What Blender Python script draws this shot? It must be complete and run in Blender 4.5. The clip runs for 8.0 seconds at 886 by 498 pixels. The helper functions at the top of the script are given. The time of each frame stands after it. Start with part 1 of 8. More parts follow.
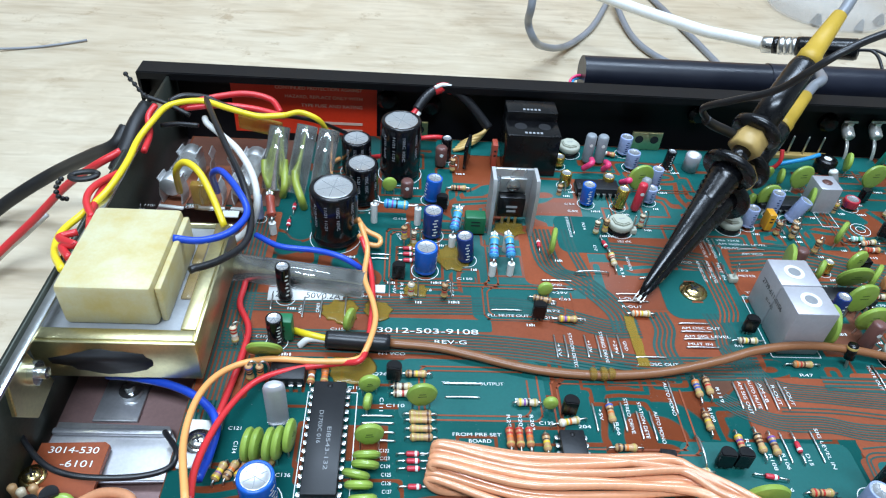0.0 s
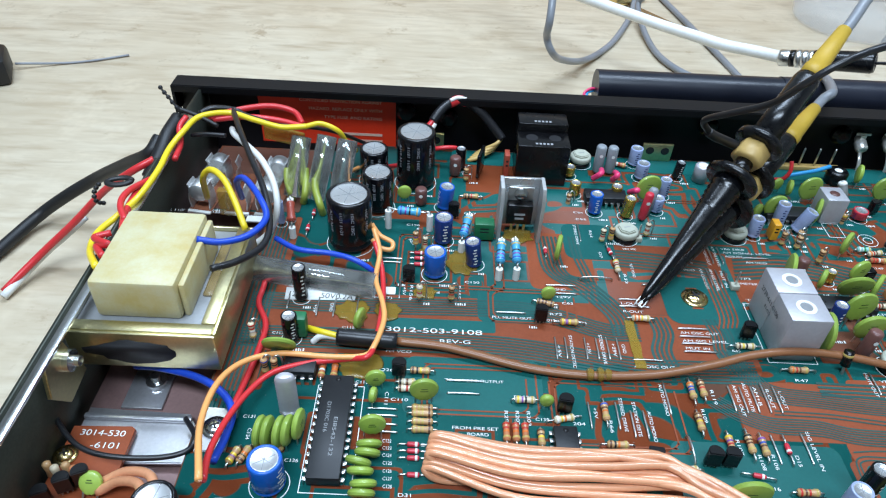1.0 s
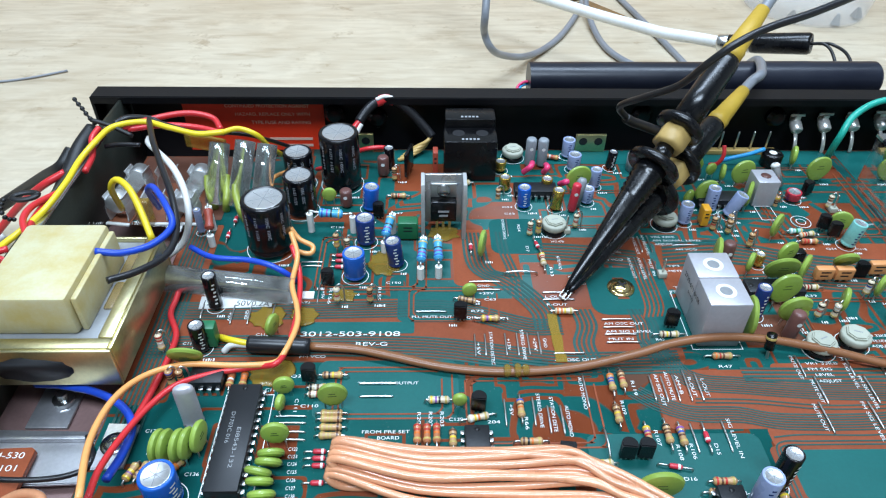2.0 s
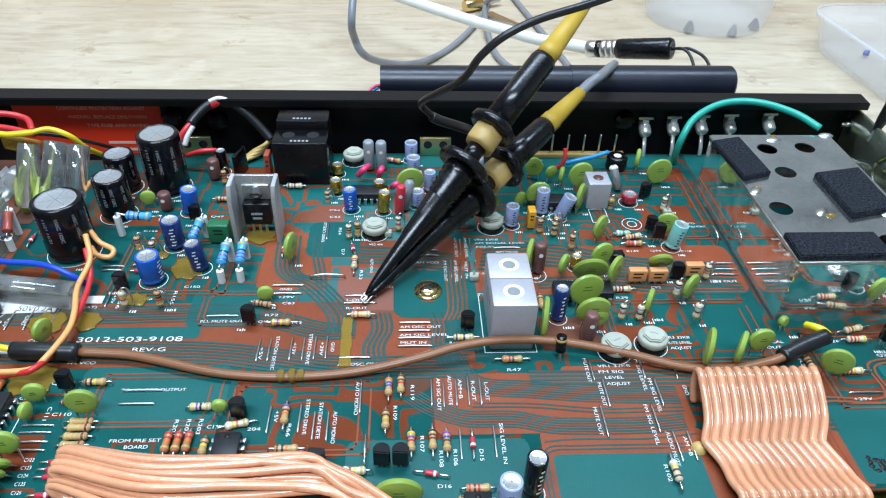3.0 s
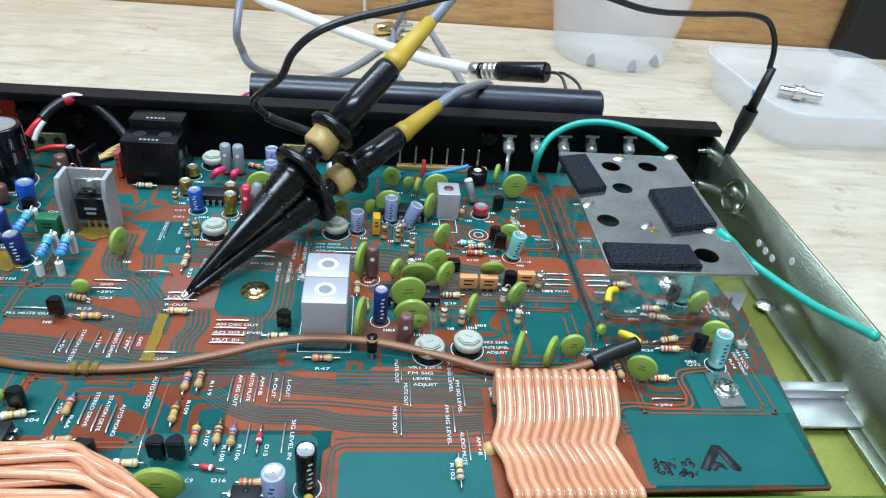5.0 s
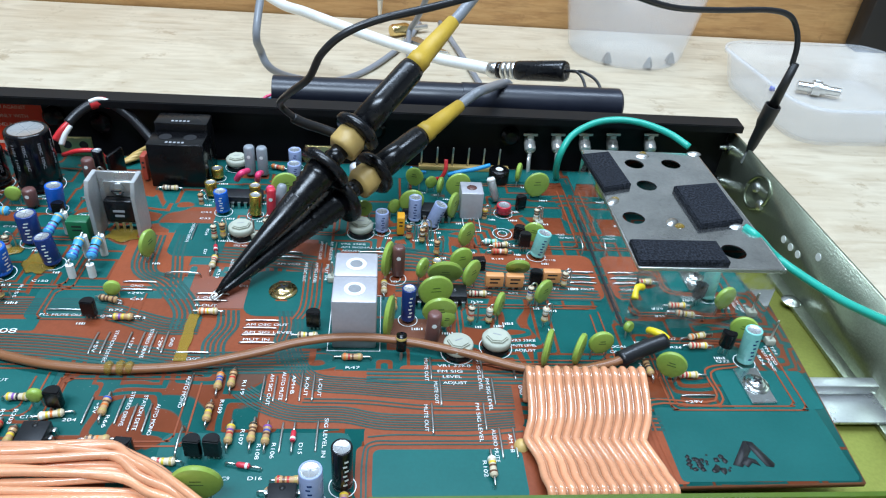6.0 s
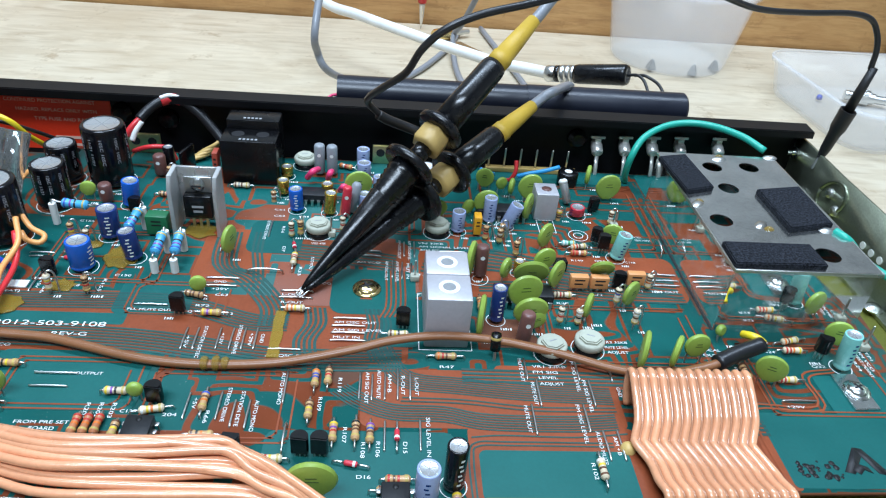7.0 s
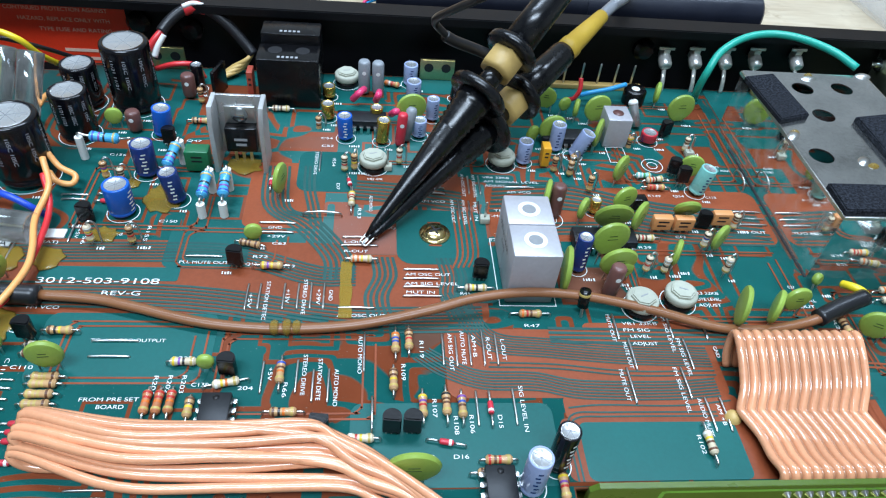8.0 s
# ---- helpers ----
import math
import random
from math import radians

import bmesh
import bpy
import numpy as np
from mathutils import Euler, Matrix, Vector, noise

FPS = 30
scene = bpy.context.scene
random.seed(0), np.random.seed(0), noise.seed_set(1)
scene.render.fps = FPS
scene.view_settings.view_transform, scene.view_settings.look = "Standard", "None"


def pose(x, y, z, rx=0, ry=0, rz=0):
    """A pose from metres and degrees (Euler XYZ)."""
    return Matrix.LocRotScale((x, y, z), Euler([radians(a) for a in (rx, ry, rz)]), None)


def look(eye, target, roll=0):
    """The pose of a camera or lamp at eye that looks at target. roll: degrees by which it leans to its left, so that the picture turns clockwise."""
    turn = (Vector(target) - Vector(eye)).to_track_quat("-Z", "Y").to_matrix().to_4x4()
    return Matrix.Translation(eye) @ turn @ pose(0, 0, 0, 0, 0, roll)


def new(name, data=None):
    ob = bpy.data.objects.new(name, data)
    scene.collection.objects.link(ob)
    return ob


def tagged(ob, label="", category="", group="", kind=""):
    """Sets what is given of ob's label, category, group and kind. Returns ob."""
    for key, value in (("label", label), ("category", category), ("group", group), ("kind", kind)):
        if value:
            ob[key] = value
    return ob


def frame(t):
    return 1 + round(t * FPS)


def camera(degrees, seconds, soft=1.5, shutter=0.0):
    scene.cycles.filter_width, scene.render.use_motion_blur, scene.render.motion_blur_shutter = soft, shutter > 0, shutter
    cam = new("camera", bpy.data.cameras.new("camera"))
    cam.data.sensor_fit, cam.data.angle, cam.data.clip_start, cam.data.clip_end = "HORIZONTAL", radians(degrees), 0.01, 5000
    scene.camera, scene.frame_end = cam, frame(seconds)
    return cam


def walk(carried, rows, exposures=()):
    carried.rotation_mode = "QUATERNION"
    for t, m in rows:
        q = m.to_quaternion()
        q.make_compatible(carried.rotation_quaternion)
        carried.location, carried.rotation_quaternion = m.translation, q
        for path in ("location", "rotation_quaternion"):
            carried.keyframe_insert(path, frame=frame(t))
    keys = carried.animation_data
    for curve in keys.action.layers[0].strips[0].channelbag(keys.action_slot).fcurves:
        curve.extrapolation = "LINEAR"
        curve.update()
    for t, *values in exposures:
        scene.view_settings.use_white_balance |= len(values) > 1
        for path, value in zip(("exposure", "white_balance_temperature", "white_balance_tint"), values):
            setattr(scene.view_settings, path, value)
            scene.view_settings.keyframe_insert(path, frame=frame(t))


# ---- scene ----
cam = camera(65.4, 8.0, soft=1.2)
PATH = [
    (0, (-0.10615, -0.17257, 0.16636), (-0.0387, 0.5817, -0.4868), 5.25),
    (0.5, (-0.10098, -0.18204, 0.17447), (-0.0756, 0.5694, -0.4848), 4.00),
    (1, (-0.09688, -0.18328, 0.17308), (-0.0818, 0.5816, -0.4709), 3.37),
    (1.2, (-0.09360, -0.18335, 0.17209), (-0.0716, 0.5764, -0.4778), 3.11),
    (2.3, (-0.05109, -0.17989, 0.16812), (-0.0294, 0.5963, -0.4620), 0.81),
    (2.5, (-0.03526, -0.17985, 0.16819), (-0.0055, 0.5998, -0.4573), 1.67),
    (3, (-0.00647, -0.17993, 0.16033), (0.0422, 0.6061, -0.4559), 1.93),
    (3.5, (0.01737, -0.18314, 0.15881), (0.0772, 0.6076, -0.4504), 3.48),
    (4, (0.02584, -0.18638, 0.15534), (0.1032, 0.6157, -0.4368), 4.85),
    (4.5, (0.03501, -0.18629, 0.15378), (0.1366, 0.6182, -0.4315), 6.24),
    (4.7, (0.03885, -0.18807, 0.15405), (0.1463, 0.6235, -0.4203), 6.37),
    (6, (0.03311, -0.18975, 0.15345), (0.1243, 0.6248, -0.4194), 5.02),
    (6.5, (0.01086, -0.19007, 0.15335), (0.1041, 0.6212, -0.4238), 5.53),
    (7, (0.00574, -0.18763, 0.14655), (0.0892, 0.6354, -0.4153), 5.47),
    (7.5, (-0.00192, -0.18316, 0.13675), (0.0768, 0.6212, -0.4521), 5.87),
    (8, (-0.01934, -0.15786, 0.14819), (0.0822, 0.5543, -0.5465), 6.76),
]
walk(cam, [(t, look(eye, target, roll)) for t, eye, target, roll in PATH], ((0.0, 0.0), (0.5, -0.06), (1.0, -0.13), (1.3, -0.11), (2.3, 0.0), (4.0, 0.03), (8.0, 0.03)))

# ---- world and light ----
world = bpy.data.worlds.new("room_air")
scene.world = world
world.use_nodes = True
world.node_tree.nodes["Background"].inputs[0].default_value = (0.80, 0.88, 1.0, 1)
world.node_tree.nodes["Background"].inputs[1].default_value = 0.30


def area_lamp(name, eye, target, sx, sy, watts, color):
    d = bpy.data.lights.new(name, "AREA")
    d.shape, d.size, d.size_y, d.energy, d.color = "RECTANGLE", sx, sy, watts, color
    ob = new(name, d)
    ob.matrix_world = look(eye, target)
    return ob


area_lamp("bench_lamp", (0.05, 0.26, 1.00), (0.02, 0.10, 0), 1.1, 0.16, 12.0, (0.80, 1.0, 1.26))
area_lamp("ceiling_lamp", (-0.25, -0.75, 1.7), (0, 0.1, 0), 1.2, 0.30, 35.0, (0.81, 1.0, 1.22))
scene.view_settings.exposure = 0.0


# ---- materials ----
def nodes_of(name):
    m = bpy.data.materials.new(name)
    m.use_nodes = True
    nt = m.node_tree
    return m, nt, nt.nodes["Principled BSDF"]


def add(nt, kind, **props):
    n = nt.nodes.new(kind)
    for k, v in props.items():
        if k == "operation":
            n.operation = v
        elif k == "distance":
            n.distance = v
        elif k == "blend_type":
            n.blend_type = v
        elif k == "data_type":
            n.data_type = v
        elif k == "feature":
            n.feature = v
    return n


def math_node(nt, op, a, b=None, c=None):
    n = add(nt, "ShaderNodeMath", operation=op)
    for i, v in enumerate((a, b, c)):
        if v is None:
            continue
        if isinstance(v, (int, float)):
            n.inputs[i].default_value = v
        else:
            nt.links.new(v, n.inputs[i])
    return n.outputs[0]


def mix_rgb(nt, fac, a, b):
    n = add(nt, "ShaderNodeMix", data_type="RGBA")
    for i, v in ((0, fac), (6, a), (7, b)):
        if isinstance(v, (int, float)):
            n.inputs[i].default_value = v
        elif isinstance(v, tuple):
            n.inputs[i].default_value = (*v, 1)
        else:
            nt.links.new(v, n.inputs[i])
    return n.outputs[2]


def noise_fac(nt, coord, scale, detail=3, rough=0.55):
    n = add(nt, "ShaderNodeTexNoise")
    n.inputs["Scale"].default_value = scale
    n.inputs["Detail"].default_value = detail
    n.inputs["Roughness"].default_value = rough
    nt.links.new(coord, n.inputs["Vector"])
    return n.outputs["Fac"]


def ramp(nt, fac, lo, hi):
    n = add(nt, "ShaderNodeMapRange")
    n.inputs[1].default_value, n.inputs[2].default_value = lo, hi
    nt.links.new(fac, n.inputs[0])
    return n.outputs[0]


def simple(name, color, rough=0.5, metal=0.0, grain=900, dirt=70, amount=0.22, bump=0.15, coat=0.0, rvar=0.12, spec=0.5):
    """A surface with fine grain and broader stains, varied a little from object to object."""
    m, nt, p = nodes_of(name)
    co = add(nt, "ShaderNodeTexCoord").outputs["Object"]
    g, d = noise_fac(nt, co, grain, 4), noise_fac(nt, co, dirt, 3)
    info = add(nt, "ShaderNodeObjectInfo").outputs["Random"]
    k = math_node(nt, "ADD", math_node(nt, "MULTIPLY", g, 0.5), math_node(nt, "MULTIPLY", d, 0.7))
    k = math_node(nt, "ADD", k, math_node(nt, "MULTIPLY", info, 0.35))
    k = ramp(nt, k, 0.35, 1.15)
    lo = tuple(max(0, c * (1 - amount)) for c in color)
    hi = tuple(min(1, c * (1 + amount)) for c in color)
    nt.links.new(mix_rgb(nt, k, lo, hi), p.inputs["Base Color"])
    r = math_node(nt, "ADD", math_node(nt, "MULTIPLY", d, rvar * 2), rough - rvar)
    nt.links.new(r, p.inputs["Roughness"])
    p.inputs["Metallic"].default_value = metal
    p.inputs["Specular IOR Level"].default_value = spec
    if coat:
        p.inputs["Coat Weight"].default_value = coat
        p.inputs["Coat Roughness"].default_value = 0.08
    if bump:
        b = add(nt, "ShaderNodeBump")
        b.inputs["Strength"].default_value = bump
        b.inputs["Distance"].default_value = 0.0002
        nt.links.new(g, b.inputs["Height"])
        nt.links.new(b.outputs[0], p.inputs["Normal"])
    return m


def clear(name, color, rough=0.05, weight=1.0, ior=1.45, alpha=1.0):
    m, nt, p = nodes_of(name)
    co = add(nt, "ShaderNodeTexCoord").outputs["Object"]
    g = noise_fac(nt, co, 160, 4)
    nt.links.new(mix_rgb(nt, g, tuple(c * 0.85 for c in color), color), p.inputs["Base Color"])
    nt.links.new(math_node(nt, "ADD", math_node(nt, "MULTIPLY", g, 0.15), rough - 0.04), p.inputs["Roughness"])
    p.inputs["Transmission Weight"].default_value = weight
    p.inputs["IOR"].default_value = ior
    p.inputs["Alpha"].default_value = alpha
    return m


M = {
    "silk": simple("white_ink", (0.78, 0.82, 0.80), 0.6, amount=0.12),
    "tan": simple("tan_resistor_paint", (0.50, 0.29, 0.13), 0.42, coat=0.3),
    "cream": simple("cream_resistor_paint", (0.66, 0.55, 0.38), 0.42, coat=0.3),
    "rust": simple("rust_resistor_paint", (0.48, 0.17, 0.07), 0.42, coat=0.3),
    "lightblue": simple("light_blue_resistor_paint", (0.06, 0.36, 0.62), 0.4, coat=0.3),
    "mint": simple("mint_resistor_paint", (0.25, 0.55, 0.50), 0.4, coat=0.3),
    "redres": simple("red_resistor_paint", (0.42, 0.07, 0.04), 0.45, coat=0.2),
    "green_disc": simple("green_ceramic_coating", (0.285, 0.410, 0.068), 0.42, amount=0.25, bump=0.25, coat=0.15),
    "disc_ink": simple("dark_disc_ink", (0.05, 0.09, 0.02), 0.6),
    "black_plastic": simple("black_moulded_plastic", (0.0035, 0.0035, 0.0042), 0.26, amount=0.4, spec=0.4),
    "gloss_black": simple("glossy_black_plastic", (0.0028, 0.0031, 0.0045), 0.27, amount=0.4, bump=0.22, rvar=0.12, spec=0.5, dirt=160, grain=500),
    "can_alu": simple("satin_can_aluminium", (0.50, 0.49, 0.52), 0.42, metal=0.35, amount=0.15, dirt=120),
    "lid_tin": simple("brushed_tinplate", (0.76, 0.78, 0.77), 0.17, metal=0.97, amount=0.35, dirt=70, rvar=0.12),
    # side_steel: the olive floor's reflection is put into its green tint
    "side_steel": simple("green_tinted_zinc_steel", (0.25, 0.275, 0.205), 0.34, metal=0.9, amount=0.45, dirt=40, grain=1100, bump=0.6),
    "black_matte": simple("black_matte_plastic", (0.009, 0.009, 0.010), 0.5, amount=0.4),
    "chip": simple("dark_grey_epoxy", (0.009, 0.010, 0.012), 0.42, amount=0.35, spec=0.4),
    "grey_ink": simple("grey_chip_ink", (0.30, 0.31, 0.32), 0.6),
    "sleeve_black": simple("black_capacitor_sleeve", (0.0045, 0.0045, 0.0065), 0.18, amount=0.3, bump=0.03, spec=0.45),
    "sleeve_blue": simple("blue_capacitor_sleeve", (0.010, 0.11, 0.50), 0.25, amount=0.2, bump=0.03),
    "sleeve_navy": simple("navy_capacitor_sleeve", (0.012, 0.035, 0.16), 0.25, amount=0.2, bump=0.03),
    "sleeve_lilac": simple("lilac_capacitor_sleeve", (0.33, 0.40, 0.62), 0.28, amount=0.2, bump=0.03),
    "sleeve_mint": simple("mint_capacitor_sleeve", (0.22, 0.55, 0.50), 0.28, amount=0.2, bump=0.03),
    "sleeve_gold": simple("gold_capacitor_sleeve", (0.48, 0.33, 0.06), 0.22, metal=0.75, bump=0.03),
    "sleeve_brown": simple("brown_film_capacitor", (0.15, 0.065, 0.055), 0.35, bump=0.05),
    "sleeve_red": simple("red_capacitor_case", (0.55, 0.03, 0.05), 0.35, bump=0.05),
    "sleeve_grey": simple("grey_capacitor_case", (0.25, 0.27, 0.29), 0.4, bump=0.05),
    "alu": simple("bare_aluminium", (0.66, 0.67, 0.68), 0.30, metal=0.8, amount=0.15),
    "alu_dull": simple("dull_aluminium", (0.62, 0.63, 0.63), 0.5, metal=0.85, amount=0.2),
    "tin": simple("tinned_wire", (0.66, 0.66, 0.64), 0.30, metal=1.0, amount=0.15),
    "solder": simple("dull_solder", (0.55, 0.55, 0.53), 0.4, metal=1.0, amount=0.2),
    "panel_dark": simple("dark_olive_steel", (0.045, 0.050, 0.040), 0.42, metal=0.6, amount=0.4, dirt=40),
    "zinc_grey": simple("mauve_grey_zinc", (0.44, 0.44, 0.46), 0.36, metal=0.8, amount=0.3, dirt=60),
    "brass": simple("brass", (0.72, 0.56, 0.26), 0.22, metal=1.0, amount=0.2),
    "steel": simple("zinc_plated_steel", (0.66, 0.68, 0.68), 0.24, metal=1.0, amount=0.25, dirt=35),
    "steel_yellow": simple("yellow_passivated_steel", (0.62, 0.56, 0.32), 0.33, metal=1.0, amount=0.3, dirt=40),
    "olive": simple("olive_passivated_floor", (0.29, 0.30, 0.065), 0.36, metal=0.7, amount=0.3, dirt=25),
    "brown_floor": simple("brown_paper_floor", (0.25, 0.15, 0.14), 0.5, amount=0.3, dirt=40),
    "black_paint": simple("black_painted_steel", (0.0035, 0.0036, 0.0045), 0.46, amount=0.5, dirt=30, spec=0.25),
    "grey_core": simple("grey_transformer_core", (0.30, 0.31, 0.32), 0.5, metal=0.3, dirt=60),
    "white_plastic": simple("white_nylon", (0.41, 0.42, 0.34), 0.55, amount=0.18, spec=0.3),
    "sleeving": simple("white_sleeving", (0.80, 0.80, 0.76), 0.6, amount=0.1),
    "fibre": simple("brown_phenolic", (0.22, 0.07, 0.03), 0.6, amount=0.3),
    "orange_box": simple("orange_ceramic_filter", (0.66, 0.28, 0.10), 0.42, amount=0.15),
    "yellow_box": simple("amber_film_capacitor", (0.78, 0.36, 0.02), 0.35, amount=0.12),
    "green_box": simple("green_film_capacitor", (0.012, 0.14, 0.055), 0.4, amount=0.2),
    "paper": simple("white_paper_label", (0.74, 0.75, 0.72), 0.7, amount=0.1),
    "black_ink": simple("black_ink", (0.01, 0.01, 0.012), 0.55),
    "red_label": simple("red_warning_label", (0.78, 0.045, 0.014), 0.38, amount=0.15),
    "label_ink": simple("faded_label_ink", (0.85, 0.56, 0.44), 0.6),
    "yellow_rubber": simple("mustard_rubber_sleeve", (0.52, 0.33, 0.035), 0.5, amount=0.15),
    "ivory": simple("ivory_nylon", (0.54, 0.36, 0.12), 0.45, amount=0.15),
    "cap_ink": simple("dull_white_sleeve_ink", (0.42, 0.43, 0.47), 0.6),
    "tube_navy": simple("navy_black_tube", (0.010, 0.012, 0.021), 0.34, amount=0.3, bump=0.05),
    "contact": simple("plated_contact", (0.74, 0.73, 0.69), 0.30, metal=0.65, amount=0.2),
    "plaster": simple("unseen_room_paint", (0.55, 0.55, 0.53), 0.8, grain=200, dirt=3, amount=0.08),
}
for key, rgb in {"yellow": (0.80, 0.60, 0.02), "red": (0.62, 0.03, 0.035), "blue": (0.01, 0.06, 0.48), "white": (0.75, 0.75, 0.72), "black": (0.012, 0.012, 0.014),
                 "orange": (0.85, 0.38, 0.12), "green": (0.02, 0.40, 0.30), "grey": (0.22, 0.23, 0.25), "cyan": (0.03, 0.30, 0.62), "brown": (0.25, 0.10, 0.040),
                 "pink": (0.75, 0.05, 0.16), "olive": (0.28, 0.33, 0.05)}.items():
    M["wire_" + key] = simple(key + "_wire_insulation", rgb, 0.34, amount=0.14, bump=0.04)
M["wire_salmon"] = simple("salmon_ribbon_insulation", (0.70, 0.31, 0.16), 0.26, amount=0.22, bump=0.04, coat=1.0, rvar=0.08)
for key, rgb in {"k": (0.012, 0.012, 0.012), "n": (0.12, 0.045, 0.02), "r": (0.50, 0.03, 0.02), "o": (0.68, 0.16, 0.02), "y": (0.72, 0.50, 0.03), "g": (0.03, 0.25, 0.06),
                 "b": (0.03, 0.08, 0.40), "v": (0.20, 0.06, 0.32), "s": (0.3, 0.3, 0.3), "w": (0.75, 0.75, 0.7), "d": (0.50, 0.36, 0.10)}.items():
    M["band_" + key] = simple("band_paint_" + key, rgb, 0.42, coat=0.3)


def clear_shell(name, tint, gloss):
    """Thin clear shell: lets light straight through and shines by its angle."""
    m, nt, p = nodes_of(name)
    co = add(nt, "ShaderNodeTexCoord").outputs["Object"]
    g = noise_fac(nt, co, 400, 3)
    tr, gl, mx, fr = add(nt, "ShaderNodeBsdfTransparent"), add(nt, "ShaderNodeBsdfGlossy"), add(nt, "ShaderNodeMixShader"), add(nt, "ShaderNodeFresnel")
    tr.inputs["Color"].default_value = (*tint, 1)
    nt.links.new(ramp(nt, g, 0.30, 3.5), gl.inputs["Roughness"])
    fr.inputs["IOR"].default_value = 1.55
    nt.links.new(math_node(nt, "ADD", math_node(nt, "MULTIPLY", fr.outputs[0], gloss), 0.03), mx.inputs[0])
    nt.links.new(tr.outputs[0], mx.inputs[1])
    nt.links.new(gl.outputs[0], mx.inputs[2])
    df, hz = add(nt, "ShaderNodeBsdfDiffuse"), add(nt, "ShaderNodeMixShader")
    df.inputs["Color"].default_value = (0.85, 0.86, 0.82, 1)
    nt.links.new(math_node(nt, "MULTIPLY", ramp(nt, noise_fac(nt, co, 130, 4), 0.20, 0.85), 0.17), hz.inputs[0])
    nt.links.new(mx.outputs[0], hz.inputs[1])
    nt.links.new(df.outputs[0], hz.inputs[2])
    nt.links.new(hz.outputs[0], nt.nodes["Material Output"].inputs["Surface"])
    return m


M["glass"] = clear_shell("clear_plastic_tube", (0.97, 0.975, 0.96), 1.0)
M["frosted"] = clear("frosted_polypropylene", (0.84, 0.86, 0.88), 0.28, 0.0, alpha=0.20)
M["amber"] = clear("amber_flux", (0.40, 0.25, 0.035), 0.14, 0.0, alpha=0.52)


def mirror_tin():
    """Bright tinplate with faint rolling streaks and tarnish."""
    m, nt, p = nodes_of("bright_tinplate")
    co = add(nt, "ShaderNodeTexCoord").outputs["Object"]
    d, g = noise_fac(nt, co, 60, 4), noise_fac(nt, co, 1500, 2)
    nt.links.new(mix_rgb(nt, ramp(nt, d, 0.35, 0.75), (0.95, 0.96, 0.95), (0.84, 0.85, 0.81)), p.inputs["Base Color"])
    h = noise_fac(nt, co, 220, 4, 0.7)
    nt.links.new(math_node(nt, "ADD", math_node(nt, "MULTIPLY", ramp(nt, h, 0.45, 0.75), 0.10), 0.03), p.inputs["Roughness"])
    nt.links.new(math_node(nt, "SUBTRACT", 1.0, math_node(nt, "MULTIPLY", ramp(nt, h, 0.40, 0.80), 0.25)), p.inputs["Metallic"])
    b = add(nt, "ShaderNodeBump")
    b.inputs["Strength"].default_value, b.inputs["Distance"].default_value = 0.05, 0.0001
    nt.links.new(g, b.inputs["Height"])
    nt.links.new(b.outputs[0], p.inputs["Normal"])
    return m


M["ribbon_web"] = simple("clear_ribbon_web", (0.42, 0.20, 0.11), 0.18, amount=0.2, bump=0.04, coat=0.6)
M["mirror"] = mirror_tin()


def rough_foam():
    """Open-celled charcoal foam: pale cell walls, the shade of the pits painted dark."""
    m, nt, p = nodes_of("charcoal_foam")
    co = add(nt, "ShaderNodeTexCoord").outputs["Object"]
    g, d = noise_fac(nt, co, 1300, 3, 0.65), noise_fac(nt, co, 90, 3)
    k = ramp(nt, g, 0.40, 0.66)
    c = mix_rgb(nt, k, (0.003, 0.0035, 0.005), (0.040, 0.045, 0.058))
    nt.links.new(mix_rgb(nt, ramp(nt, d, 0.3, 0.8), c, (0.016, 0.018, 0.023)), p.inputs["Base Color"])
    p.inputs["Roughness"].default_value = 0.95
    p.inputs["Specular IOR Level"].default_value = 0.15
    b = add(nt, "ShaderNodeBump")
    b.inputs["Strength"].default_value, b.inputs["Distance"].default_value = 0.9, 0.0006
    nt.links.new(g, b.inputs["Height"])
    nt.links.new(b.outputs[0], p.inputs["Normal"])
    return m


M["foam"] = rough_foam()


def bobbin_wax():
    m, nt, p = nodes_of("waxed_bobbin")
    co = add(nt, "ShaderNodeTexCoord").outputs["Object"]
    a, b = noise_fac(nt, co, 75, 5, 0.7), noise_fac(nt, co, 300, 3)
    c = mix_rgb(nt, ramp(nt, a, 0.38, 0.66), (0.58, 0.53, 0.33), (0.50, 0.37, 0.10))
    c = mix_rgb(nt, math_node(nt, "MULTIPLY", b, 0.3), c, (0.66, 0.62, 0.42))
    nt.links.new(c, p.inputs["Base Color"])
    p.inputs["Roughness"].default_value = 0.42
    p.inputs["Subsurface Weight"].default_value = 0.15
    p.inputs["Subsurface Radius"].default_value = (0.003, 0.002, 0.001)
    return m


M["bobbin"] = bobbin_wax()


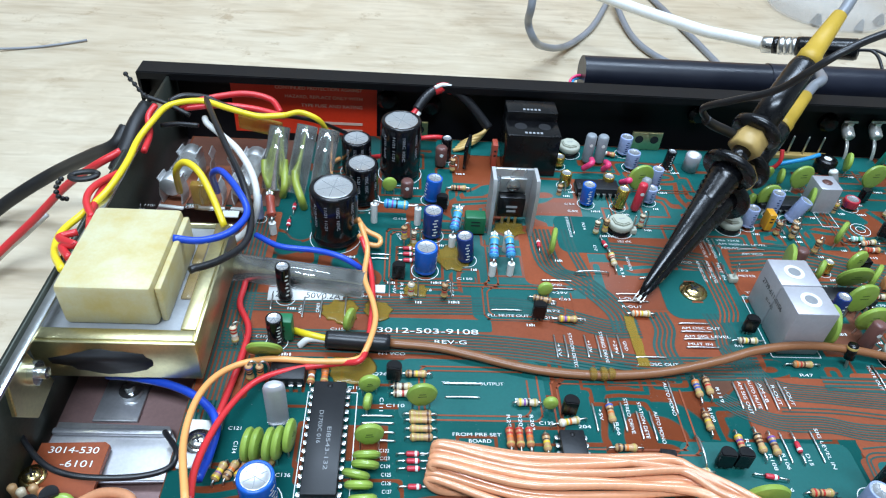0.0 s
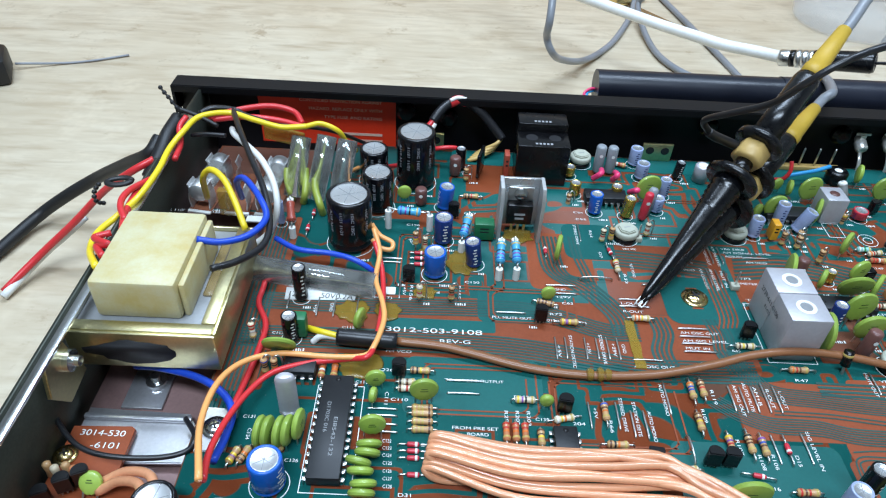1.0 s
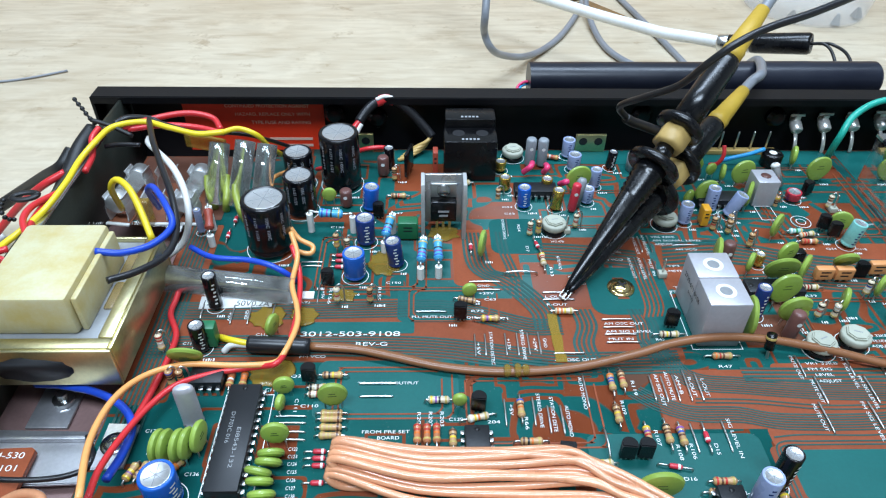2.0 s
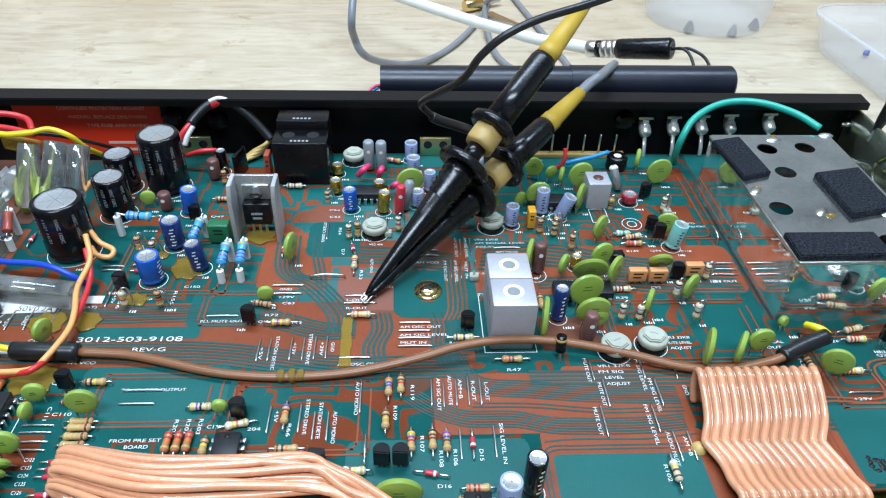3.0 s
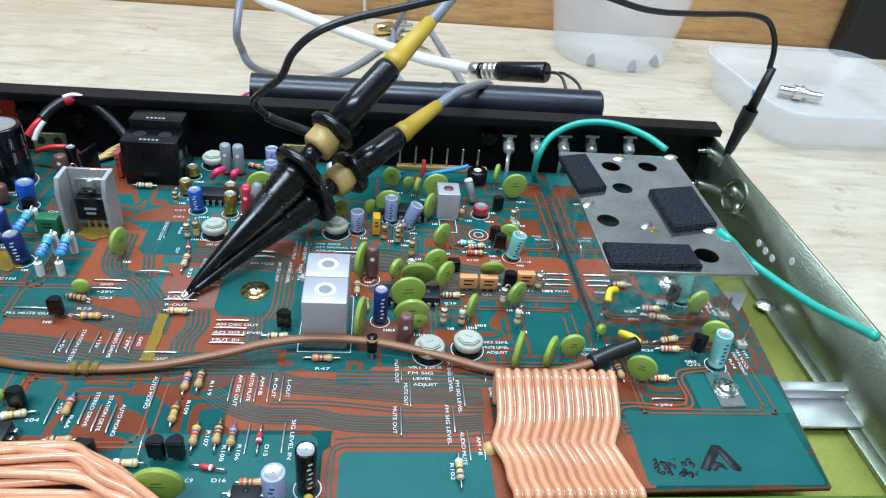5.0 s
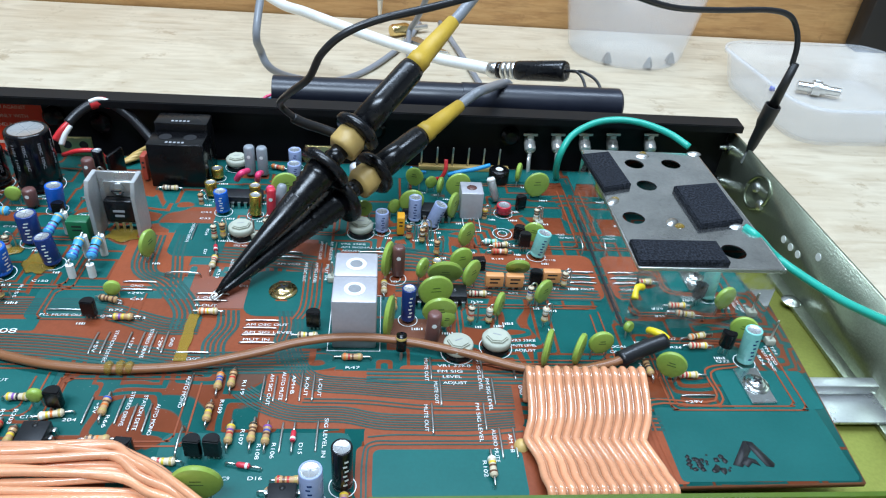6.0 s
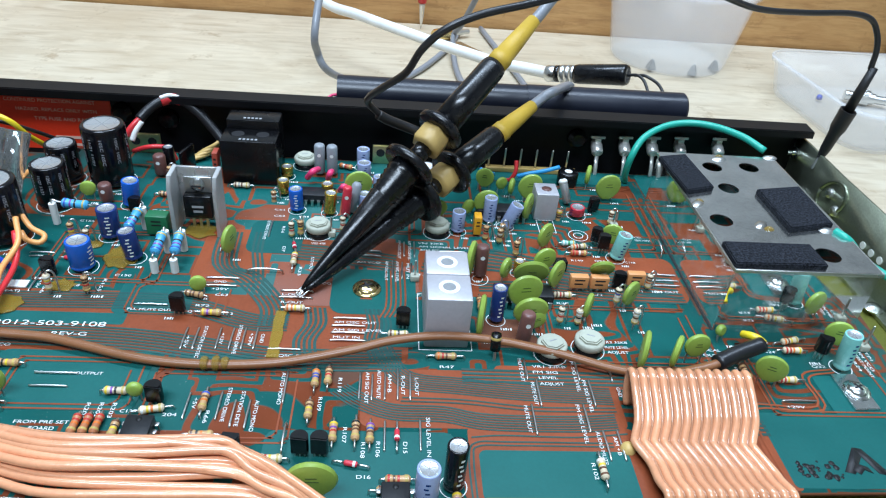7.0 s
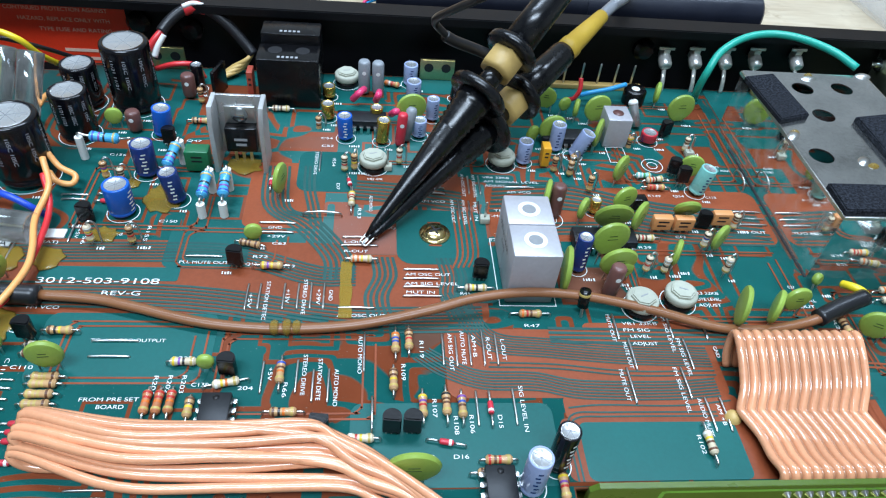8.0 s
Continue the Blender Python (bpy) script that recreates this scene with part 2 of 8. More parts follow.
def wood(name, c1, c2, c3, stretch, scale, line=0.55, fleck=0.8):
    """Timber: long grain along x, darker growth lines, small flecks."""
    m, nt, p = nodes_of(name)
    co = add(nt, "ShaderNodeTexCoord").outputs["Object"]
    mp = add(nt, "ShaderNodeMapping")
    mp.inputs["Scale"].default_value = stretch
    nt.links.new(co, mp.inputs["Vector"])
    v = mp.outputs[0]
    a, b, c = noise_fac(nt, v, scale, 5, 0.6), noise_fac(nt, v, scale * 5, 4, 0.6), noise_fac(nt, co, 9, 3)
    w = math_node(nt, "FRACT", math_node(nt, "MULTIPLY", a, 9.0))
    w = ramp(nt, math_node(nt, "ABSOLUTE", math_node(nt, "SUBTRACT", w, 0.5)), 0.0, 0.5)
    col = mix_rgb(nt, math_node(nt, "MULTIPLY", w, line), c1, c2)
    col = mix_rgb(nt, math_node(nt, "MULTIPLY", ramp(nt, b, 0.50, 0.75), fleck), col, c3)
    e = noise_fac(nt, v, scale * 1.7, 3)
    col = mix_rgb(nt, math_node(nt, "MULTIPLY", ramp(nt, e, 0.50, 0.78), 0.5), col, tuple(min(1, q * 1.2) for q in c1))
    col = mix_rgb(nt, math_node(nt, "MULTIPLY", ramp(nt, c, 0.45, 0.80), 0.7), col, c2)
    s = noise_fac(nt, co, 55, 5, 0.75)
    col = mix_rgb(nt, math_node(nt, "MULTIPLY", ramp(nt, s, 0.60, 0.70), 0.55), col, c3)
    u = noise_fac(nt, co, 21, 4, 0.7)
    col = mix_rgb(nt, math_node(nt, "MULTIPLY", ramp(nt, u, 0.56, 0.66), 0.35), col, tuple(min(1, q * 1.18) for q in c1))
    nt.links.new(col, p.inputs["Base Color"])
    p.inputs["Roughness"].default_value = 0.55
    bp = add(nt, "ShaderNodeBump")
    bp.inputs["Strength"].default_value, bp.inputs["Distance"].default_value = 0.25, 0.0005
    nt.links.new(b, bp.inputs["Height"])
    nt.links.new(bp.outputs[0], p.inputs["Normal"])
    return m


M["plywood"] = wood("pale_plywood", (0.60, 0.52, 0.39), (0.44, 0.345, 0.225), (0.30, 0.21, 0.12), (0.8, 4.2, 1.0), 6, 0.42, 0.55)
M["plank"] = wood("pine_plank", (0.58, 0.34, 0.14), (0.45, 0.23, 0.08), (0.30, 0.14, 0.05), (1.2, 1.0, 9.0), 6)


def board_print(name, teal, red, offset):
    """Solder mask over copper, seen through phenolic: teal fields, rust fields and thin parallel tracks."""
    m, nt, p = nodes_of(name)
    co = add(nt, "ShaderNodeTexCoord").outputs["Object"]
    mp = add(nt, "ShaderNodeMapping")
    mp.inputs["Location"].default_value = offset
    nt.links.new(co, mp.inputs["Vector"])
    v = mp.outputs[0]
    vor = add(nt, "ShaderNodeTexVoronoi", distance="CHEBYCHEV", feature="SMOOTH_F1")
    vor.inputs["Scale"].default_value = 40
    vor.inputs["Smoothness"].default_value = 0.12
    nt.links.new(v, vor.inputs["Vector"])
    dist = vor.outputs["Distance"]
    n1 = noise_fac(nt, v, 30, 1, 0.4)
    zone = ramp(nt, n1, 0.560, 0.568)
    f = math_node(nt, "FRACT", math_node(nt, "ADD", math_node(nt, "MULTIPLY", dist, 8.0), math_node(nt, "MULTIPLY", n1, 5.0)))
    many = ramp(nt, math_node(nt, "ABSOLUTE", math_node(nt, "SUBTRACT", f, 0.5)), 0.24, 0.28)
    f2 = math_node(nt, "FRACT", math_node(nt, "MULTIPLY", dist, 4.6))
    few = ramp(nt, math_node(nt, "ABSOLUTE", math_node(nt, "SUBTRACT", f2, 0.5)), 0.40, 0.42)
    inred = math_node(nt, "SUBTRACT", 1.0, many)
    redness = math_node(nt, "ADD", math_node(nt, "MULTIPLY", zone, inred), math_node(nt, "MULTIPLY", math_node(nt, "SUBTRACT", 1.0, zone), few))
    d, g = noise_fac(nt, co, 55, 4), noise_fac(nt, co, 1400, 3)
    dark = lambda c, k: tuple(x * k for x in c)
    tealc = mix_rgb(nt, d, dark(teal, 0.72), dark(teal, 1.25))
    redc = mix_rgb(nt, d, dark(red, 0.72), dark(red, 1.25))
    col = mix_rgb(nt, redness, tealc, redc)
    col = mix_rgb(nt, ramp(nt, g, 0.68, 0.8), col, (0.35, 0.38, 0.36))
    nt.links.new(col, p.inputs["Base Color"])
    nt.links.new(math_node(nt, "ADD", math_node(nt, "MULTIPLY", d, 0.22), 0.32), p.inputs["Roughness"])
    p.inputs["Specular IOR Level"].default_value = 0.26
    b = add(nt, "ShaderNodeBump")
    b.inputs["Strength"].default_value, b.inputs["Distance"].default_value = 0.25, 0.00008
    nt.links.new(redness, b.inputs["Height"])
    nt.links.new(b.outputs[0], p.inputs["Normal"])
    return m


TEAL, RED = (0.006, 0.112, 0.102), (0.238, 0.055, 0.020)
M["board"] = board_print("green_solder_mask", TEAL, RED, (0.31, 0.17, 0.0))
M["teal"] = simple("teal_solder_mask", tuple(c * 0.86 for c in TEAL), 0.42, amount=0.2, dirt=55, bump=0, spec=0.26)
M["thin_track"] = simple("narrow_masked_track", (0.022, 0.078, 0.070), 0.42, amount=0.25, dirt=70, bump=0, spec=0.26)
M["rust_mask"] = simple("rust_bare_laminate", RED, 0.42, amount=0.3, dirt=55, bump=0, spec=0.26)
M["brown_mask"] = simple("dim_brown_laminate", (0.10, 0.04, 0.025), 0.36, amount=0.3, dirt=55, bump=0.08)
M["olive_mask"] = simple("olive_solder_mask", (0.075, 0.125, 0.012), 0.30, amount=0.25, bump=0.08)
M["lime_track"] = simple("lime_copper_track", (0.18, 0.40, 0.06), 0.30, amount=0.25, bump=0.08)


# ---- mesh helpers ----
def mesh_of(bm, mat, smooth=True):
    me = bpy.data.meshes.new("shape")
    if smooth:
        for f in bm.faces:
            f.smooth = True
        for e in bm.edges:
            if len(e.link_faces) == 2 and e.calc_face_angle(0) > radians(38):
                e.smooth = False
    bm.to_mesh(me)
    bm.free()
    me.materials.append(M[mat] if isinstance(mat, str) else mat)
    return me


STORE = {}


def shared(key, maker):
    if key not in STORE:
        STORE[key] = maker()
    return STORE[key]


def piece(name, me, parent=None, at=None, label=""):
    ob = new(name, me)
    if parent is not None:
        ob.parent = parent
    if at is not None:
        ob.matrix_local = at
    if label:
        ob["label"] = label
    return ob


def part(name, bm, mat, parent, label="", at=None):
    return piece(name, mesh_of(bm, mat), parent, at, label)


def thing(name, at, label, category, group="", kind=""):
    ob = new(name)
    ob.empty_display_size = 0.003
    ob.matrix_world = at
    return tagged(ob, label, category, group, kind)


def whole(name, bm, mat, label, category, group="", kind="", at=None):
    ob = new(name, mesh_of(bm, mat))
    if at is not None:
        ob.matrix_world = at
    return tagged(ob, label, category, group, kind)


def box(bm, x0, x1, y0, y1, z0, z1, bevel=0.0, turn=None):
    r = bmesh.ops.create_cube(bm, size=1)
    vs = r["verts"]
    bmesh.ops.scale(bm, vec=(x1 - x0, y1 - y0, z1 - z0), verts=vs)
    bmesh.ops.translate(bm, vec=((x0 + x1) / 2, (y0 + y1) / 2, (z0 + z1) / 2), verts=vs)
    if bevel:
        es = list({e for v in vs for e in v.link_edges})
        vs = bmesh.ops.bevel(bm, geom=es, offset=bevel, segments=2, affect="EDGES", profile=0.5)["verts"]
    if turn is not None:
        bmesh.ops.transform(bm, matrix=turn, verts=vs)
    return bm


def lathe(bm, profile, seg=20, m=None):
    """Turns a profile of (radius, height) round the z axis."""
    rings = []
    for r, z in profile:
        if r <= 1e-7:
            rings.append([bm.verts.new((0, 0, z))])
        else:
            rings.append([bm.verts.new((r * math.cos(2 * math.pi * i / seg), r * math.sin(2 * math.pi * i / seg), z)) for i in range(seg)])
    for a, b in zip(rings, rings[1:]):
        for i in range(seg):
            j = (i + 1) % seg
            quad = [a[i % len(a)], a[j % len(a)], b[j % len(b)], b[i % len(b)]]
            uniq = list(dict.fromkeys(quad))
            if len(uniq) > 2:
                bm.faces.new(uniq)
    for ring, flip in ((rings[0], True), (rings[-1], False)):
        if len(ring) > 2:
            bm.faces.new(ring[::-1] if flip else ring)
    if m is not None:
        bmesh.ops.transform(bm, matrix=m, verts=[v for ring in rings for v in ring])
    return bm


def glide(points, steps=6):
    """Points along a smooth line through the given ones."""
    p = [Vector(q) for q in points]
    if len(p) < 3:
        return p
    p = [p[0] * 2 - p[1]] + p + [p[-1] * 2 - p[-2]]
    out = []
    for i in range(1, len(p) - 2):
        for s in range(steps):
            t = s / steps
            a, b, c, d = p[i - 1:i + 3]
            out.append(0.5 * ((2 * b) + (c - a) * t + (2 * a - 5 * b + 4 * c - d) * t * t + (3 * b - a - 3 * c + d) * t ** 3))
    out.append(p[-2])
    return out


def sweep(bm, points, r, seg=10, steps=6, flat=1.0, smooth=True):
    """A round wire along a line; flat < 1 squashes it upright."""
    pts = glide(points, steps) if smooth else [Vector(q) for q in points]
    up = Vector((0, 0, 1))
    rings = []
    for i, q in enumerate(pts):
        d = (pts[min(i + 1, len(pts) - 1)] - pts[max(i - 1, 0)]).normalized()
        if i == 0 and abs(d.z) > 0.9:
            up = Vector((0, 1, 0))
        side = d.cross(up)
        side = side.normalized() if side.length > 1e-6 else Vector((1, 0, 0))
        up = side.cross(d).normalized()
        rr = r(i / (len(pts) - 1)) if callable(r) else r
        rings.append([bm.verts.new(q + side * rr * math.cos(2 * math.pi * k / seg) + up * rr * flat * math.sin(2 * math.pi * k / seg)) for k in range(seg)])
    for a, b in zip(rings, rings[1:]):
        for k in range(seg):
            bm.faces.new((a[k], b[k], b[(k + 1) % seg], a[(k + 1) % seg]))
    bm.faces.new(rings[0])
    bm.faces.new(rings[-1][::-1])
    return bm


def stick(bm, a, b, r0, r1=None, seg=12):
    """A straight tapered round bar."""
    a, b = Vector(a), Vector(b)
    m = Matrix.Translation(a) @ (b - a).to_track_quat("Z", "Y").to_matrix().to_4x4()
    return lathe(bm, [(r0, 0), (r0 if r1 is None else r1, (b - a).length)], seg, m)


def slab(bm, outline, z0, z1, bevel=0.0):
    """A flat plate from an outline of (x, y)."""
    lo = [bm.verts.new((x, y, z0)) for x, y in outline]
    hi = [bm.verts.new((x, y, z1)) for x, y in outline]
    n = len(outline)
    top = bm.faces.new(hi)
    bm.faces.new(lo[::-1])
    for i in range(n):
        bm.faces.new((lo[i], lo[(i + 1) % n], hi[(i + 1) % n], hi[i]))
    if bevel:
        bmesh.ops.bevel(bm, geom=list(top.edges), offset=bevel, segments=2, affect="EDGES")
    return bm


def rounded(x0, x1, y0, y1, r, n=5):
    out = []
    for cx, cy, a in ((x1 - r, y1 - r, 0), (x0 + r, y1 - r, 90), (x0 + r, y0 + r, 180), (x1 - r, y0 + r, 270)):
        for i in range(n + 1):
            t = radians(a + 90 * i / n)
            out.append((cx + r * math.cos(t), cy + r * math.sin(t)))
    return out


def fresh():
    return bmesh.new()


def text_mesh(body, width, height, mat, upright=False):
    """Lettering scaled to a width and a letter height, its first letter at the origin."""
    cu = bpy.data.curves.new("lettering", "FONT")
    cu.body = body
    cu.offset = -0.004 if mat == "silk" else 0.0
    ob = bpy.data.objects.new("lettering", cu)
    me = bpy.data.meshes.new_from_object(ob)
    bpy.data.objects.remove(ob)
    bpy.data.curves.remove(cu)
    co = np.array([v.co[:] for v in me.vertices])
    if len(co):
        lo, hi = co.min(0), co.max(0)
        k = width / max(hi[0] - lo[0], 1e-6) if width else height / 0.7
        ky = height / 0.7
        co[:, 0] = (co[:, 0] - lo[0]) * k
        co[:, 1] = co[:, 1] * ky
        me.vertices.foreach_set("co", co.ravel())
        if upright:
            me.transform(Matrix.Rotation(radians(90), 4, "X"))
    me.materials.append(M[mat])
    return me


# ---- room and bench ----
TABLE = -0.030
b = fresh()
box(b, -1.1, 1.2, -0.75, 0.415, TABLE - 0.018, TABLE, 0.001)
whole("workbench_top", b, "plywood", "pale plywood bench top with long darker grain", "workbench", kind="structure")
b = fresh()
box(b, -1.1, 1.2, 0.417, 0.437, TABLE - 0.018, TABLE + 0.17, 0.0015)
whole("bench_backboard", b, "plank", "orange-brown pine board standing behind the bench top", "board", kind="structure")
# unseen floor, walls and ceiling, added to bounce light and fill reflections
b = fresh()
box(b, -2.0, 2.0, -2.0, 2.0, -0.95, -0.90)
whole("floor", b, "plaster", "unseen plain grey floor added under the bench", "floor", kind="structure")
for nm, dims in (("wall_north", (-2.0, 2.0, 1.2, 1.25, -0.9, 2.3)), ("wall_south", (-2.0, 2.0, -2.05, -2.0, -0.9, 2.3)),
                 ("wall_west", (-2.05, -2.0, -2.0, 1.25, -0.9, 2.3)), ("wall_east", (2.0, 2.05, -2.0, 1.25, -0.9, 2.3))):
    b = fresh()
    box(b, *dims)
    whole(nm, b, "plaster", "unseen plain wall added to close the room", "wall", kind="structure")
b = fresh()
box(b, -2.05, 2.05, -2.05, 1.25, 2.3, 2.35)
whole("ceiling", b, "plaster", "unseen plain pale ceiling added to close the room", "ceiling", kind="structure")

# ---- chassis: floor, sides, rear panel with its folded rim ----
RIM = 0.0258
XL, XR, YR = -0.2035, 0.2005, 0.105
chassis = thing("receiver_chassis", pose(0, 0, 0), "open black and zinc steel receiver chassis on the bench", "chassis")
b = fresh()
box(b, XL, -0.05, -0.135, YR, -0.0135, -0.0120)
part("floor_plate", b, "brown_floor", chassis, "brown paper-lined floor plate")
b = fresh()
box(b, -0.0498, XR, -0.135, YR, -0.0135, -0.0120)
part("floor_plate", b, "olive", chassis, "olive passivated floor plate")
b = fresh()
slab(b, [(XL - 0.0135, YR + 0.0015), (XL - 0.0135, 0.0963), (0.2010, 0.0963), (0.2020, YR + 0.0015)], RIM - 0.0012, RIM, 0.0004)
box(b, XL - 0.0135, 0.2020, YR, YR + 0.0012, -0.0295, RIM - 0.0012)
box(b, XL - 0.0135, XL - 0.0123, 0.0963, YR, 0.012, RIM - 0.0012)
box(b, XL - 0.0123, 0.2010, 0.0963, 0.0971, RIM - 0.0034, RIM - 0.0012)
part("rear_panel", b, "black_paint", chassis, "black painted rear panel with a folded rim")
b = fresh()
slab(b, [(0.0, -0.0295), (0.240, -0.0295), (0.240, 0.0240), (0.03, 0.0246), (0.0, 0.0240)], 0, 0.0012)
part("side_panel", b, "panel_dark", chassis, "dark steel side panel beside the transformer", at=Matrix.Translation((XL, YR, 0)) @ pose(0, 0, 0, 90, 0, -90))
b = fresh()
box(b, XL + 0.0012, XL + 0.0040, -0.135, 0.075, 0.0235, 0.0247, 0.0003)
part("side_rim", b, "steel", chassis, "worn bright rim of the side panel")
# right side: zinc panel with an embossed round-ended boss and punched holes
XR = 0.2005
b = fresh()
slab(b, [(0.0, -0.0295), (0.240, -0.0295), (0.240, 0.0190), (0.04, 0.0198), (0.012, 0.0205), (0.0, 0.0205)], 0, 0.0012)
part("side_panel", b, "side_steel", chassis, "zinc-plated side panel with punched holes", at=Matrix.Translation((XR, YR, 0)) @ pose(0, 0, 0, 90, 0, -90))
b = fresh()
box(b, XR - 0.006, XR, -0.135, 0.095, -0.0118, -0.0102, 0.0003)
part("side_flange", b, "side_steel", chassis, "zinc-plated inner flange at the floor")
b = fresh()
sweep(b, [(XR - 0.0014, 0.0655 + 0.0085 * math.cos(radians(a)) - 0.0035 * math.sin(radians(a)), 0.0085 + 0.0088 * math.sin(radians(a))) for a in range(0, 361, 18)], 0.0009, 8, 2, 1.0, False)
part("boss", b, "side_steel", chassis, "raised rim of an oval boss")
for y, z in ((0.0672, 0.0102), (0.0600, 0.0052)):
    b = fresh()
    lathe(b, [(0, 0.0016), (0.0012, 0.0018), (0.0022, 0.0012), (0.0026, 0.0), (0.0026, -0.0008)], 14, pose(XR - 0.0012, y, z, 0, -90, 0))
    part("rivet", b, "solder", chassis)
# holes are not cut: pale discs imitate the lit bench beyond
for y, z in ((0.0363, 0.0034), (0.0305, 0.0036), (0.0248, 0.0040), (0.0135, 0.0108)):
    b = fresh()
    lathe(b, [(0.0016, 0.0), (0.0016, 0.0003)], 14, pose(XR - 0.00115, y, z, 0, -90, 0))
    part("punched_hole", b, "paper", chassis, "pale disc painted as the bright bench beyond a hole")
for y, z in ((0.101, 0.0129), (0.101, -0.0055)):
    b = fresh()
    lathe(b, [(0, 0.0050), (0.0013, 0.0050), (0.0013, 0.0016), (0.0030, 0.0014), (0.0030, 0)], 12, pose(XR - 0.0012, y, z, 0, -90, 0))
    part("screw", b, "steel", chassis)
# cross brackets under the board
b = fresh()
box(b, 0.155, 0.2000, -0.050, -0.034, -0.0100, -0.0088, 0.0004)
box(b, 0.155, 0.2000, -0.0385, -0.034, -0.0088, -0.0045, 0.0008)
part("cross_bracket", b, "alu", chassis, "bright zinc cross bracket")
b = fresh()
slab(b, [(XL + 0.002, -0.0715), (-0.1665, -0.0705), (-0.1655, -0.0600), (-0.1700, -0.0530), (XL + 0.002, -0.0520)], -0.0095, -0.0085, 0.0003)
box(b, XL + 0.002, -0.1685, -0.0568, -0.0548, -0.0086, -0.0070, 0.0006)
part("cross_bracket", b, "zinc_grey", chassis, "bright zinc cross bracket")
b = fresh()
lathe(b, [(0, 0.0022), (0.0022, 0.0018), (0.0038, 0.0006), (0.0038, 0)], 18, pose(0.1955, 0.0122, -0.0102))
part("screw", b, "steel", chassis)
b = fresh()
slab(b, [(-0.0485, 0.0060), (-0.0535, 0.0240), (-0.0640, 0.0246), (-0.0665, 0.0140), (-0.0600, 0.0045)], 0, 0.0012, 0.0003)
part("transformer_bracket", b, "steel_yellow", chassis, "yellowish steel transformer bracket", at=Matrix(((0, 0, 1, XL + 0.0026), (1, 0, 0, 0), (0, 1, 0, 0), (0, 0, 0, 1))))
b = fresh()
box(b, XL + 0.010, XL + 0.023, -0.0500, -0.022, -0.0118, -0.0108, 0.0003)
part("foot_plate", b, "zinc_grey", chassis)
for x, y, z, ax in ((XL + 0.0038, -0.0548, 0.0170, 0), (XL + 0.0185, -0.0400, -0.0105, 0)):
    b = fresh()
    lathe(b, [(0, 0.0040), (0.0016, 0.0038), (0.0016, 0.0018), (0.0034, 0.0016), (0.0034, 0)], 12, pose(x, y, z, ax, 90 if z > 0 else 0, 0))
    part("bolt", b, "steel", chassis)

# red warning label on the rear panel
b = fresh()
box(b, -0.181, -0.1170, YR - 0.0003, YR - 0.0001, -0.006, 0.0184)
lab = whole("warning_label", b, "red_label", "red warning label with faded small print on the panel", "label")
for i, s in enumerate(("CONTINUED PROTECTION AGAINST", "HAZARD, REPLACE ONLY WITH", "TYPE FUSE AND RATING")):
    w = 0.0022 * len(s) * 0.62
    piece("printed_text", text_mesh(s, w, 0.0016, "label_ink", True), lab, pose(-0.1235 - w, YR - 0.0005, 0.0165 - i * 0.0042))
for i, w in enumerate((0.020, 0.014)):
    b = fresh()
    box(b, -0.1235 - w, -0.1235, YR - 0.0005, YR - 0.0004, -0.0005 - i * 0.0035, 0.0008 - i * 0.0035)
    part("print_bar", b, "label_ink", lab)

# ---- main circuit board ----
board = thing("circuit_board", pose(0, 0, 0), "large teal and rust printed circuit board with white lettering", "circuit board")
b = fresh()
slab(b, [(-0.164, -0.128), (0.0285, -0.128), (0.0285, -0.0845), (0.110, -0.0845), (0.110, -0.0800), (0.1683, -0.0790), (0.1735, -0.0300), (0.1765, 0.0), (0.1790, 0.0955), (-0.135, 0.0955), (-0.135, 0.089), (-0.196, 0.089), (-0.196, 0.040), (-0.164, 0.040)], -0.0016, -0.00001)
part("laminate", b, "fibre", board, "rough brown laminate edge")
b = fresh()
slab(b, [(-0.1637, -0.128), (0.0282, -0.128), (0.0282, -0.0842), (0.110, -0.0842), (0.110, -0.0797), (0.1680, -0.0787), (0.1732, -0.0300), (0.1762, 0.0), (0.1787, 0.0952), (-0.1347, 0.0952), (-0.1347, 0.0887), (-0.1957, 0.0887), (-0.1957, 0.0403), (-0.1637, 0.0403)], -0.000008, 0.0)
part("printed_face", b, "board", board, "teal and rust printed face")

RUST, TEALS, LINES = ("rust_field", "rust_mask"), ("teal_field", "teal"), ("teal_track", "thin_track")
OUTL = ("rust_track", "rust_mask")


LAYER = {"rust_field": 0.00003, "teal_field": 0.00008, "fuse_field": 0.00024, "teal_track": 0.00013, "rust_track": 0.00020}


def patch(kind, x0, x1, y0, y1, r=0.0015):
    bm = fresh()
    LAYER[kind[0]] += 0.000003
    z = LAYER[kind[0]]
    bm.faces.new([bm.verts.new((x, y, z)) for x, y in rounded(x0, x1, y0, y1, min(r, (x1 - x0) / 2.1, (y1 - y0) / 2.1), 4)])
    return part(kind[0], bm, kind[1], board)


def track(kind, pts, w):
    """A flat printed track along a line."""
    bm = fresh()
    LAYER[kind[0]] += 0.0000006
    z = LAYER[kind[0]]
    q = glide([(x, y, z) for x, y in pts], 5)
    left, right = [], []
    for i, p in enumerate(q):
        d = (q[min(i + 1, len(q) - 1)] - q[max(i - 1, 0)]).normalized()
        n = Vector((-d.y, d.x, 0)) * w / 2
        left.append(bm.verts.new(p + n))
        right.append(bm.verts.new(p - n))
    for i in range(len(q) - 1):
        bm.faces.new((right[i], right[i + 1], left[i + 1], left[i]))
    return part(kind[0], bm, kind[1], board)


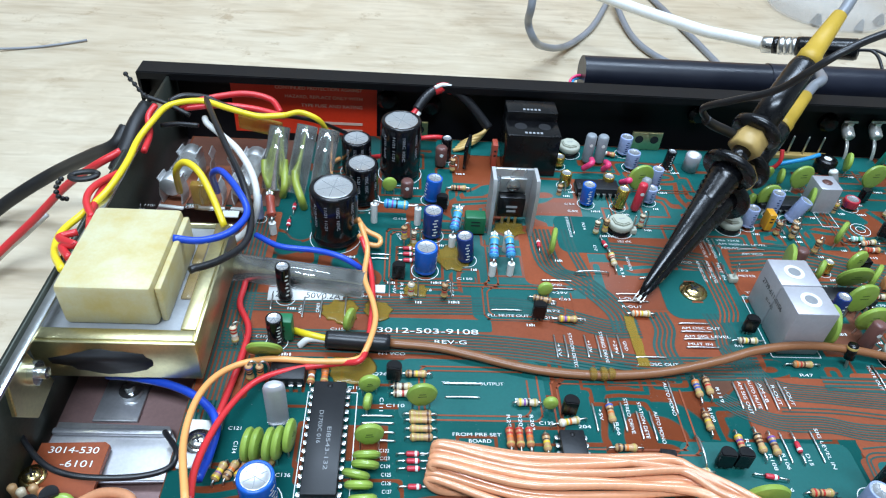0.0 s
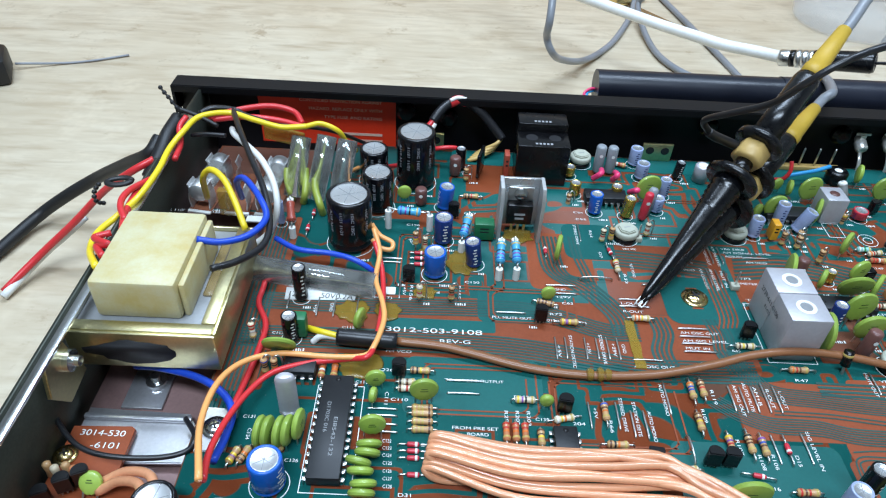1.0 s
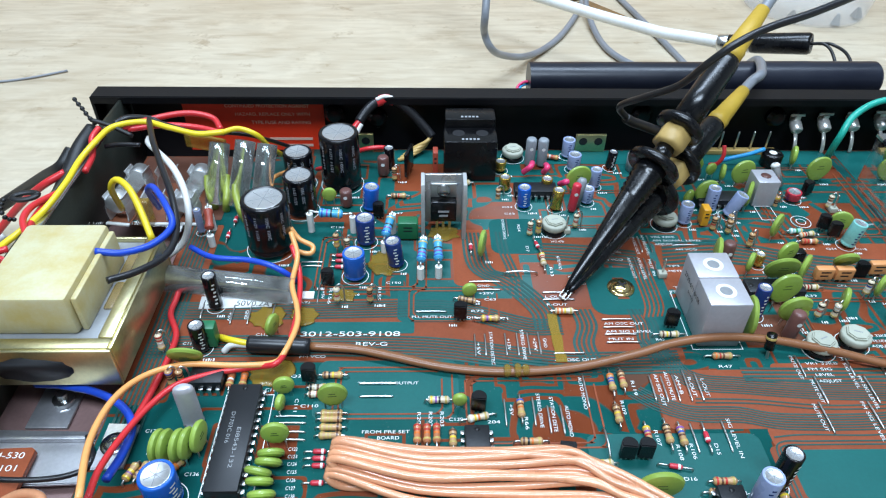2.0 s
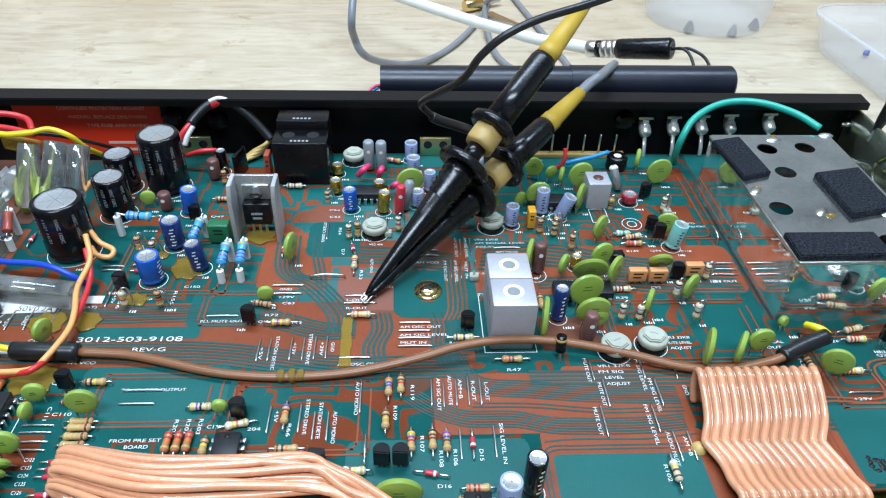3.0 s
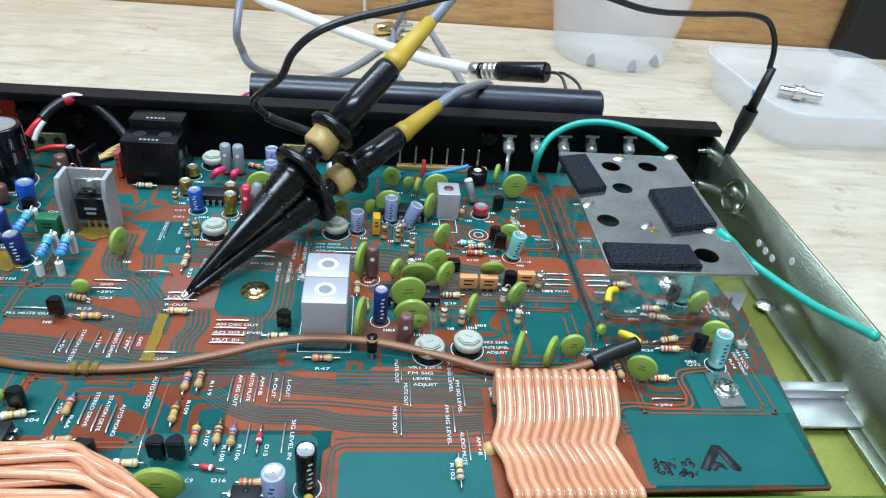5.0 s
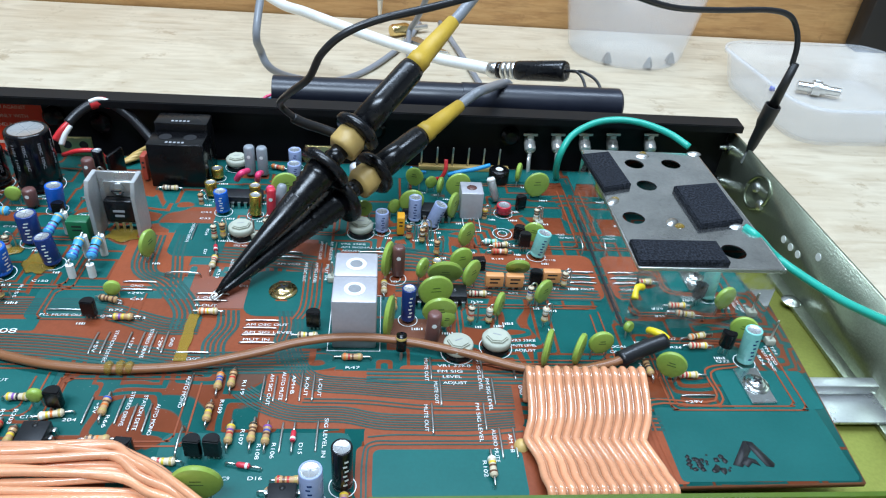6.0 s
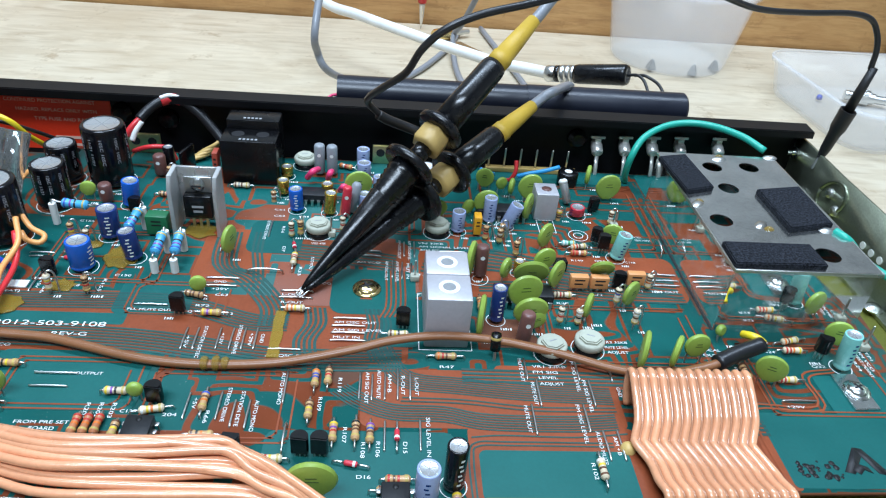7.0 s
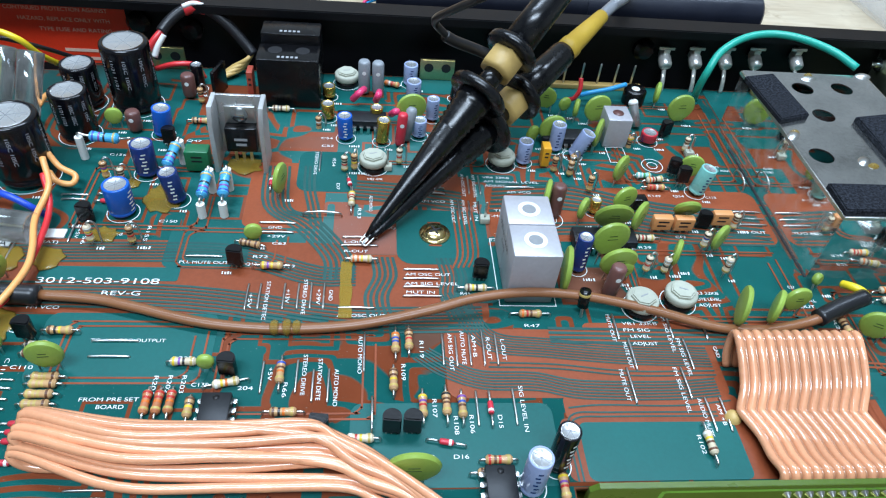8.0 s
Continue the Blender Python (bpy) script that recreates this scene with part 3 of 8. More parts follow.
def bus(kind, pts, n, pitch, w):
    """Parallel tracks side by side."""
    for k in range(n):
        o = (k - (n - 1) / 2) * pitch
        track(kind, [(x + o * nx, y + o * ny) for x, y, nx, ny in pts], w)


# broad fields
patch(RUST, 0.0005, 0.0760, -0.0600, -0.0375, 0.003)
patch(RUST, 0.0300, 0.0770, -0.0668, -0.0590, 0.002)
patch(RUST, -0.160, -0.022, -0.0330, -0.0045, 0.003)
patch(RUST, -0.030, 0.0140, -0.0360, -0.0090, 0.004)
patch(RUST, -0.060, -0.035, 0.0020, 0.0350, 0.003)
patch(RUST, -0.028, 0.0150, 0.0140, 0.0300, 0.004)
patch(RUST, 0.018, 0.1150, -0.0015, 0.0260, 0.004)
patch(RUST, 0.1205, 0.1380, -0.0130, 0.0620, 0.002)
patch(RUST, 0.0930, 0.1180, -0.0790, -0.0560, 0.001)
patch(RUST, 0.028, 0.0930, -0.0830, -0.0660, 0.002)
patch(RUST, -0.1635, -0.1500, -0.050, 0.0380, 0.001)
patch(RUST, 0.0400, 0.1100, -0.0440, -0.0350, 0.002)
patch(RUST, -0.103, -0.0960, -0.0480, -0.0330, 0.001)
patch(RUST, -0.150, -0.128, -0.012, 0.0015, 0.001)
patch(TEALS, 0.0325, 0.0735, -0.0830, -0.0672, 0.002)
patch(TEALS, 0.1160, 0.1672, -0.0783, -0.0520, 0.0015)
patch(TEALS, 0.1412, 0.1706, -0.0525, -0.0362, 0.0015)
patch(TEALS, -0.112, -0.0740, -0.0212, -0.0158, 0.001)
patch(TEALS, -0.1040, -0.0600, -0.0560, -0.0330, 0.003)
patch(TEALS, -0.0450, -0.0250, 0.0200, 0.0420, 0.004)
patch(TEALS, 0.0050, 0.0180, -0.0280, -0.0080, 0.003)
patch(TEALS, -0.0800, -0.0560, -0.0160, 0.0020, 0.003)
patch(TEALS, -0.0240, 0.0265, -0.0840, -0.0615, 0.003)
patch(TEALS, -0.0120, 0.0168, -0.0128, 0.0120, 0.005)
patch(TEALS, 0.1200, 0.1760, 0.0650, 0.0945, 0.002)
patch(TEALS, -0.0900, 0.1150, 0.0830, 0.0945, 0.002)
bus(LINES, [(-0.0165, -0.0100, 1, 0), (-0.0155, -0.0180, 1, 0), (-0.0180, -0.0260, 1, 0), (-0.0165, -0.0350, 1, 0)], 5, 0.0016, 0.00095)
bus(LINES, [(0.0035, -0.0100, 1, 0), (0.0050, -0.0180, 1, 0), (0.0040, -0.0250, 1, 0), (0.0065, -0.0350, 1, 0)], 6, 0.0014, 0.00085)
bus(LINES, [(-0.041, 0.0335, 1, 0), (-0.0405, 0.0220, 1, 0), (-0.0385, 0.0120, 1, 0), (-0.0370, 0.0030, 1, 0)], 3, 0.0016, 0.0009)
bus(LINES, [(0.0390, 0.0045, 0, 1), (0.0600, 0.0050, 0, 1), (0.0850, 0.0015, 0, 1), (0.1130, 0.0010, 0, 1)], 4, 0.0017, 0.0010)
bus(LINES, [(0.0935, -0.0590, 0, 1), (0.1000, -0.0600, 0, 1), (0.1080, -0.0580, 0, 1), (0.1170, -0.0580, 0, 1)], 4, 0.0016, 0.0010)
# rust outline round the front teal field
for o in (0.0008, 0.0020):
    track(LINES, [(0.0318 - o, -0.0830), (0.0318 - o, -0.0700), (0.0330 - o / 2, -0.0668 + o), (0.0420, -0.0664 + o), (0.0700, -0.0664 + o)], 0.0005)
# parallel signal tracks
bus(LINES, [(0.0040, -0.0240, 1, 0.2), (0.0080, -0.0340, 0.9, 0.5), (0.0140, -0.0420, 0.5, 0.9), (0.0290, -0.0440, 0, 1), (0.0490, -0.0460, 0, 1), (0.0740, -0.0470, 0, 1)], 8, 0.00090, 0.00050)
bus(LINES, [(0.0120, -0.0497, 0.3, 1), (0.0300, -0.0502, 0, 1), (0.0500, -0.0524, 0, 1), (0.0740, -0.0522, 0, 1)], 2, 0.0014, 0.00050)
bus(LINES, [(-0.0060, -0.0460, 0.8, 0.6), (0.0010, -0.0510, 0.5, 0.9), (0.0100, -0.0545, 0, 1), (0.0240, -0.0550, 0, 1), (0.0360, -0.0575, 0, 1), (0.0600, -0.0578, 0, 1), (0.0730, -0.0568, 0, 1)], 7, 0.00092, 0.00052)
track(LINES, [(0.0310, -0.0630), (0.0400, -0.0622), (0.0600, -0.0625), (0.0750, -0.0610)], 0.0005)
bus(OUTL, [(0.0096, 0.0120, 1, 0), (0.0100, -0.0070, 1, 0), (0.0080, -0.0140, 1, 0.1)], 5, 0.0016, 0.00060)
for o in (0.0, 0.0014):
    track(OUTL, [(0.1148 - o, -0.0785), (0.1140 - o, -0.0620), (0.1165 - o, -0.0508 + o), (0.1380 - o, -0.0506 + o), (0.1398 - o, -0.0375 + o), (0.1500, -0.0345 + o)], 0.0007)
for y in (-0.0046, 0.0058):
    track(OUTL, [(-0.0020, y), (0.0020, y)], 0.0007)
bus(LINES, [(-0.160, -0.0100, 0, 1), (-0.120, -0.0104, 0, 1), (-0.085, -0.0096, 0, 1), (-0.060, -0.0100, 0, 1), (-0.036, -0.0180, 0.4, 0.9), (-0.024, -0.0180, 0, 1)], 7, 0.00125, 0.00075)
bus(LINES, [(-0.160, -0.0270, 0, 1), (-0.120, -0.0265, 0, 1), (-0.070, -0.0275, 0, 1), (-0.030, -0.0340, 0.3, 1), (-0.010, -0.0345, 0, 1), (0.012, -0.0340, 0, 1)], 8, 0.00125, 0.00075)
bus(LINES, [(-0.157, 0.038, 1, 0), (-0.157, 0.0, 1, 0), (-0.1565, -0.03, 1, 0), (-0.1570, -0.060, 1, 0)], 7, 0.0014, 0.00084)
bus(LINES, [(-0.052, 0.033, 1, 0), (-0.050, 0.012, 1, 0), (-0.040, 0.004, 0.7, 0.7), (-0.030, -0.010, 1, 0.2), (-0.029, -0.020, 1, 0)], 6, 0.0016, 0.00096)
bus(LINES, [(-0.026, 0.0215, 0, 1), (-0.010, 0.0200, 0.4, 1), (0.010, 0.0165, 0, 1)], 6, 0.0018, 0.00108)
bus(LINES, [(0.020, 0.0190, 0.2, 1), (0.045, 0.0210, 0, 1), (0.075, 0.0130, 0.5, 0.8), (0.112, 0.0080, 0, 1)], 7, 0.0022, 0.00132)
bus(LINES, [(0.129, 0.060, 1, 0), (0.128, 0.030, 1, 0), (0.131, 0.015, 1, 0), (0.129, -0.012, 1, 0)], 5, 0.0026, 0.00156)
bus(LINES, [(0.030, -0.0395, 0, 1), (0.070, -0.0400, 0, 1), (0.108, -0.0395, 0, 1)], 4, 0.0016, 0.00096)
for x0, x1, y0, y1 in ((-0.098, -0.062, -0.0555, -0.0360), (-0.058, -0.018, -0.0660, -0.0400), (-0.076, -0.045, -0.0155, 0.0010), (0.060, 0.110, -0.0340, -0.0050),
                       (-0.020, 0.020, 0.036, 0.062), (0.070, 0.115, 0.030, 0.080), (-0.110, -0.070, 0.0, 0.030), (0.122, 0.165, -0.053, -0.022)):
    for o in (0.0, 0.0016):
        q = rounded(x0 + o, x1 - o * 2, y0 + o, y1 - o, 0.003, 4)
        track(OUTL, q[3:] + q[:1], 0.00055)
# router slot beside the tuner: not cut, a black strip gives its shade
b = fresh()
box(b, 0.1162, 0.1170, -0.0155, 0.0520, -0.0010, 0.0001)
part("slot", b, "black_matte", board, "narrow black strip painted as the shade in a slot")
# fuse corner: brown bare patch
patch(("fuse_field", "brown_mask"), -0.1950, -0.152, 0.041, 0.0880, 0.0008)


def silk(x, y, deg, w, h, body):
    """White lettering printed on the board."""
    piece("printed_text", text_mesh(body, w, h, "silk"), board, pose(x, y, 0.00030, 0, 0, deg))


def ring(x, y, r, w=0.00025):
    """A printed white circle on the board."""
    bm = fresh()
    pts = [(x + r * math.cos(2 * math.pi * i / 28), y + r * math.sin(2 * math.pi * i / 28)) for i in range(29)]
    for i in range(28):
        (ax, ay), (bx, by) = pts[i], pts[i + 1]
        k = (r - w) / r
        bm.faces.new([bm.verts.new(q) for q in ((ax, ay, 0.00030), (bx, by, 0.00030), (x + (bx - x) * k, y + (by - y) * k, 0.00030), (x + (ax - x) * k, y + (ay - y) * k, 0.00030))])
    part("printed_circle", bm, "silk", board)


# ---- small board parts, each a function for its kind ----
def resistor(x, y, deg, span, color, bands, z=0.0016, blen=0.0064, r=0.00115):
    names = {"tan": "tan carbon", "cream": "cream coloured", "rust": "rust brown carbon", "lightblue": "light blue metal film", "mint": "mint green", "redres": "dark red power"}
    t = thing("resistor", pose(x, y, 0, 0, 0, deg), names[color] + " resistor with coloured bands on the board", "resistor", "board resistors")
    blen = min(blen, span * 0.74)
    h = blen / 2
    body = lambda: mesh_of(lathe(fresh(), [(0, -h), (r * 0.6, -h), (r, -h + r * 0.45), (r, -h + r * 1.2), (r * 0.84, -h + r * 1.8), (r * 0.84, h - r * 1.8), (r, h - r * 1.2), (r, h - r * 0.45), (r * 0.6, h), (0, h)], 14, pose(0, 0, 0, 0, 90, 0)), color)
    bd = piece("body", shared(("rb", color, round(blen, 4), r), body), t, pose(0, 0, z))
    for i, k in enumerate(bands):
        pos = (-0.72, -0.30, 0.05, 0.66)[i] * h
        rr = r * (1.03 if i in (0, 3) else 0.87)
        piece("band", shared(("bd", k, rr), lambda: mesh_of(lathe(fresh(), [(rr * 0.9, -0.00035), (rr, -0.0003), (rr, 0.0003), (rr * 0.9, 0.00035)], 14, pose(0, 0, 0, 0, 90, 0)), "band_" + k)), bd, pose(pos, 0, 0))
    lead = lambda: mesh_of(sweep(fresh(), [(-span / 2, 0, -0.001), (-span / 2, 0, z * 0.7), (-span / 2 + 0.0006, 0, z), (-h * 0.9, 0, z)], 0.00032, 6, 3), "tin")
    for s in (0, 180):
        piece("lead", shared(("rl", round(span, 4), z, round(h, 5)), lead), t, pose(0, 0, 0, 0, 0, s))
    return t


def worn_print(x, y, deg):
    """A rubbed-off part number: short plain bars of its size."""
    n = 3 + int(abs(x * 7919 + y * 3571) * 10) % 3

    def bars():
        bm = fresh()
        for i in range(n):
            box(bm, i * 0.00078, i * 0.00078 + (0.00050 if i % 3 else 0.00030), 0, 0.00115 - 0.0002 * (i % 2), 0.00030, 0.00031)
        return mesh_of(bm, "silk")
    piece("print_bar", shared(("wp", n), bars), board, pose(x, y, 0, 0, 0, deg))


def stand_resistor(x, y, deg, h, color, bands, lean=0):
    """A resistor on end with its upper lead bent over."""
    if y > -0.030 and x > -0.155:
        worn_print(x + 0.0016, y - 0.0022, 0)
    t = thing("upright_resistor", pose(x, y, 0, lean, 0, deg), {"cream": "cream", "tan": "tan", "mint": "mint green", "rust": "rust brown", "lightblue": "light blue", "redres": "red"}[color] + " banded resistor standing on end on the board", "resistor", "upright resistors")
    r, hl = 0.00115, 0.0031
    zc = h - hl - 0.0012
    body = lambda: mesh_of(lathe(fresh(), [(0, -hl), (r * 0.6, -hl), (r, -hl + 0.0005), (r, -hl + 0.0013), (r * 0.84, -hl + 0.002), (r * 0.84, hl - 0.002), (r, hl - 0.0013), (r, hl - 0.0005), (r * 0.6, hl), (0, hl)], 14), color)
    bd = piece("body", shared(("sb", color), body), t, pose(0, 0, zc))
    for i, k in enumerate(bands):
        rr = r * (1.03 if i in (0, 3) else 0.87)
        piece("band", shared(("bv", k, rr), lambda: mesh_of(lathe(fresh(), [(rr * 0.9, -0.00035), (rr, -0.0003), (rr, 0.0003), (rr * 0.9, 0.00035)], 14), "band_" + k)), bd, pose(0, 0, (0.72, 0.30, -0.05, -0.66)[i] * hl))
    lead = lambda: mesh_of(sweep(sweep(fresh(), [(0, 0, zc + hl * 0.9), (0, 0, h - 0.0008), (0.0009, 0, h), (0.0022, 0, h - 0.0010), (0.0026, 0, h * 0.5), (0.0026, 0, -0.001)], 0.00032, 6, 3), [(0, 0, -0.001), (0, 0, 0.001), (0, 0, zc - hl * 0.9)], 0.00032, 6, 2), "tin")
    piece("lead", shared(("sl", round(h, 4)), lead), t)
    return t


def jumper(x, y, deg, span, rise=0.0012):
    b = shared(("jm", round(span, 4), rise), lambda: mesh_of(sweep(fresh(), [(-span / 2, 0, -0.001), (-span / 2, 0, rise * 0.4), (-span / 2 + 0.001, 0, rise * 0.8), (0, 0, rise), (span / 2 - 0.001, 0, rise * 0.8), (span / 2, 0, rise * 0.4), (span / 2, 0, -0.001)], 0.00032, 6, 3), "tin"))
    ob = new("wire_link", b)
    ob.matrix_world = pose(x, y, 0, 0, 0, deg)
    return tagged(ob, "bare tinned wire link soldered flat across the board", "wire link", "wire links")


def disc_cap(x, y, D, deg, tilt=0, mark=False, lift=0.0022):
    if y > -0.030 and x > -0.155:
        worn_print(x + 0.0014, y - 0.0036, 0)
    mark = mark or D > 0.0064
    t = thing("ceramic_capacitor", pose(x, y, 0, 0, 0, deg) @ pose(0, 0, 0, tilt, 0, 0), ("printed " if mark else "plain ") + "olive green ceramic disc capacitor standing on the board", "capacitor", "ceramic disc capacitors")
    R, th = D / 2, 0.00112
    prof = [(0, -th), (R * 0.72, -th * 0.95), (R * 0.93, -th * 0.6), (R, 0), (R * 0.93, th * 0.6), (R * 0.72, th * 0.95), (0, th)]

    def disc():
        bm = lathe(fresh(), prof, 28, pose(0, 0, 0, 90, 0, 0))
        for v in bm.verts:
            if v.co.z < -R * 0.7:
                v.co.z -= (abs(v.co.z) - R * 0.7) * 0.55 * (1 if abs(v.co.x) > R * 0.15 else 0.4)
        return mesh_of(bm, "green_disc")
    piece("disc", shared(("dc", round(D, 4)), disc), t, pose(0, 0, lift + R))
    lead = lambda: mesh_of(sweep(fresh(), [(0, 0, -0.001), (0, 0, lift * 0.5), (0, 0, lift + R * 0.4)], 0.00032, 6, 2), "tin")
    for s in (-1, 1):
        piece("lead", shared(("dl", round(D, 4), lift), lead), t, pose(s * min(0.0025, R * 0.6), 0, 0))
    if mark:
        for i, w in enumerate((0.30, 0.40)):
            b = shared(("mk", round(D, 4), i), lambda: mesh_of(box(fresh(), -w * R * 0.7, w * R * 0.7, -th * 1.04, -th * 0.98, -0.00014, 0.00014), "disc_ink"))
            piece("print_bar", b, t, pose(0, 0, lift + R * (1.25 - 0.22 * i)))
    return t


SLEEVE = {"sleeve_black": "black", "sleeve_blue": "bright blue", "sleeve_navy": "dark blue", "sleeve_lilac": "lilac", "sleeve_mint": "mint green", "sleeve_gold": "gold", "sleeve_brown": "brown", "sleeve_red": "red", "sleeve_grey": "grey"}


def ecap(x, y, r, h, color, tx=0, ty=0, spin=200, stripe=True):
    """An electrolytic capacitor: shrink sleeve, rolled top with vent cross, printed stripe."""
    t = thing("electrolytic_capacitor", pose(x, y, 0, tx, ty, 0) @ pose(0, 0, 0, 0, 0, spin), SLEEVE[color] + " sleeved electrolytic capacitor with aluminium top" + (", leaning" if abs(tx) + abs(ty) > 6 else ""), "capacitor", "electrolytic capacitors")
    z0 = 0.0012
    key = (round(r, 4), round(h, 4))
    g = 0.05 * r
    if y > -0.0925:
        ring(x, y, r + 0.0009)
    if y > -0.030 and x > -0.155:
        worn_print(x + r * 0.5, y - r - 0.0026, 0)
    if r > 0.005:
        for k, (body, ang) in enumerate((("A210 A210", 0.34), ("11/21 11/21", 0.58), ("105C 105C", 0.0), ("A210 A210", 1.25), ("11/21 11/21", 1.50), ("105C 105C", 1.75), ("A210 A210", 2.3), ("11/21 11/21", 2.55), ("105C 105C", 2.8))):
            me = text_mesh(body, h * 0.42, 0.0011, "cap_ink")
            for v in me.vertices:
                tx_, ty_ = v.co.x, v.co.y
                a = ang * 2 + ty_ / r
                v.co = (r * 1.006 * math.cos(a), r * 1.006 * math.sin(a), h * 0.86 - tx_)
            piece("printed_text", me, t)
        stripe = False
    piece("sleeve", shared(("es", color, key), lambda: mesh_of(lathe(fresh(), [(0, z0), (r * 0.86, z0), (r * 0.97, z0 + g), (r, z0 + 3 * g), (r, z0 + 0.10 * h), (r * 0.955, z0 + 0.125 * h), (r, z0 + 0.15 * h), (r, h - 2.5 * g), (r * 0.975, h - 0.8 * g), (r * 0.90, h), (r * 0.81, h), (r * 0.80, h - 0.0009)], 26), color)), t)
    tp = piece("top", shared(("et", key), lambda: mesh_of(lathe(fresh(), [(0, h - 0.00022), (r * 0.74, h - 0.00022), (r * 0.80, h - 0.0001), (r * 0.80, h - 0.0006)], 26), "alu")), t)
    # grey bars on the top paint the shade of the vent grooves
    if r > 0.0022:
        for a in (0, 60, 120):
            piece("vent_groove", shared(("ev", key), lambda: mesh_of(box(fresh(), -r * 0.66, r * 0.66, -0.00012, 0.00012, h - 0.00024, h - 0.00018), "grey_core")), tp, pose(0, 0, 0, 0, 0, a))
    if stripe:
        light = "silk" if color in ("sleeve_black", "sleeve_navy", "sleeve_blue") else "sleeve_navy"
        for k in range(6):
            z = h * (0.26 + 0.11 * k)

            def bar():
                bm = fresh()
                n, half = 4, 0.20
                for i in range(n):
                    a0, a1 = -half + 2 * half * i / n, -half + 2 * half * (i + 1) / n
                    q = r * 1.006
                    bm.faces.new([bm.verts.new(c) for c in ((q * math.cos(a0), q * math.sin(a0), -h * 0.022), (q * math.cos(a1), q * math.sin(a1), -h * 0.022), (q * math.cos(a1), q * math.sin(a1), h * 0.022), (q * math.cos(a0), q * math.sin(a0), h * 0.022))])
                return mesh_of(bm, light)
            piece("print_bar", shared(("eb", color, key), bar), t, pose(0, 0, z, 0, 0, 8 * (k % 2)))
    for s in (-1, 1):
        piece("lead", shared(("el", key[0]), lambda: mesh_of(stick(fresh(), (0, 0, -0.0012), (0, 0, z0 + 0.0002), 0.0003, seg=6), "tin")), t, pose(s * min(r * 0.4, 0.0035), 0, 0))
    return t


def film_can(x, y, r, h, color, tx=0, ty=0):
    """A small upright cylindrical film capacitor."""
    t = thing("film_capacitor", pose(x, y, 0, tx, ty, 0), SLEEVE[color] + " cylindrical film capacitor standing on the board", "capacitor", "film capacitors")
    key = (color, round(r, 4), round(h, 4))
    piece("body", shared(("fc", key), lambda: mesh_of(lathe(fresh(), [(0, 0.001), (r * 0.85, 0.001), (r, 0.0017), (r, h - 0.0009), (r * 0.82, h - 0.0002), (r * 0.5, h), (0, h)], 20), color)), t)
    piece("print_ring", shared(("fr", key), lambda: mesh_of(lathe(fresh(), [(0.0005, -0.00005), (0.0008, 0), (0.0008, 0.00005)], 14, pose(0, -r * 1.01, h * 0.7, 90, 0, 0)), "silk")), t)
    for s in (-1, 1):
        piece("lead", shared(("fl", key[1]), lambda: mesh_of(stick(fresh(), (0, 0, -0.0012), (0, 0, 0.0012), 0.0003, seg=6), "tin")), t, pose(s * r * 0.5, 0, 0))
    return t


def transistor(x, y, deg, lift=0.0022):
    if y > -0.030 and x > -0.155:
        worn_print(x + -0.0038, y - 0.0030, 0)
    t = thing("transistor", pose(x, y, 0, 0, 0, deg), "black plastic half-round transistor on three thin legs", "transistor", "small transistors")

    def body():
        o = [(0.0023 * math.cos(radians(a)), 0.0023 * math.sin(radians(a))) for a in range(-35, 216, 14)]
        return mesh_of(slab(fresh(), o, 0, 0.0057, 0.0003), "black_plastic")
    piece("body", shared("tb", body), t, pose(0, 0, lift))
    for s in (-1, 0, 1):
        piece("lead", shared(("tl", lift), lambda: mesh_of(stick(fresh(), (0, 0, -0.0012), (0, 0, lift + 0.0002), 0.00028, seg=6), "tin")), t, pose(s * 0.00127, 0, 0))
    return t


def trimpot(x, y, deg):
    t = thing("trimmer", pose(x, y, 0, 0, 0, deg), "white nylon trimmer with a black base and a raised seven-sided knob", "trimmer", "white trimmers")
    piece("base", shared("pb", lambda: mesh_of(lathe(fresh(), [(0, 0), (0.0046, 0), (0.0046, 0.0016), (0.0040, 0.0022), (0, 0.0022)], 24), "black_plastic")), t)
    piece("knob", shared("pk", lambda: mesh_of(lathe(fresh(), [(0, 0.0022), (0.0043, 0.0022), (0.0048, 0.0028), (0.0048, 0.0044), (0.0044, 0.0050), (0, 0.0050)], 26), "white_plastic")), t)
    piece("finger_grip", shared("pg", lambda: mesh_of(slab(fresh(), [(0.0037 * math.cos(radians(a)), 0.0037 * math.sin(radians(a))) for a in (0, 48, 100, 150, 205, 255, 310)], 0.0049, 0.0061, 0.0004), "white_plastic")), t)
    # grey bar on the grip, coloured as the shade in a slot
    piece("slot", shared("ps", lambda: mesh_of(box(fresh(), -0.0013, 0.0013, -0.0002, 0.0002, 0.0060, 0.00615), "grey_core")), t)
    return t


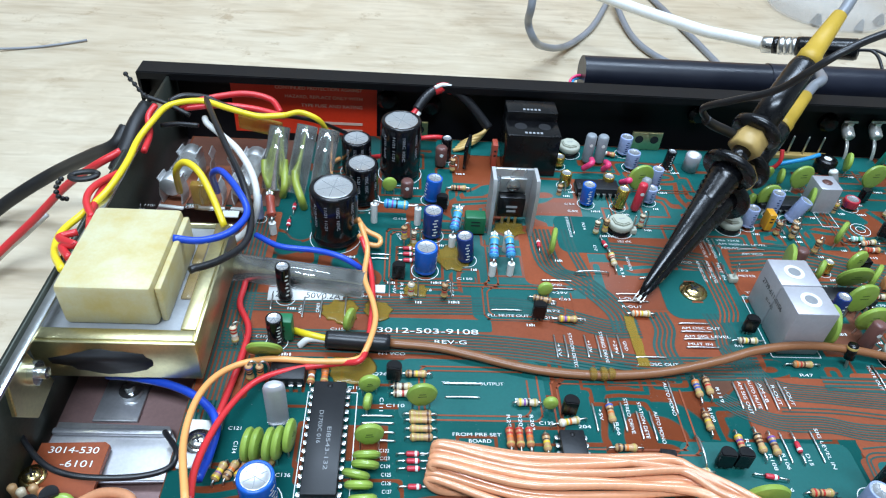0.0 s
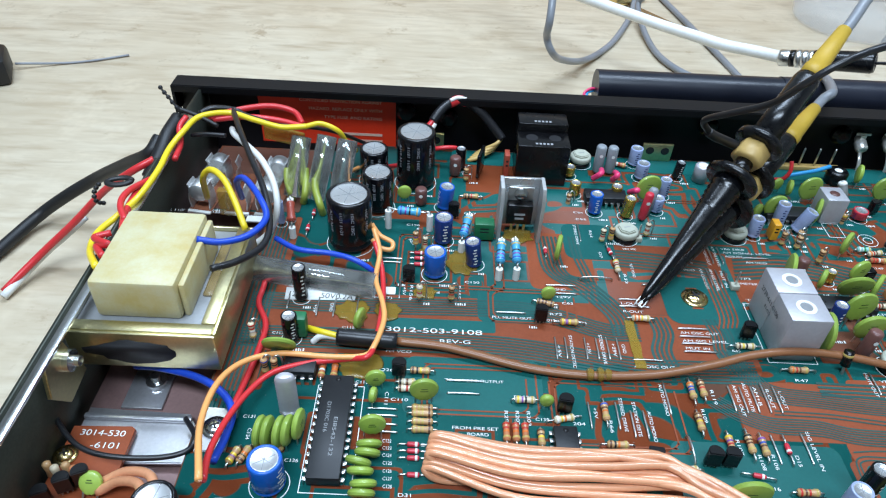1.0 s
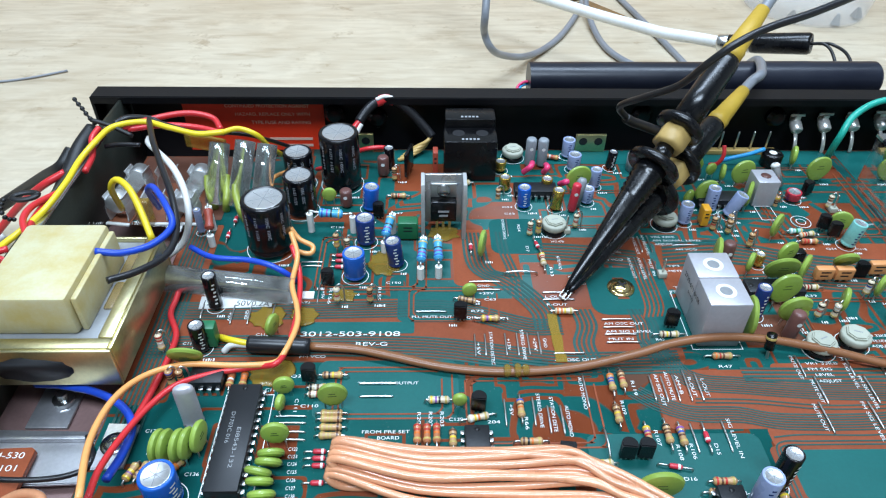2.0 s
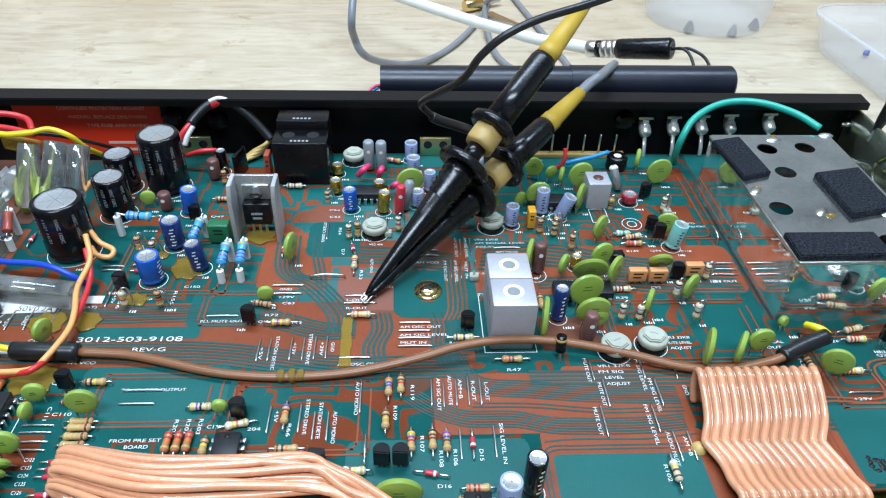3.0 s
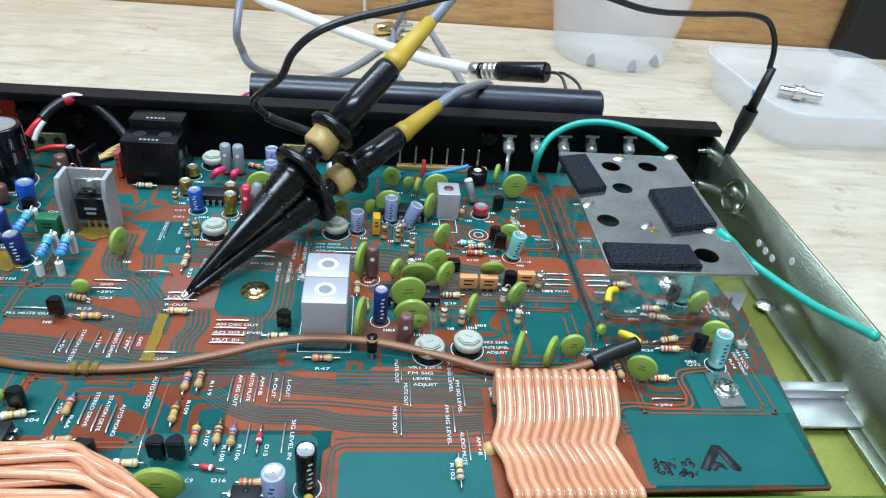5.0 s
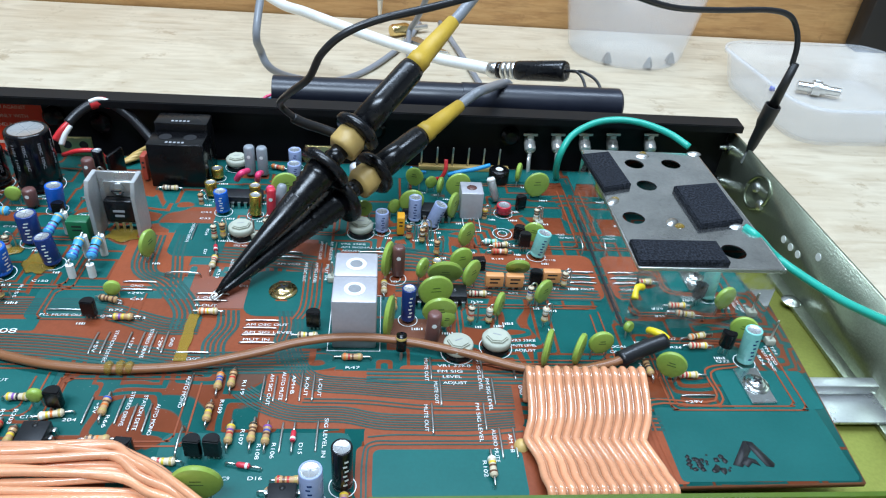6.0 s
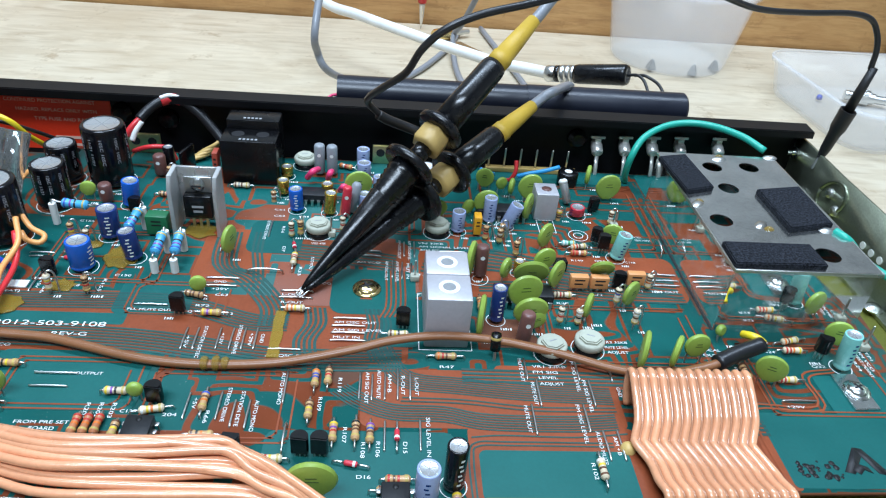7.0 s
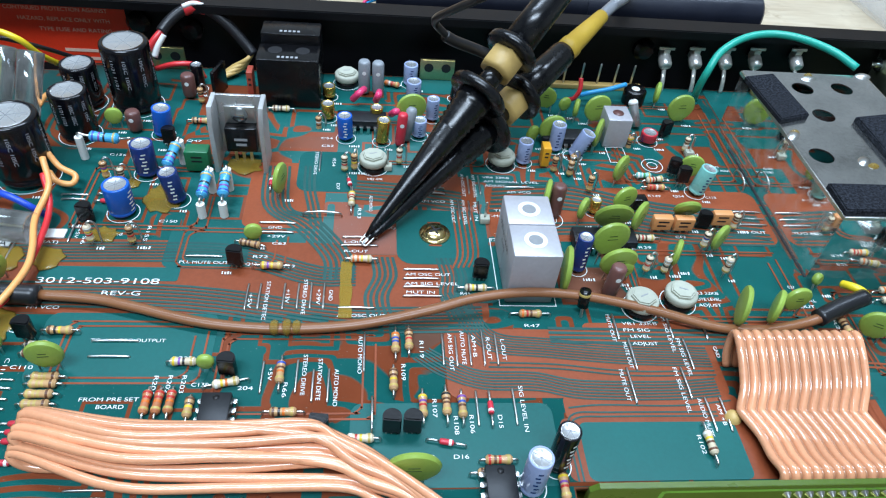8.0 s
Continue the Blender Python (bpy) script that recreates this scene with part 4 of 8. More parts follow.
def chip(x, y, deg, pins, width, pitch=0.00254, height=0.0038, writing=()):
    """A dual-in-line integrated circuit; its length runs along local x."""
    t = thing("integrated_circuit", pose(x, y, 0, 0, 0, deg), "dark grey %d-pin integrated circuit with bright pins" % (pins * 2), "chip", "integrated circuits")
    L = pins * pitch
    bw = width * 0.86
    b = box(fresh(), -L / 2, L / 2, -bw / 2, bw / 2, 0.0012, 0.0012 + height, 0.0004)
    body = part("body", b, "chip", t)
    b = lathe(fresh(), [(0, 0), (0.0008, 0.0), (0.0008, 0.00006)], 12)
    part("notch", b, "black_matte", t, at=pose(-L / 2 + 0.0016, 0, 0.0012 + height))
    pin = lambda: mesh_of(box(box(fresh(), -0.0007, 0.0007, 0, 0.0009, 0.0024, 0.0027, 0.0001), -0.0005, 0.0005, 0.0008, 0.0011, -0.0005, 0.0027), "tin")
    for i in range(pins):
        for s in (0, 180):
            piece("pin", shared("pin", pin), t, pose(-L / 2 + pitch * (i + 0.5), (bw / 2 if s == 0 else -bw / 2), 0, 0, 0, s))
    for k, (tx, ty, w, h, txt) in enumerate(writing):
        piece("printed_text", text_mesh(txt, w, h, "grey_ink"), body, pose(tx, ty, 0.0012 + height + 0.00006))
    return t


def diode(x, y, deg, span):
    t = thing("diode", pose(x, y, 0, 0, 0, deg), "small red glass diode with a white band", "diode", "small diodes")
    piece("body", shared("db", lambda: mesh_of(lathe(fresh(), [(0, -0.0017), (0.0006, -0.0017), (0.00075, -0.0013), (0.00075, 0.0013), (0.0006, 0.0017), (0, 0.0017)], 12, pose(0, 0, 0, 0, 90, 0)), "sleeve_red")), t, pose(0, 0, 0.0012))
    piece("band", shared("dbd", lambda: mesh_of(lathe(fresh(), [(0.0007, -0.0004), (0.0008, -0.0003), (0.0008, 0.0003), (0.0007, 0.0004)], 12, pose(0, 0, 0, 0, 90, 0)), "sleeving")), t, pose(0.0009, 0, 0.0012))
    for s in (0, 180):
        piece("lead", shared(("dl2", round(span, 4)), lambda: mesh_of(sweep(fresh(), [(-span / 2, 0, -0.001), (-span / 2, 0, 0.0007), (-span / 2 + 0.0007, 0, 0.0012), (-0.0018, 0, 0.0012)], 0.0003, 6, 3), "tin")), t, pose(0, 0, 0, 0, 0, s))
    return t


def box_cap(x, y, deg, w, d, h, mat, label, lift=0.001):
    t = thing("box_capacitor", pose(x, y, 0, 0, 0, deg), label, "capacitor")
    part("body", box(fresh(), -w / 2, w / 2, -d / 2, d / 2, lift, lift + h, min(w, d) * 0.12), mat, t)
    for i in range(2):
        part("print_bar", box(fresh(), -w * 0.22, w * 0.22, -d / 2 - 0.00006, -d / 2, lift + h * (0.5 + 0.2 * i), lift + h * (0.58 + 0.2 * i)), "black_ink", t)
    for s in (-1, 1):
        piece("lead", shared("bl", lambda: mesh_of(stick(fresh(), (0, 0, -0.0012), (0, 0, 0.0014), 0.0003, seg=6), "tin")), t, pose(s * w * 0.32, 0, 0))
    return t


def filter_block(x, y, deg):
    t = thing("ceramic_filter", pose(x, y, 0, 0, 0, deg), "orange three-legged ceramic filter with printed mark", "filter", "ceramic filters")
    piece("body", shared("fb", lambda: mesh_of(box(fresh(), -0.0033, 0.0033, -0.0014, 0.0014, 0.0018, 0.0068, 0.0005), "orange_box")), t)
    for i in range(2):
        piece("print_bar", shared(("fp", i), lambda: mesh_of(box(fresh(), -0.0018, 0.0012 + 0.0006 * i, -0.00146, -0.0014, 0.0036 + 0.0016 * i, 0.0042 + 0.0016 * i), "black_ink")), t)
    for s in (-1, 0, 1):
        piece("leg", shared("fg", lambda: mesh_of(box(fresh(), -0.0004, 0.0004, -0.0002, 0.0002, -0.001, 0.0019), "tin")), t, pose(s * 0.0023, 0, 0))
    return t


def wire(name, color, r, pts, label, category="wire", flat=1.0, steps=7, seg=10):
    b = sweep(fresh(), pts, r, seg, steps, flat)
    return whole(name, b, color, label, category)


def glue(x, y, rx, ry, deg, seed):
    """A thin dried pool of amber flux on the board."""
    rnd = random.Random(seed)
    n = 22
    w = [1 + 0.22 * rnd.uniform(-1, 1) for _ in range(n)]
    bm = fresh()
    rings = []
    for k, (s, z) in enumerate(((1.0, 0.00034), (0.9, 0.0005), (0.55, 0.0007))):
        rings.append([bm.verts.new((rx * s * w[i] * math.cos(2 * math.pi * i / n), ry * s * w[i] * math.sin(2 * math.pi * i / n), z)) for i in range(n)])
    for a, c in zip(rings, rings[1:]):
        for i in range(n):
            bm.faces.new((a[i], a[(i + 1) % n], c[(i + 1) % n], c[i]))
    bm.faces.new(rings[-1])
    bm.faces.new(rings[0][::-1])
    return whole("flux_stain", bm, "amber", "dried amber flux stain on the board", "stain", at=pose(x, y, 0, 0, 0, deg))


def glue_strip(p, q, w):
    """A straight dried strip of amber flux on the board."""
    rnd = random.Random(11)
    p, q = Vector((*p, 0)), Vector((*q, 0))
    n = (q - p).normalized().cross(Vector((0, 0, 1))) * w / 2
    left = [tuple((p.lerp(q, i / 8) + n * (1 + 0.18 * rnd.uniform(-1, 1)))[:2]) for i in range(9)]
    right = [tuple((p.lerp(q, i / 8) - n * (1 + 0.18 * rnd.uniform(-1, 1)))[:2]) for i in range(9)]
    bm = slab(fresh(), (left + right[::-1])[::-1], 0.00034, 0.00055)
    bmesh.ops.recalc_face_normals(bm, faces=list(bm.faces))
    return whole("flux_stain", bm, "amber", "long dried amber flux strip on the board", "stain")


def printed_box(x0, x1, y0, y1, w=0.00025):
    """A printed white rectangle on the board."""
    for d in ((x0, x1, y0, y0 + w), (x0, x1, y1 - w, y1), (x0, x0 + w, y0 + w, y1 - w), (x1 - w, x1, y0 + w, y1 - w)):
        bm = fresh()
        bm.faces.new([bm.verts.new(v) for v in ((d[0], d[2], 0.0003), (d[1], d[2], 0.0003), (d[1], d[3], 0.0003), (d[0], d[3], 0.0003))])
        part("printed_line", bm, "silk", board)


printed_box(-0.1305, -0.1160, -0.0835, -0.0465)
printed_box(0.0172, 0.0340, -0.0292, -0.0010)

# ---- larger fittings on the board ----
def flat_screw(x, y, z, r, mat, label, washer=False):
    t = thing("screw", pose(x, y, z, 0, 0, 25), label, "screw")
    if washer:
        part("washer", lathe(fresh(), [(r * 0.7, 0), (r * 1.35, 0), (r * 1.35, 0.0005), (r * 0.7, 0.0006)], 26), mat, t)
    part("head", lathe(fresh(), [(0, 0.0019), (r * 0.35, 0.00185), (r * 0.75, 0.0014), (r, 0.0006), (r, 0.0)], 26), mat, t)
    # black cross on the uncut head paints the shade of its recess
    part("recess", box(box(fresh(), -r * 0.5, r * 0.5, -r * 0.09, r * 0.09, 0.0013, 0.00196), -r * 0.09, r * 0.09, -r * 0.5, r * 0.5, 0.0013, 0.00197), "black_ink", t)
    return t


flat_screw(0.0, 0.0006, 0.0001, 0.0036, "brass", "brass cross-head screw with washer in the board", True)
b = slab(fresh(), [(-0.0041, 0.0072), (0.0040, 0.0076), (0.0042, -0.0072), (-0.0040, -0.0076)], 0.0002, 0.0010, 0.0002)
tab = whole("mounting_tab", b, "steel", "bright steel mounting tab lying on the board", "bracket", at=pose(0.1518, -0.0432, 0))
whole("mounting_tab", slab(fresh(), [(-0.0045, 0.0076), (0.0045, 0.0072), (0.0043, -0.0072), (-0.0045, -0.0076)], 0.0004, 0.0012, 0.0002), "zinc_grey", "bright steel mounting tab under the looping wires", "bracket", at=pose(-0.1572, -0.0648, 0))
flat_screw(-0.1576, -0.0645, 0.0012, 0.0028, "steel", "steel cross-head screw on the mounting tab", True)
flat_screw(0.1521, -0.0432, 0.0010, 0.0030, "steel", "steel cross-head screw on the mounting tab", True)

# twin shield can with two tuning holes
can = thing("shield_can", pose(0.0257, -0.0150, 0), "tall grey aluminium twin coil can with two holes", "coil can")
for i, (y0, y1, h) in enumerate(((-0.0128, 0.0000, 0.0192), (0.0002, 0.0130, 0.0192))):
    part("can", box(fresh(), -0.0069, 0.0069, y0, y1, 0.0002, h, 0.0006), "can_alu", can)
    cy = (y0 + y1) / 2
    part("collar", lathe(fresh(), [(0.0020, h - 0.0006), (0.0033, h - 0.0006), (0.0033, h + 0.0001), (0.0031, h + 0.0002), (0.0021, h + 0.0002), (0.0019, h - 0.0003)], 24, pose(0, cy, 0)), "sleeving", can, "white collar round a tuning hole")
    part("core", lathe(fresh(), [(0, h + 0.00008), (0.0020, h + 0.00008), (0.0020, h)], 20, pose(0, cy, 0)), "grey_core", can)
piece("stamped_text", text_mesh("2739-611-0106", 0.0150, 0.0019, "black_ink", True), can, pose(-0.00700, 0.0095, 0.0122, 0, 0, -90))
piece("stamped_text", text_mesh("81432", 0.0052, 0.0013, "black_ink", True), can, pose(-0.00696, 0.0040, 0.0090, 0, 0, -90))

can = thing("coil_can", pose(0.0703, 0.0555, 0), "small tarnished coil can with a red core", "coil can")
part("can", box(fresh(), -0.0046, 0.0046, -0.0050, 0.0050, 0.0002, 0.0122, 0.0005), "can_alu", can)
part("core", lathe(fresh(), [(0, 0.01225), (0.0021, 0.01225), (0.0021, 0.0122)], 18), "sleeve_brown", can)
can = thing("ferrite_coil", pose(0.0860, 0.0830, 0), "round black ferrite coil with white centre", "coil")
part("body", lathe(fresh(), [(0, 0), (0.0044, 0), (0.0046, 0.0010), (0.0046, 0.0058), (0.0040, 0.0064), (0, 0.0064)], 22), "black_plastic", can)
part("core", lathe(fresh(), [(0, 0.00655), (0.0016, 0.00655), (0.0018, 0.0064)], 16), "sleeving", can)
t = thing("glass_capacitor", pose(0.0826, 0.0640, 0.0012, -24, -18, 0), "clear and silver tubular trimmer leaning on the board", "capacitor")
part("tube", lathe(fresh(), [(0, 0), (0.0018, 0), (0.0018, 0.0095), (0.0012, 0.0103), (0, 0.0104)], 16), "alu", t)
part("end_cap", lathe(fresh(), [(0, 0.0103), (0.0012, 0.0104), (0.0019, 0.0096), (0.0019, 0.0086)], 16), "sleeving", t)
t = thing("glass_capacitor", pose(-0.0085, 0.0500, 0.001, -14, 12, 0), "frosted tubular trimmer leaning between the capacitors", "capacitor")
part("tube", lathe(fresh(), [(0, 0), (0.0020, 0), (0.0020, 0.0110), (0.0013, 0.0121), (0, 0.0122)], 16), "sleeve_grey", t)
# quartz crystal in its can
t = thing("quartz_crystal", pose(-0.1376, -0.0565, 0, 0, 0, 8), "flat silver quartz crystal can standing on the board", "crystal")
part("can", lathe(fresh(), [(0, 0.0004), (0.0030, 0.0004), (0.0030, 0.0148), (0.0027, 0.0158), (0.0020, 0.0164), (0, 0.0166)], 24, Matrix.Diagonal((1, 0.62, 1, 1))), "can_alu", t)
part("base", slab(fresh(), rounded(-0.0030, 0.0030, -0.0022, 0.0022, 0.0020, 5), 0.0, 0.0010, 0.0002), "steel", t)
# test pins
for x, y, h in ((0.1660, -0.0232, 0.0105), (0.0985, 0.0470, 0.0085), (0.0165, 0.0070, 0.0085), (-0.0148, 0.0330, 0.0085)):
    t = thing("test_pin", pose(x, y, 0), "slim tinned test pin standing in a pale foot", "pin", "test pins")
    part("pin", lathe(fresh(), [(0.0004, 0), (0.0004, h - 0.0005), (0.0002, h), (0, h)], 10), "tin", t)
    part("foot", box(fresh(), -0.0016, 0.0016, -0.0014, 0.0014, 0.0001, 0.0024, 0.0004), "white_plastic", t)

# regulator on a bent heat sink
hs = thing("heat_sink", pose(-0.0633, 0.0297, 0), "bent bright aluminium heat sink with channel sides", "heat sink")
part("back_plate", box(fresh(), -0.0072, 0.0072, 0.0085, 0.0097, 0.0015, 0.0240, 0.0003), "alu", hs)
for sx in (-1, 1):
    b = slab(fresh(), [(0.0098, 0.0), (-0.0010, 0.0), (-0.0010, 0.0190), (0.0012, 0.0240), (0.0098, 0.0240)], -0.0007, 0.0007, 0.0002)
    part("side_plate", b, "alu_dull", hs, at=Matrix.Translation((sx * 0.0079, 0, 0)) @ pose(0, 0, 0, 90, 0, 90))
tr = thing("power_transistor", pose(-0.0633, 0.0372, 0), "black power transistor screwed to the heat sink", "transistor")
part("body", box(fresh(), -0.0050, 0.0050, -0.0036, 0.0009, 0.0050, 0.0142, 0.0004), "black_plastic", tr)
part("tab", box(fresh(), -0.0050, 0.0050, -0.0002, 0.0008, 0.0142, 0.0205, 0.0003), "solder", tr)
part("screw", lathe(fresh(), [(0, 0.0021), (0.0016, 0.0018), (0.0027, 0.0008), (0.0027, 0)], 18, pose(0, -0.0003, 0.0178, 90, 0, 0)), "steel", tr)
# slot depth is only a black bar on the head
part("screw_slot", box(fresh(), -0.0017, 0.0017, -0.0025, -0.0020, 0.0175, 0.0181), "black_ink", tr)
for i, w in enumerate((0.0034, 0.0042)):
    part("print_bar", box(fresh(), -w / 2, w / 2, -0.0037, -0.0036, 0.0075 + 0.0020 * i, 0.0084 + 0.0020 * i), "grey_ink", tr)
for sx in (-1, 0, 1):
    part("leg", box(fresh(), sx * 0.0025 - 0.0005, sx * 0.0025 + 0.0005, -0.0020, -0.0016, -0.001, 0.0052), "tin", tr)

# black two-step socket block by the rear panel
sk = thing("socket_block", pose(-0.0512, 0.0690, 0), "black plastic stepped socket block with round holes", "socket")
part("front_block", box(fresh(), -0.0112, 0.0112, 0.0, 0.0122, 0.0, 0.0198, 0.0005), "black_plastic", sk)
part("rear_block", box(fresh(), -0.0106, 0.0110, 0.0124, 0.0225, 0.0, 0.0236, 0.0005), "black_plastic", sk)
# socket holes are raised black discs, their inner shade given by colour
for sx in (-1, 1):
    part("hole", lathe(fresh(), [(0, 0.0001), (0.0026, 0.0001), (0.0026, 0.0)], 18, pose(sx * 0.0050, 0.0072, 0.0198)), "black_ink", sk)
for y, z in ((0.0015, 0.0199), (0.0138, 0.0237)):
    for i in range(5):
        part("print_bar", box(fresh(), -0.0038 + i * 0.0016, -0.0028 + i * 0.0016, y, y + 0.0013, z, z + 0.00005), "grey_ink", sk)
box_cap(-0.0660, 0.0755, 0, 0.0022, 0.0055, 0.0110, "redres", "dark red dipped capacitor beside the socket block")
b = box(fresh(), -0.0050, 0.0050, -0.0007, 0.0007, 0.0015, 0.0130, 0.0003)
whole("resistor_array", b, "black_plastic", "flat black resistor array standing on the board", "resistor array", at=pose(-0.0775, 0.0745, 0, 0, 0, 75))

# light blue power resistors on white sleeves
def raised_resistor(p0, p1, color, label):
    p0, p1 = Vector(p0), Vector(p1)
    t = thing("raised_resistor", Matrix.Translation((p0.x, p0.y, 0)), label, "resistor", "raised power resistors")
    d = (p1 - p0)
    n = d.normalized()
    mid = d / 2
    m = Matrix.Translation(mid + Vector((0, 0, p0.z))) @ n.to_track_quat("X", "Z").to_matrix().to_4x4()
    L = min(d.length * 0.36, 0.0046)
    r = 0.0018
    bd = part("body", lathe(fresh(), [(0, -L), (r * 0.6, -L), (r, -L + 0.0007), (r, -L + 0.0016), (r * 0.86, -L + 0.0024), (r * 0.86, L - 0.0024), (r, L - 0.0016), (r, L - 0.0007), (r * 0.6, L), (0, L)], 16, pose(0, 0, 0, 0, 90, 0)), color, t, at=m)
    for i, k in enumerate("" if color == "redres" else "bvkd"):
        part("band", lathe(fresh(), [(r * 0.8, -0.0004), (r * (1.02 if i in (0, 3) else 0.89), -0.0003), (r * (1.02 if i in (0, 3) else 0.89), 0.0003), (r * 0.8, 0.0004)], 16, pose((-0.7, -0.3, 0.05, 0.68)[i] * L, 0, 0, 0, 90, 0)), "band_" + k, bd)
    z0 = p0.z
    part("lead", sweep(fresh(), [(0, 0, -0.001), (0, 0, z0 * 0.7), (0, 0, z0 + 0.0006), tuple(mid * 0.25 + Vector((0, 0, z0 + 0.0002))), tuple(mid * 0.6 + Vector((0, 0, z0)))], 0.0004, 6, 3), "tin", t)
    part("lead", sweep(fresh(), [(d.x, d.y, -0.001), (d.x, d.y, p1.z * 0.7), (d.x, d.y, p1.z + 0.0006), tuple(mid * 1.75 + Vector((0, 0, z0 + 0.0002))), tuple(mid * 1.4 + Vector((0, 0, z0)))], 0.0004, 6, 3), "tin", t)
    for q, z in ((Vector((0, 0, 0)), p0.z), (Vector((d.x, d.y, 0)), p1.z)):
        if z > 0.003:
            part("sleeve", lathe(fresh(), [(0.0006, 0.0002), (0.0013, 0.0002), (0.0013, z - 0.0008), (0.0006, z - 0.0008)], 14, Matrix.Translation(q)), "sleeving", t, "white insulating sleeve")
    return t


raised_resistor((-0.1150, 0.0340, 0.0095), (-0.0985, 0.0335, 0.0085), "lightblue", "light blue power resistor raised on white sleeves")
raised_resistor((-0.0720, 0.0062, 0.0062), (-0.0710, 0.0185, 0.0098), "lightblue", "light blue power resistor raised on white sleeves")
raised_resistor((-0.0655, 0.0068, 0.0062), (-0.0658, 0.0198, 0.0092), "lightblue", "light blue power resistor raised on white sleeves")
raised_resistor((-0.0858, 0.0210, 0.0060), (-0.0830, 0.0330, 0.0100), "lightblue", "light blue power resistor raised on white sleeves")
raised_resistor((-0.1515, 0.0250, 0.0060), (-0.1535, 0.0350, 0.0120), "redres", "dark red power resistor raised on a white sleeve")
# black axial diode on end by the cable
t = thing("black_diode", pose(0.0405, -0.0325, 0.0, -14, 0, 0), "black axial diode standing on end with bright lead", "diode")
part("body", lathe(fresh(), [(0, 0.0035), (0.0016, 0.0035), (0.0016, 0.0090), (0, 0.0090)], 16), "black_plastic", t)
part("band", lathe(fresh(), [(0.0016, 0.0072), (0.00166, 0.0073), (0.00166, 0.0080), (0.0016, 0.0081)], 16), "band_d", t)
part("lead", stick(fresh(), (0, 0, -0.001), (0, 0, 0.0036), 0.0006, 0.0004, 8), "tin", t)
box_cap(0.0700, 0.0158, 5, 0.0046, 0.0034, 0.0045, "black_plastic", "small black moulded box part on the board", 0.0005)

# ---- fuses ----
def glass_tube(p0, p1, r, label):
    p0, p1 = Vector(p0), Vector(p1)
    m = Matrix.Translation(p0) @ (p1 - p0).to_track_quat("Z", "Y").to_matrix().to_4x4()
    L = (p1 - p0).length
    t = thing("fuse_tube", m, label, "fuse", "clear sleeved fuses")
    ob = part("sleeve", lathe(fresh(), [(r * 0.88, 0), (r, 0), (r, L), (r * 0.88, L), (r * 0.88, 0.0001)], 20), "glass", t, "clear plastic sleeve")
    ob.visible_shadow = False
    part("fuse_glass", lathe(fresh(), [(0, L * 0.14), (r * 0.62, L * 0.14), (r * 0.62, L * 0.86), (0, L * 0.86)], 16), "glass", t).visible_shadow = False
    for z in (0.10, 0.80):
        part("end_cap", lathe(fresh(), [(0, L * z), (r * 0.66, L * z), (r * 0.66, L * (z + 0.11)), (0, L * (z + 0.11))], 16), "solder", t)
    part("fuse_wire", stick(fresh(), (0, 0, L * 0.28), (0, 0, L * 0.74), 0.0002, seg=6), "tin", t)
    return t


glass_tube((-0.1555, 0.0480, 0.0035), (-0.1522, 0.0600, 0.0245), 0.0040, "clear sleeved glass fuse standing on end")
glass_tube((-0.1462, 0.0465, 0.0035), (-0.1415, 0.0590, 0.0260), 0.0040, "clear sleeved glass fuse standing on end")
glass_tube((-0.1370, 0.0470, 0.0035), (-0.1332, 0.0590, 0.0245), 0.0040, "clear sleeved glass fuse standing on end")
glass_tube((-0.1600, 0.0000, 0.0060), (-0.1165, -0.0060, 0.0052), 0.0047, "long clear sleeved glass fuse lying on the board")


def fuse_clip(x, y, deg, label, glassy):
    t = thing("fuse_holder", pose(x, y, 0, 0, 0, deg), label, "fuse holder", "open fuse holders")
    part("base", box(fresh(), -0.0046, 0.0046, -0.0036, 0.0240, 0.0002, 0.0008, 0.0002), "fibre", t, "brown base plate")
    part("front_strip", box(fresh(), -0.0048, 0.0048, -0.0052, -0.0038, 0.0002, 0.0010, 0.0002), "paper", t, "white strip before the clips")
    for y0 in (0.0, 0.0180):
        for s in (-1, 1):
            pr = [(s * 0.0034, 0.001), (s * 0.0040, 0.0045), (s * 0.0036, 0.0078), (s * 0.0026, 0.0098), (s * 0.0036, 0.0122)]
            bm = fresh()
            for (ax, az), (cx, cz) in zip(pr, pr[1:]):
                box_pts = [(ax, y0 - 0.003, az), (cx, y0 - 0.003, cz), (cx, y0 + 0.003, cz), (ax, y0 + 0.003, az)]
                v0 = [bm.verts.new(q) for q in box_pts]
                v1 = [bm.verts.new((q[0] + s * 0.0005, q[1], q[2])) for q in box_pts]
                bm.faces.new(v0), bm.faces.new(v1[::-1])
                for i in range(4):
                    bm.faces.new((v0[i], v1[i], v1[(i + 1) % 4], v0[(i + 1) % 4]))
            bmesh.ops.recalc_face_normals(bm, faces=bm.faces)
            part("spring_clip", bm, "alu_dull", t)
    if glassy:
        m = pose(0, -0.003, 0.0085, -90, 0, 0)
        part("fuse_glass", lathe(fresh(), [(0, 0.001), (0.0036, 0.001), (0.0038, 0.002), (0.0038, 0.0225), (0.0036, 0.0235), (0, 0.0235)], 18), "glass", t, at=m).visible_shadow = False
        for z in (0.0, 0.0190):
            part("end_cap", lathe(fresh(), [(0, z), (0.0037, z), (0.0040, z + 0.0004), (0.0040, z + 0.0056), (0.0036, z + 0.0060), (0, z + 0.0060)], 18), "alu_dull", t, at=m)
    return t


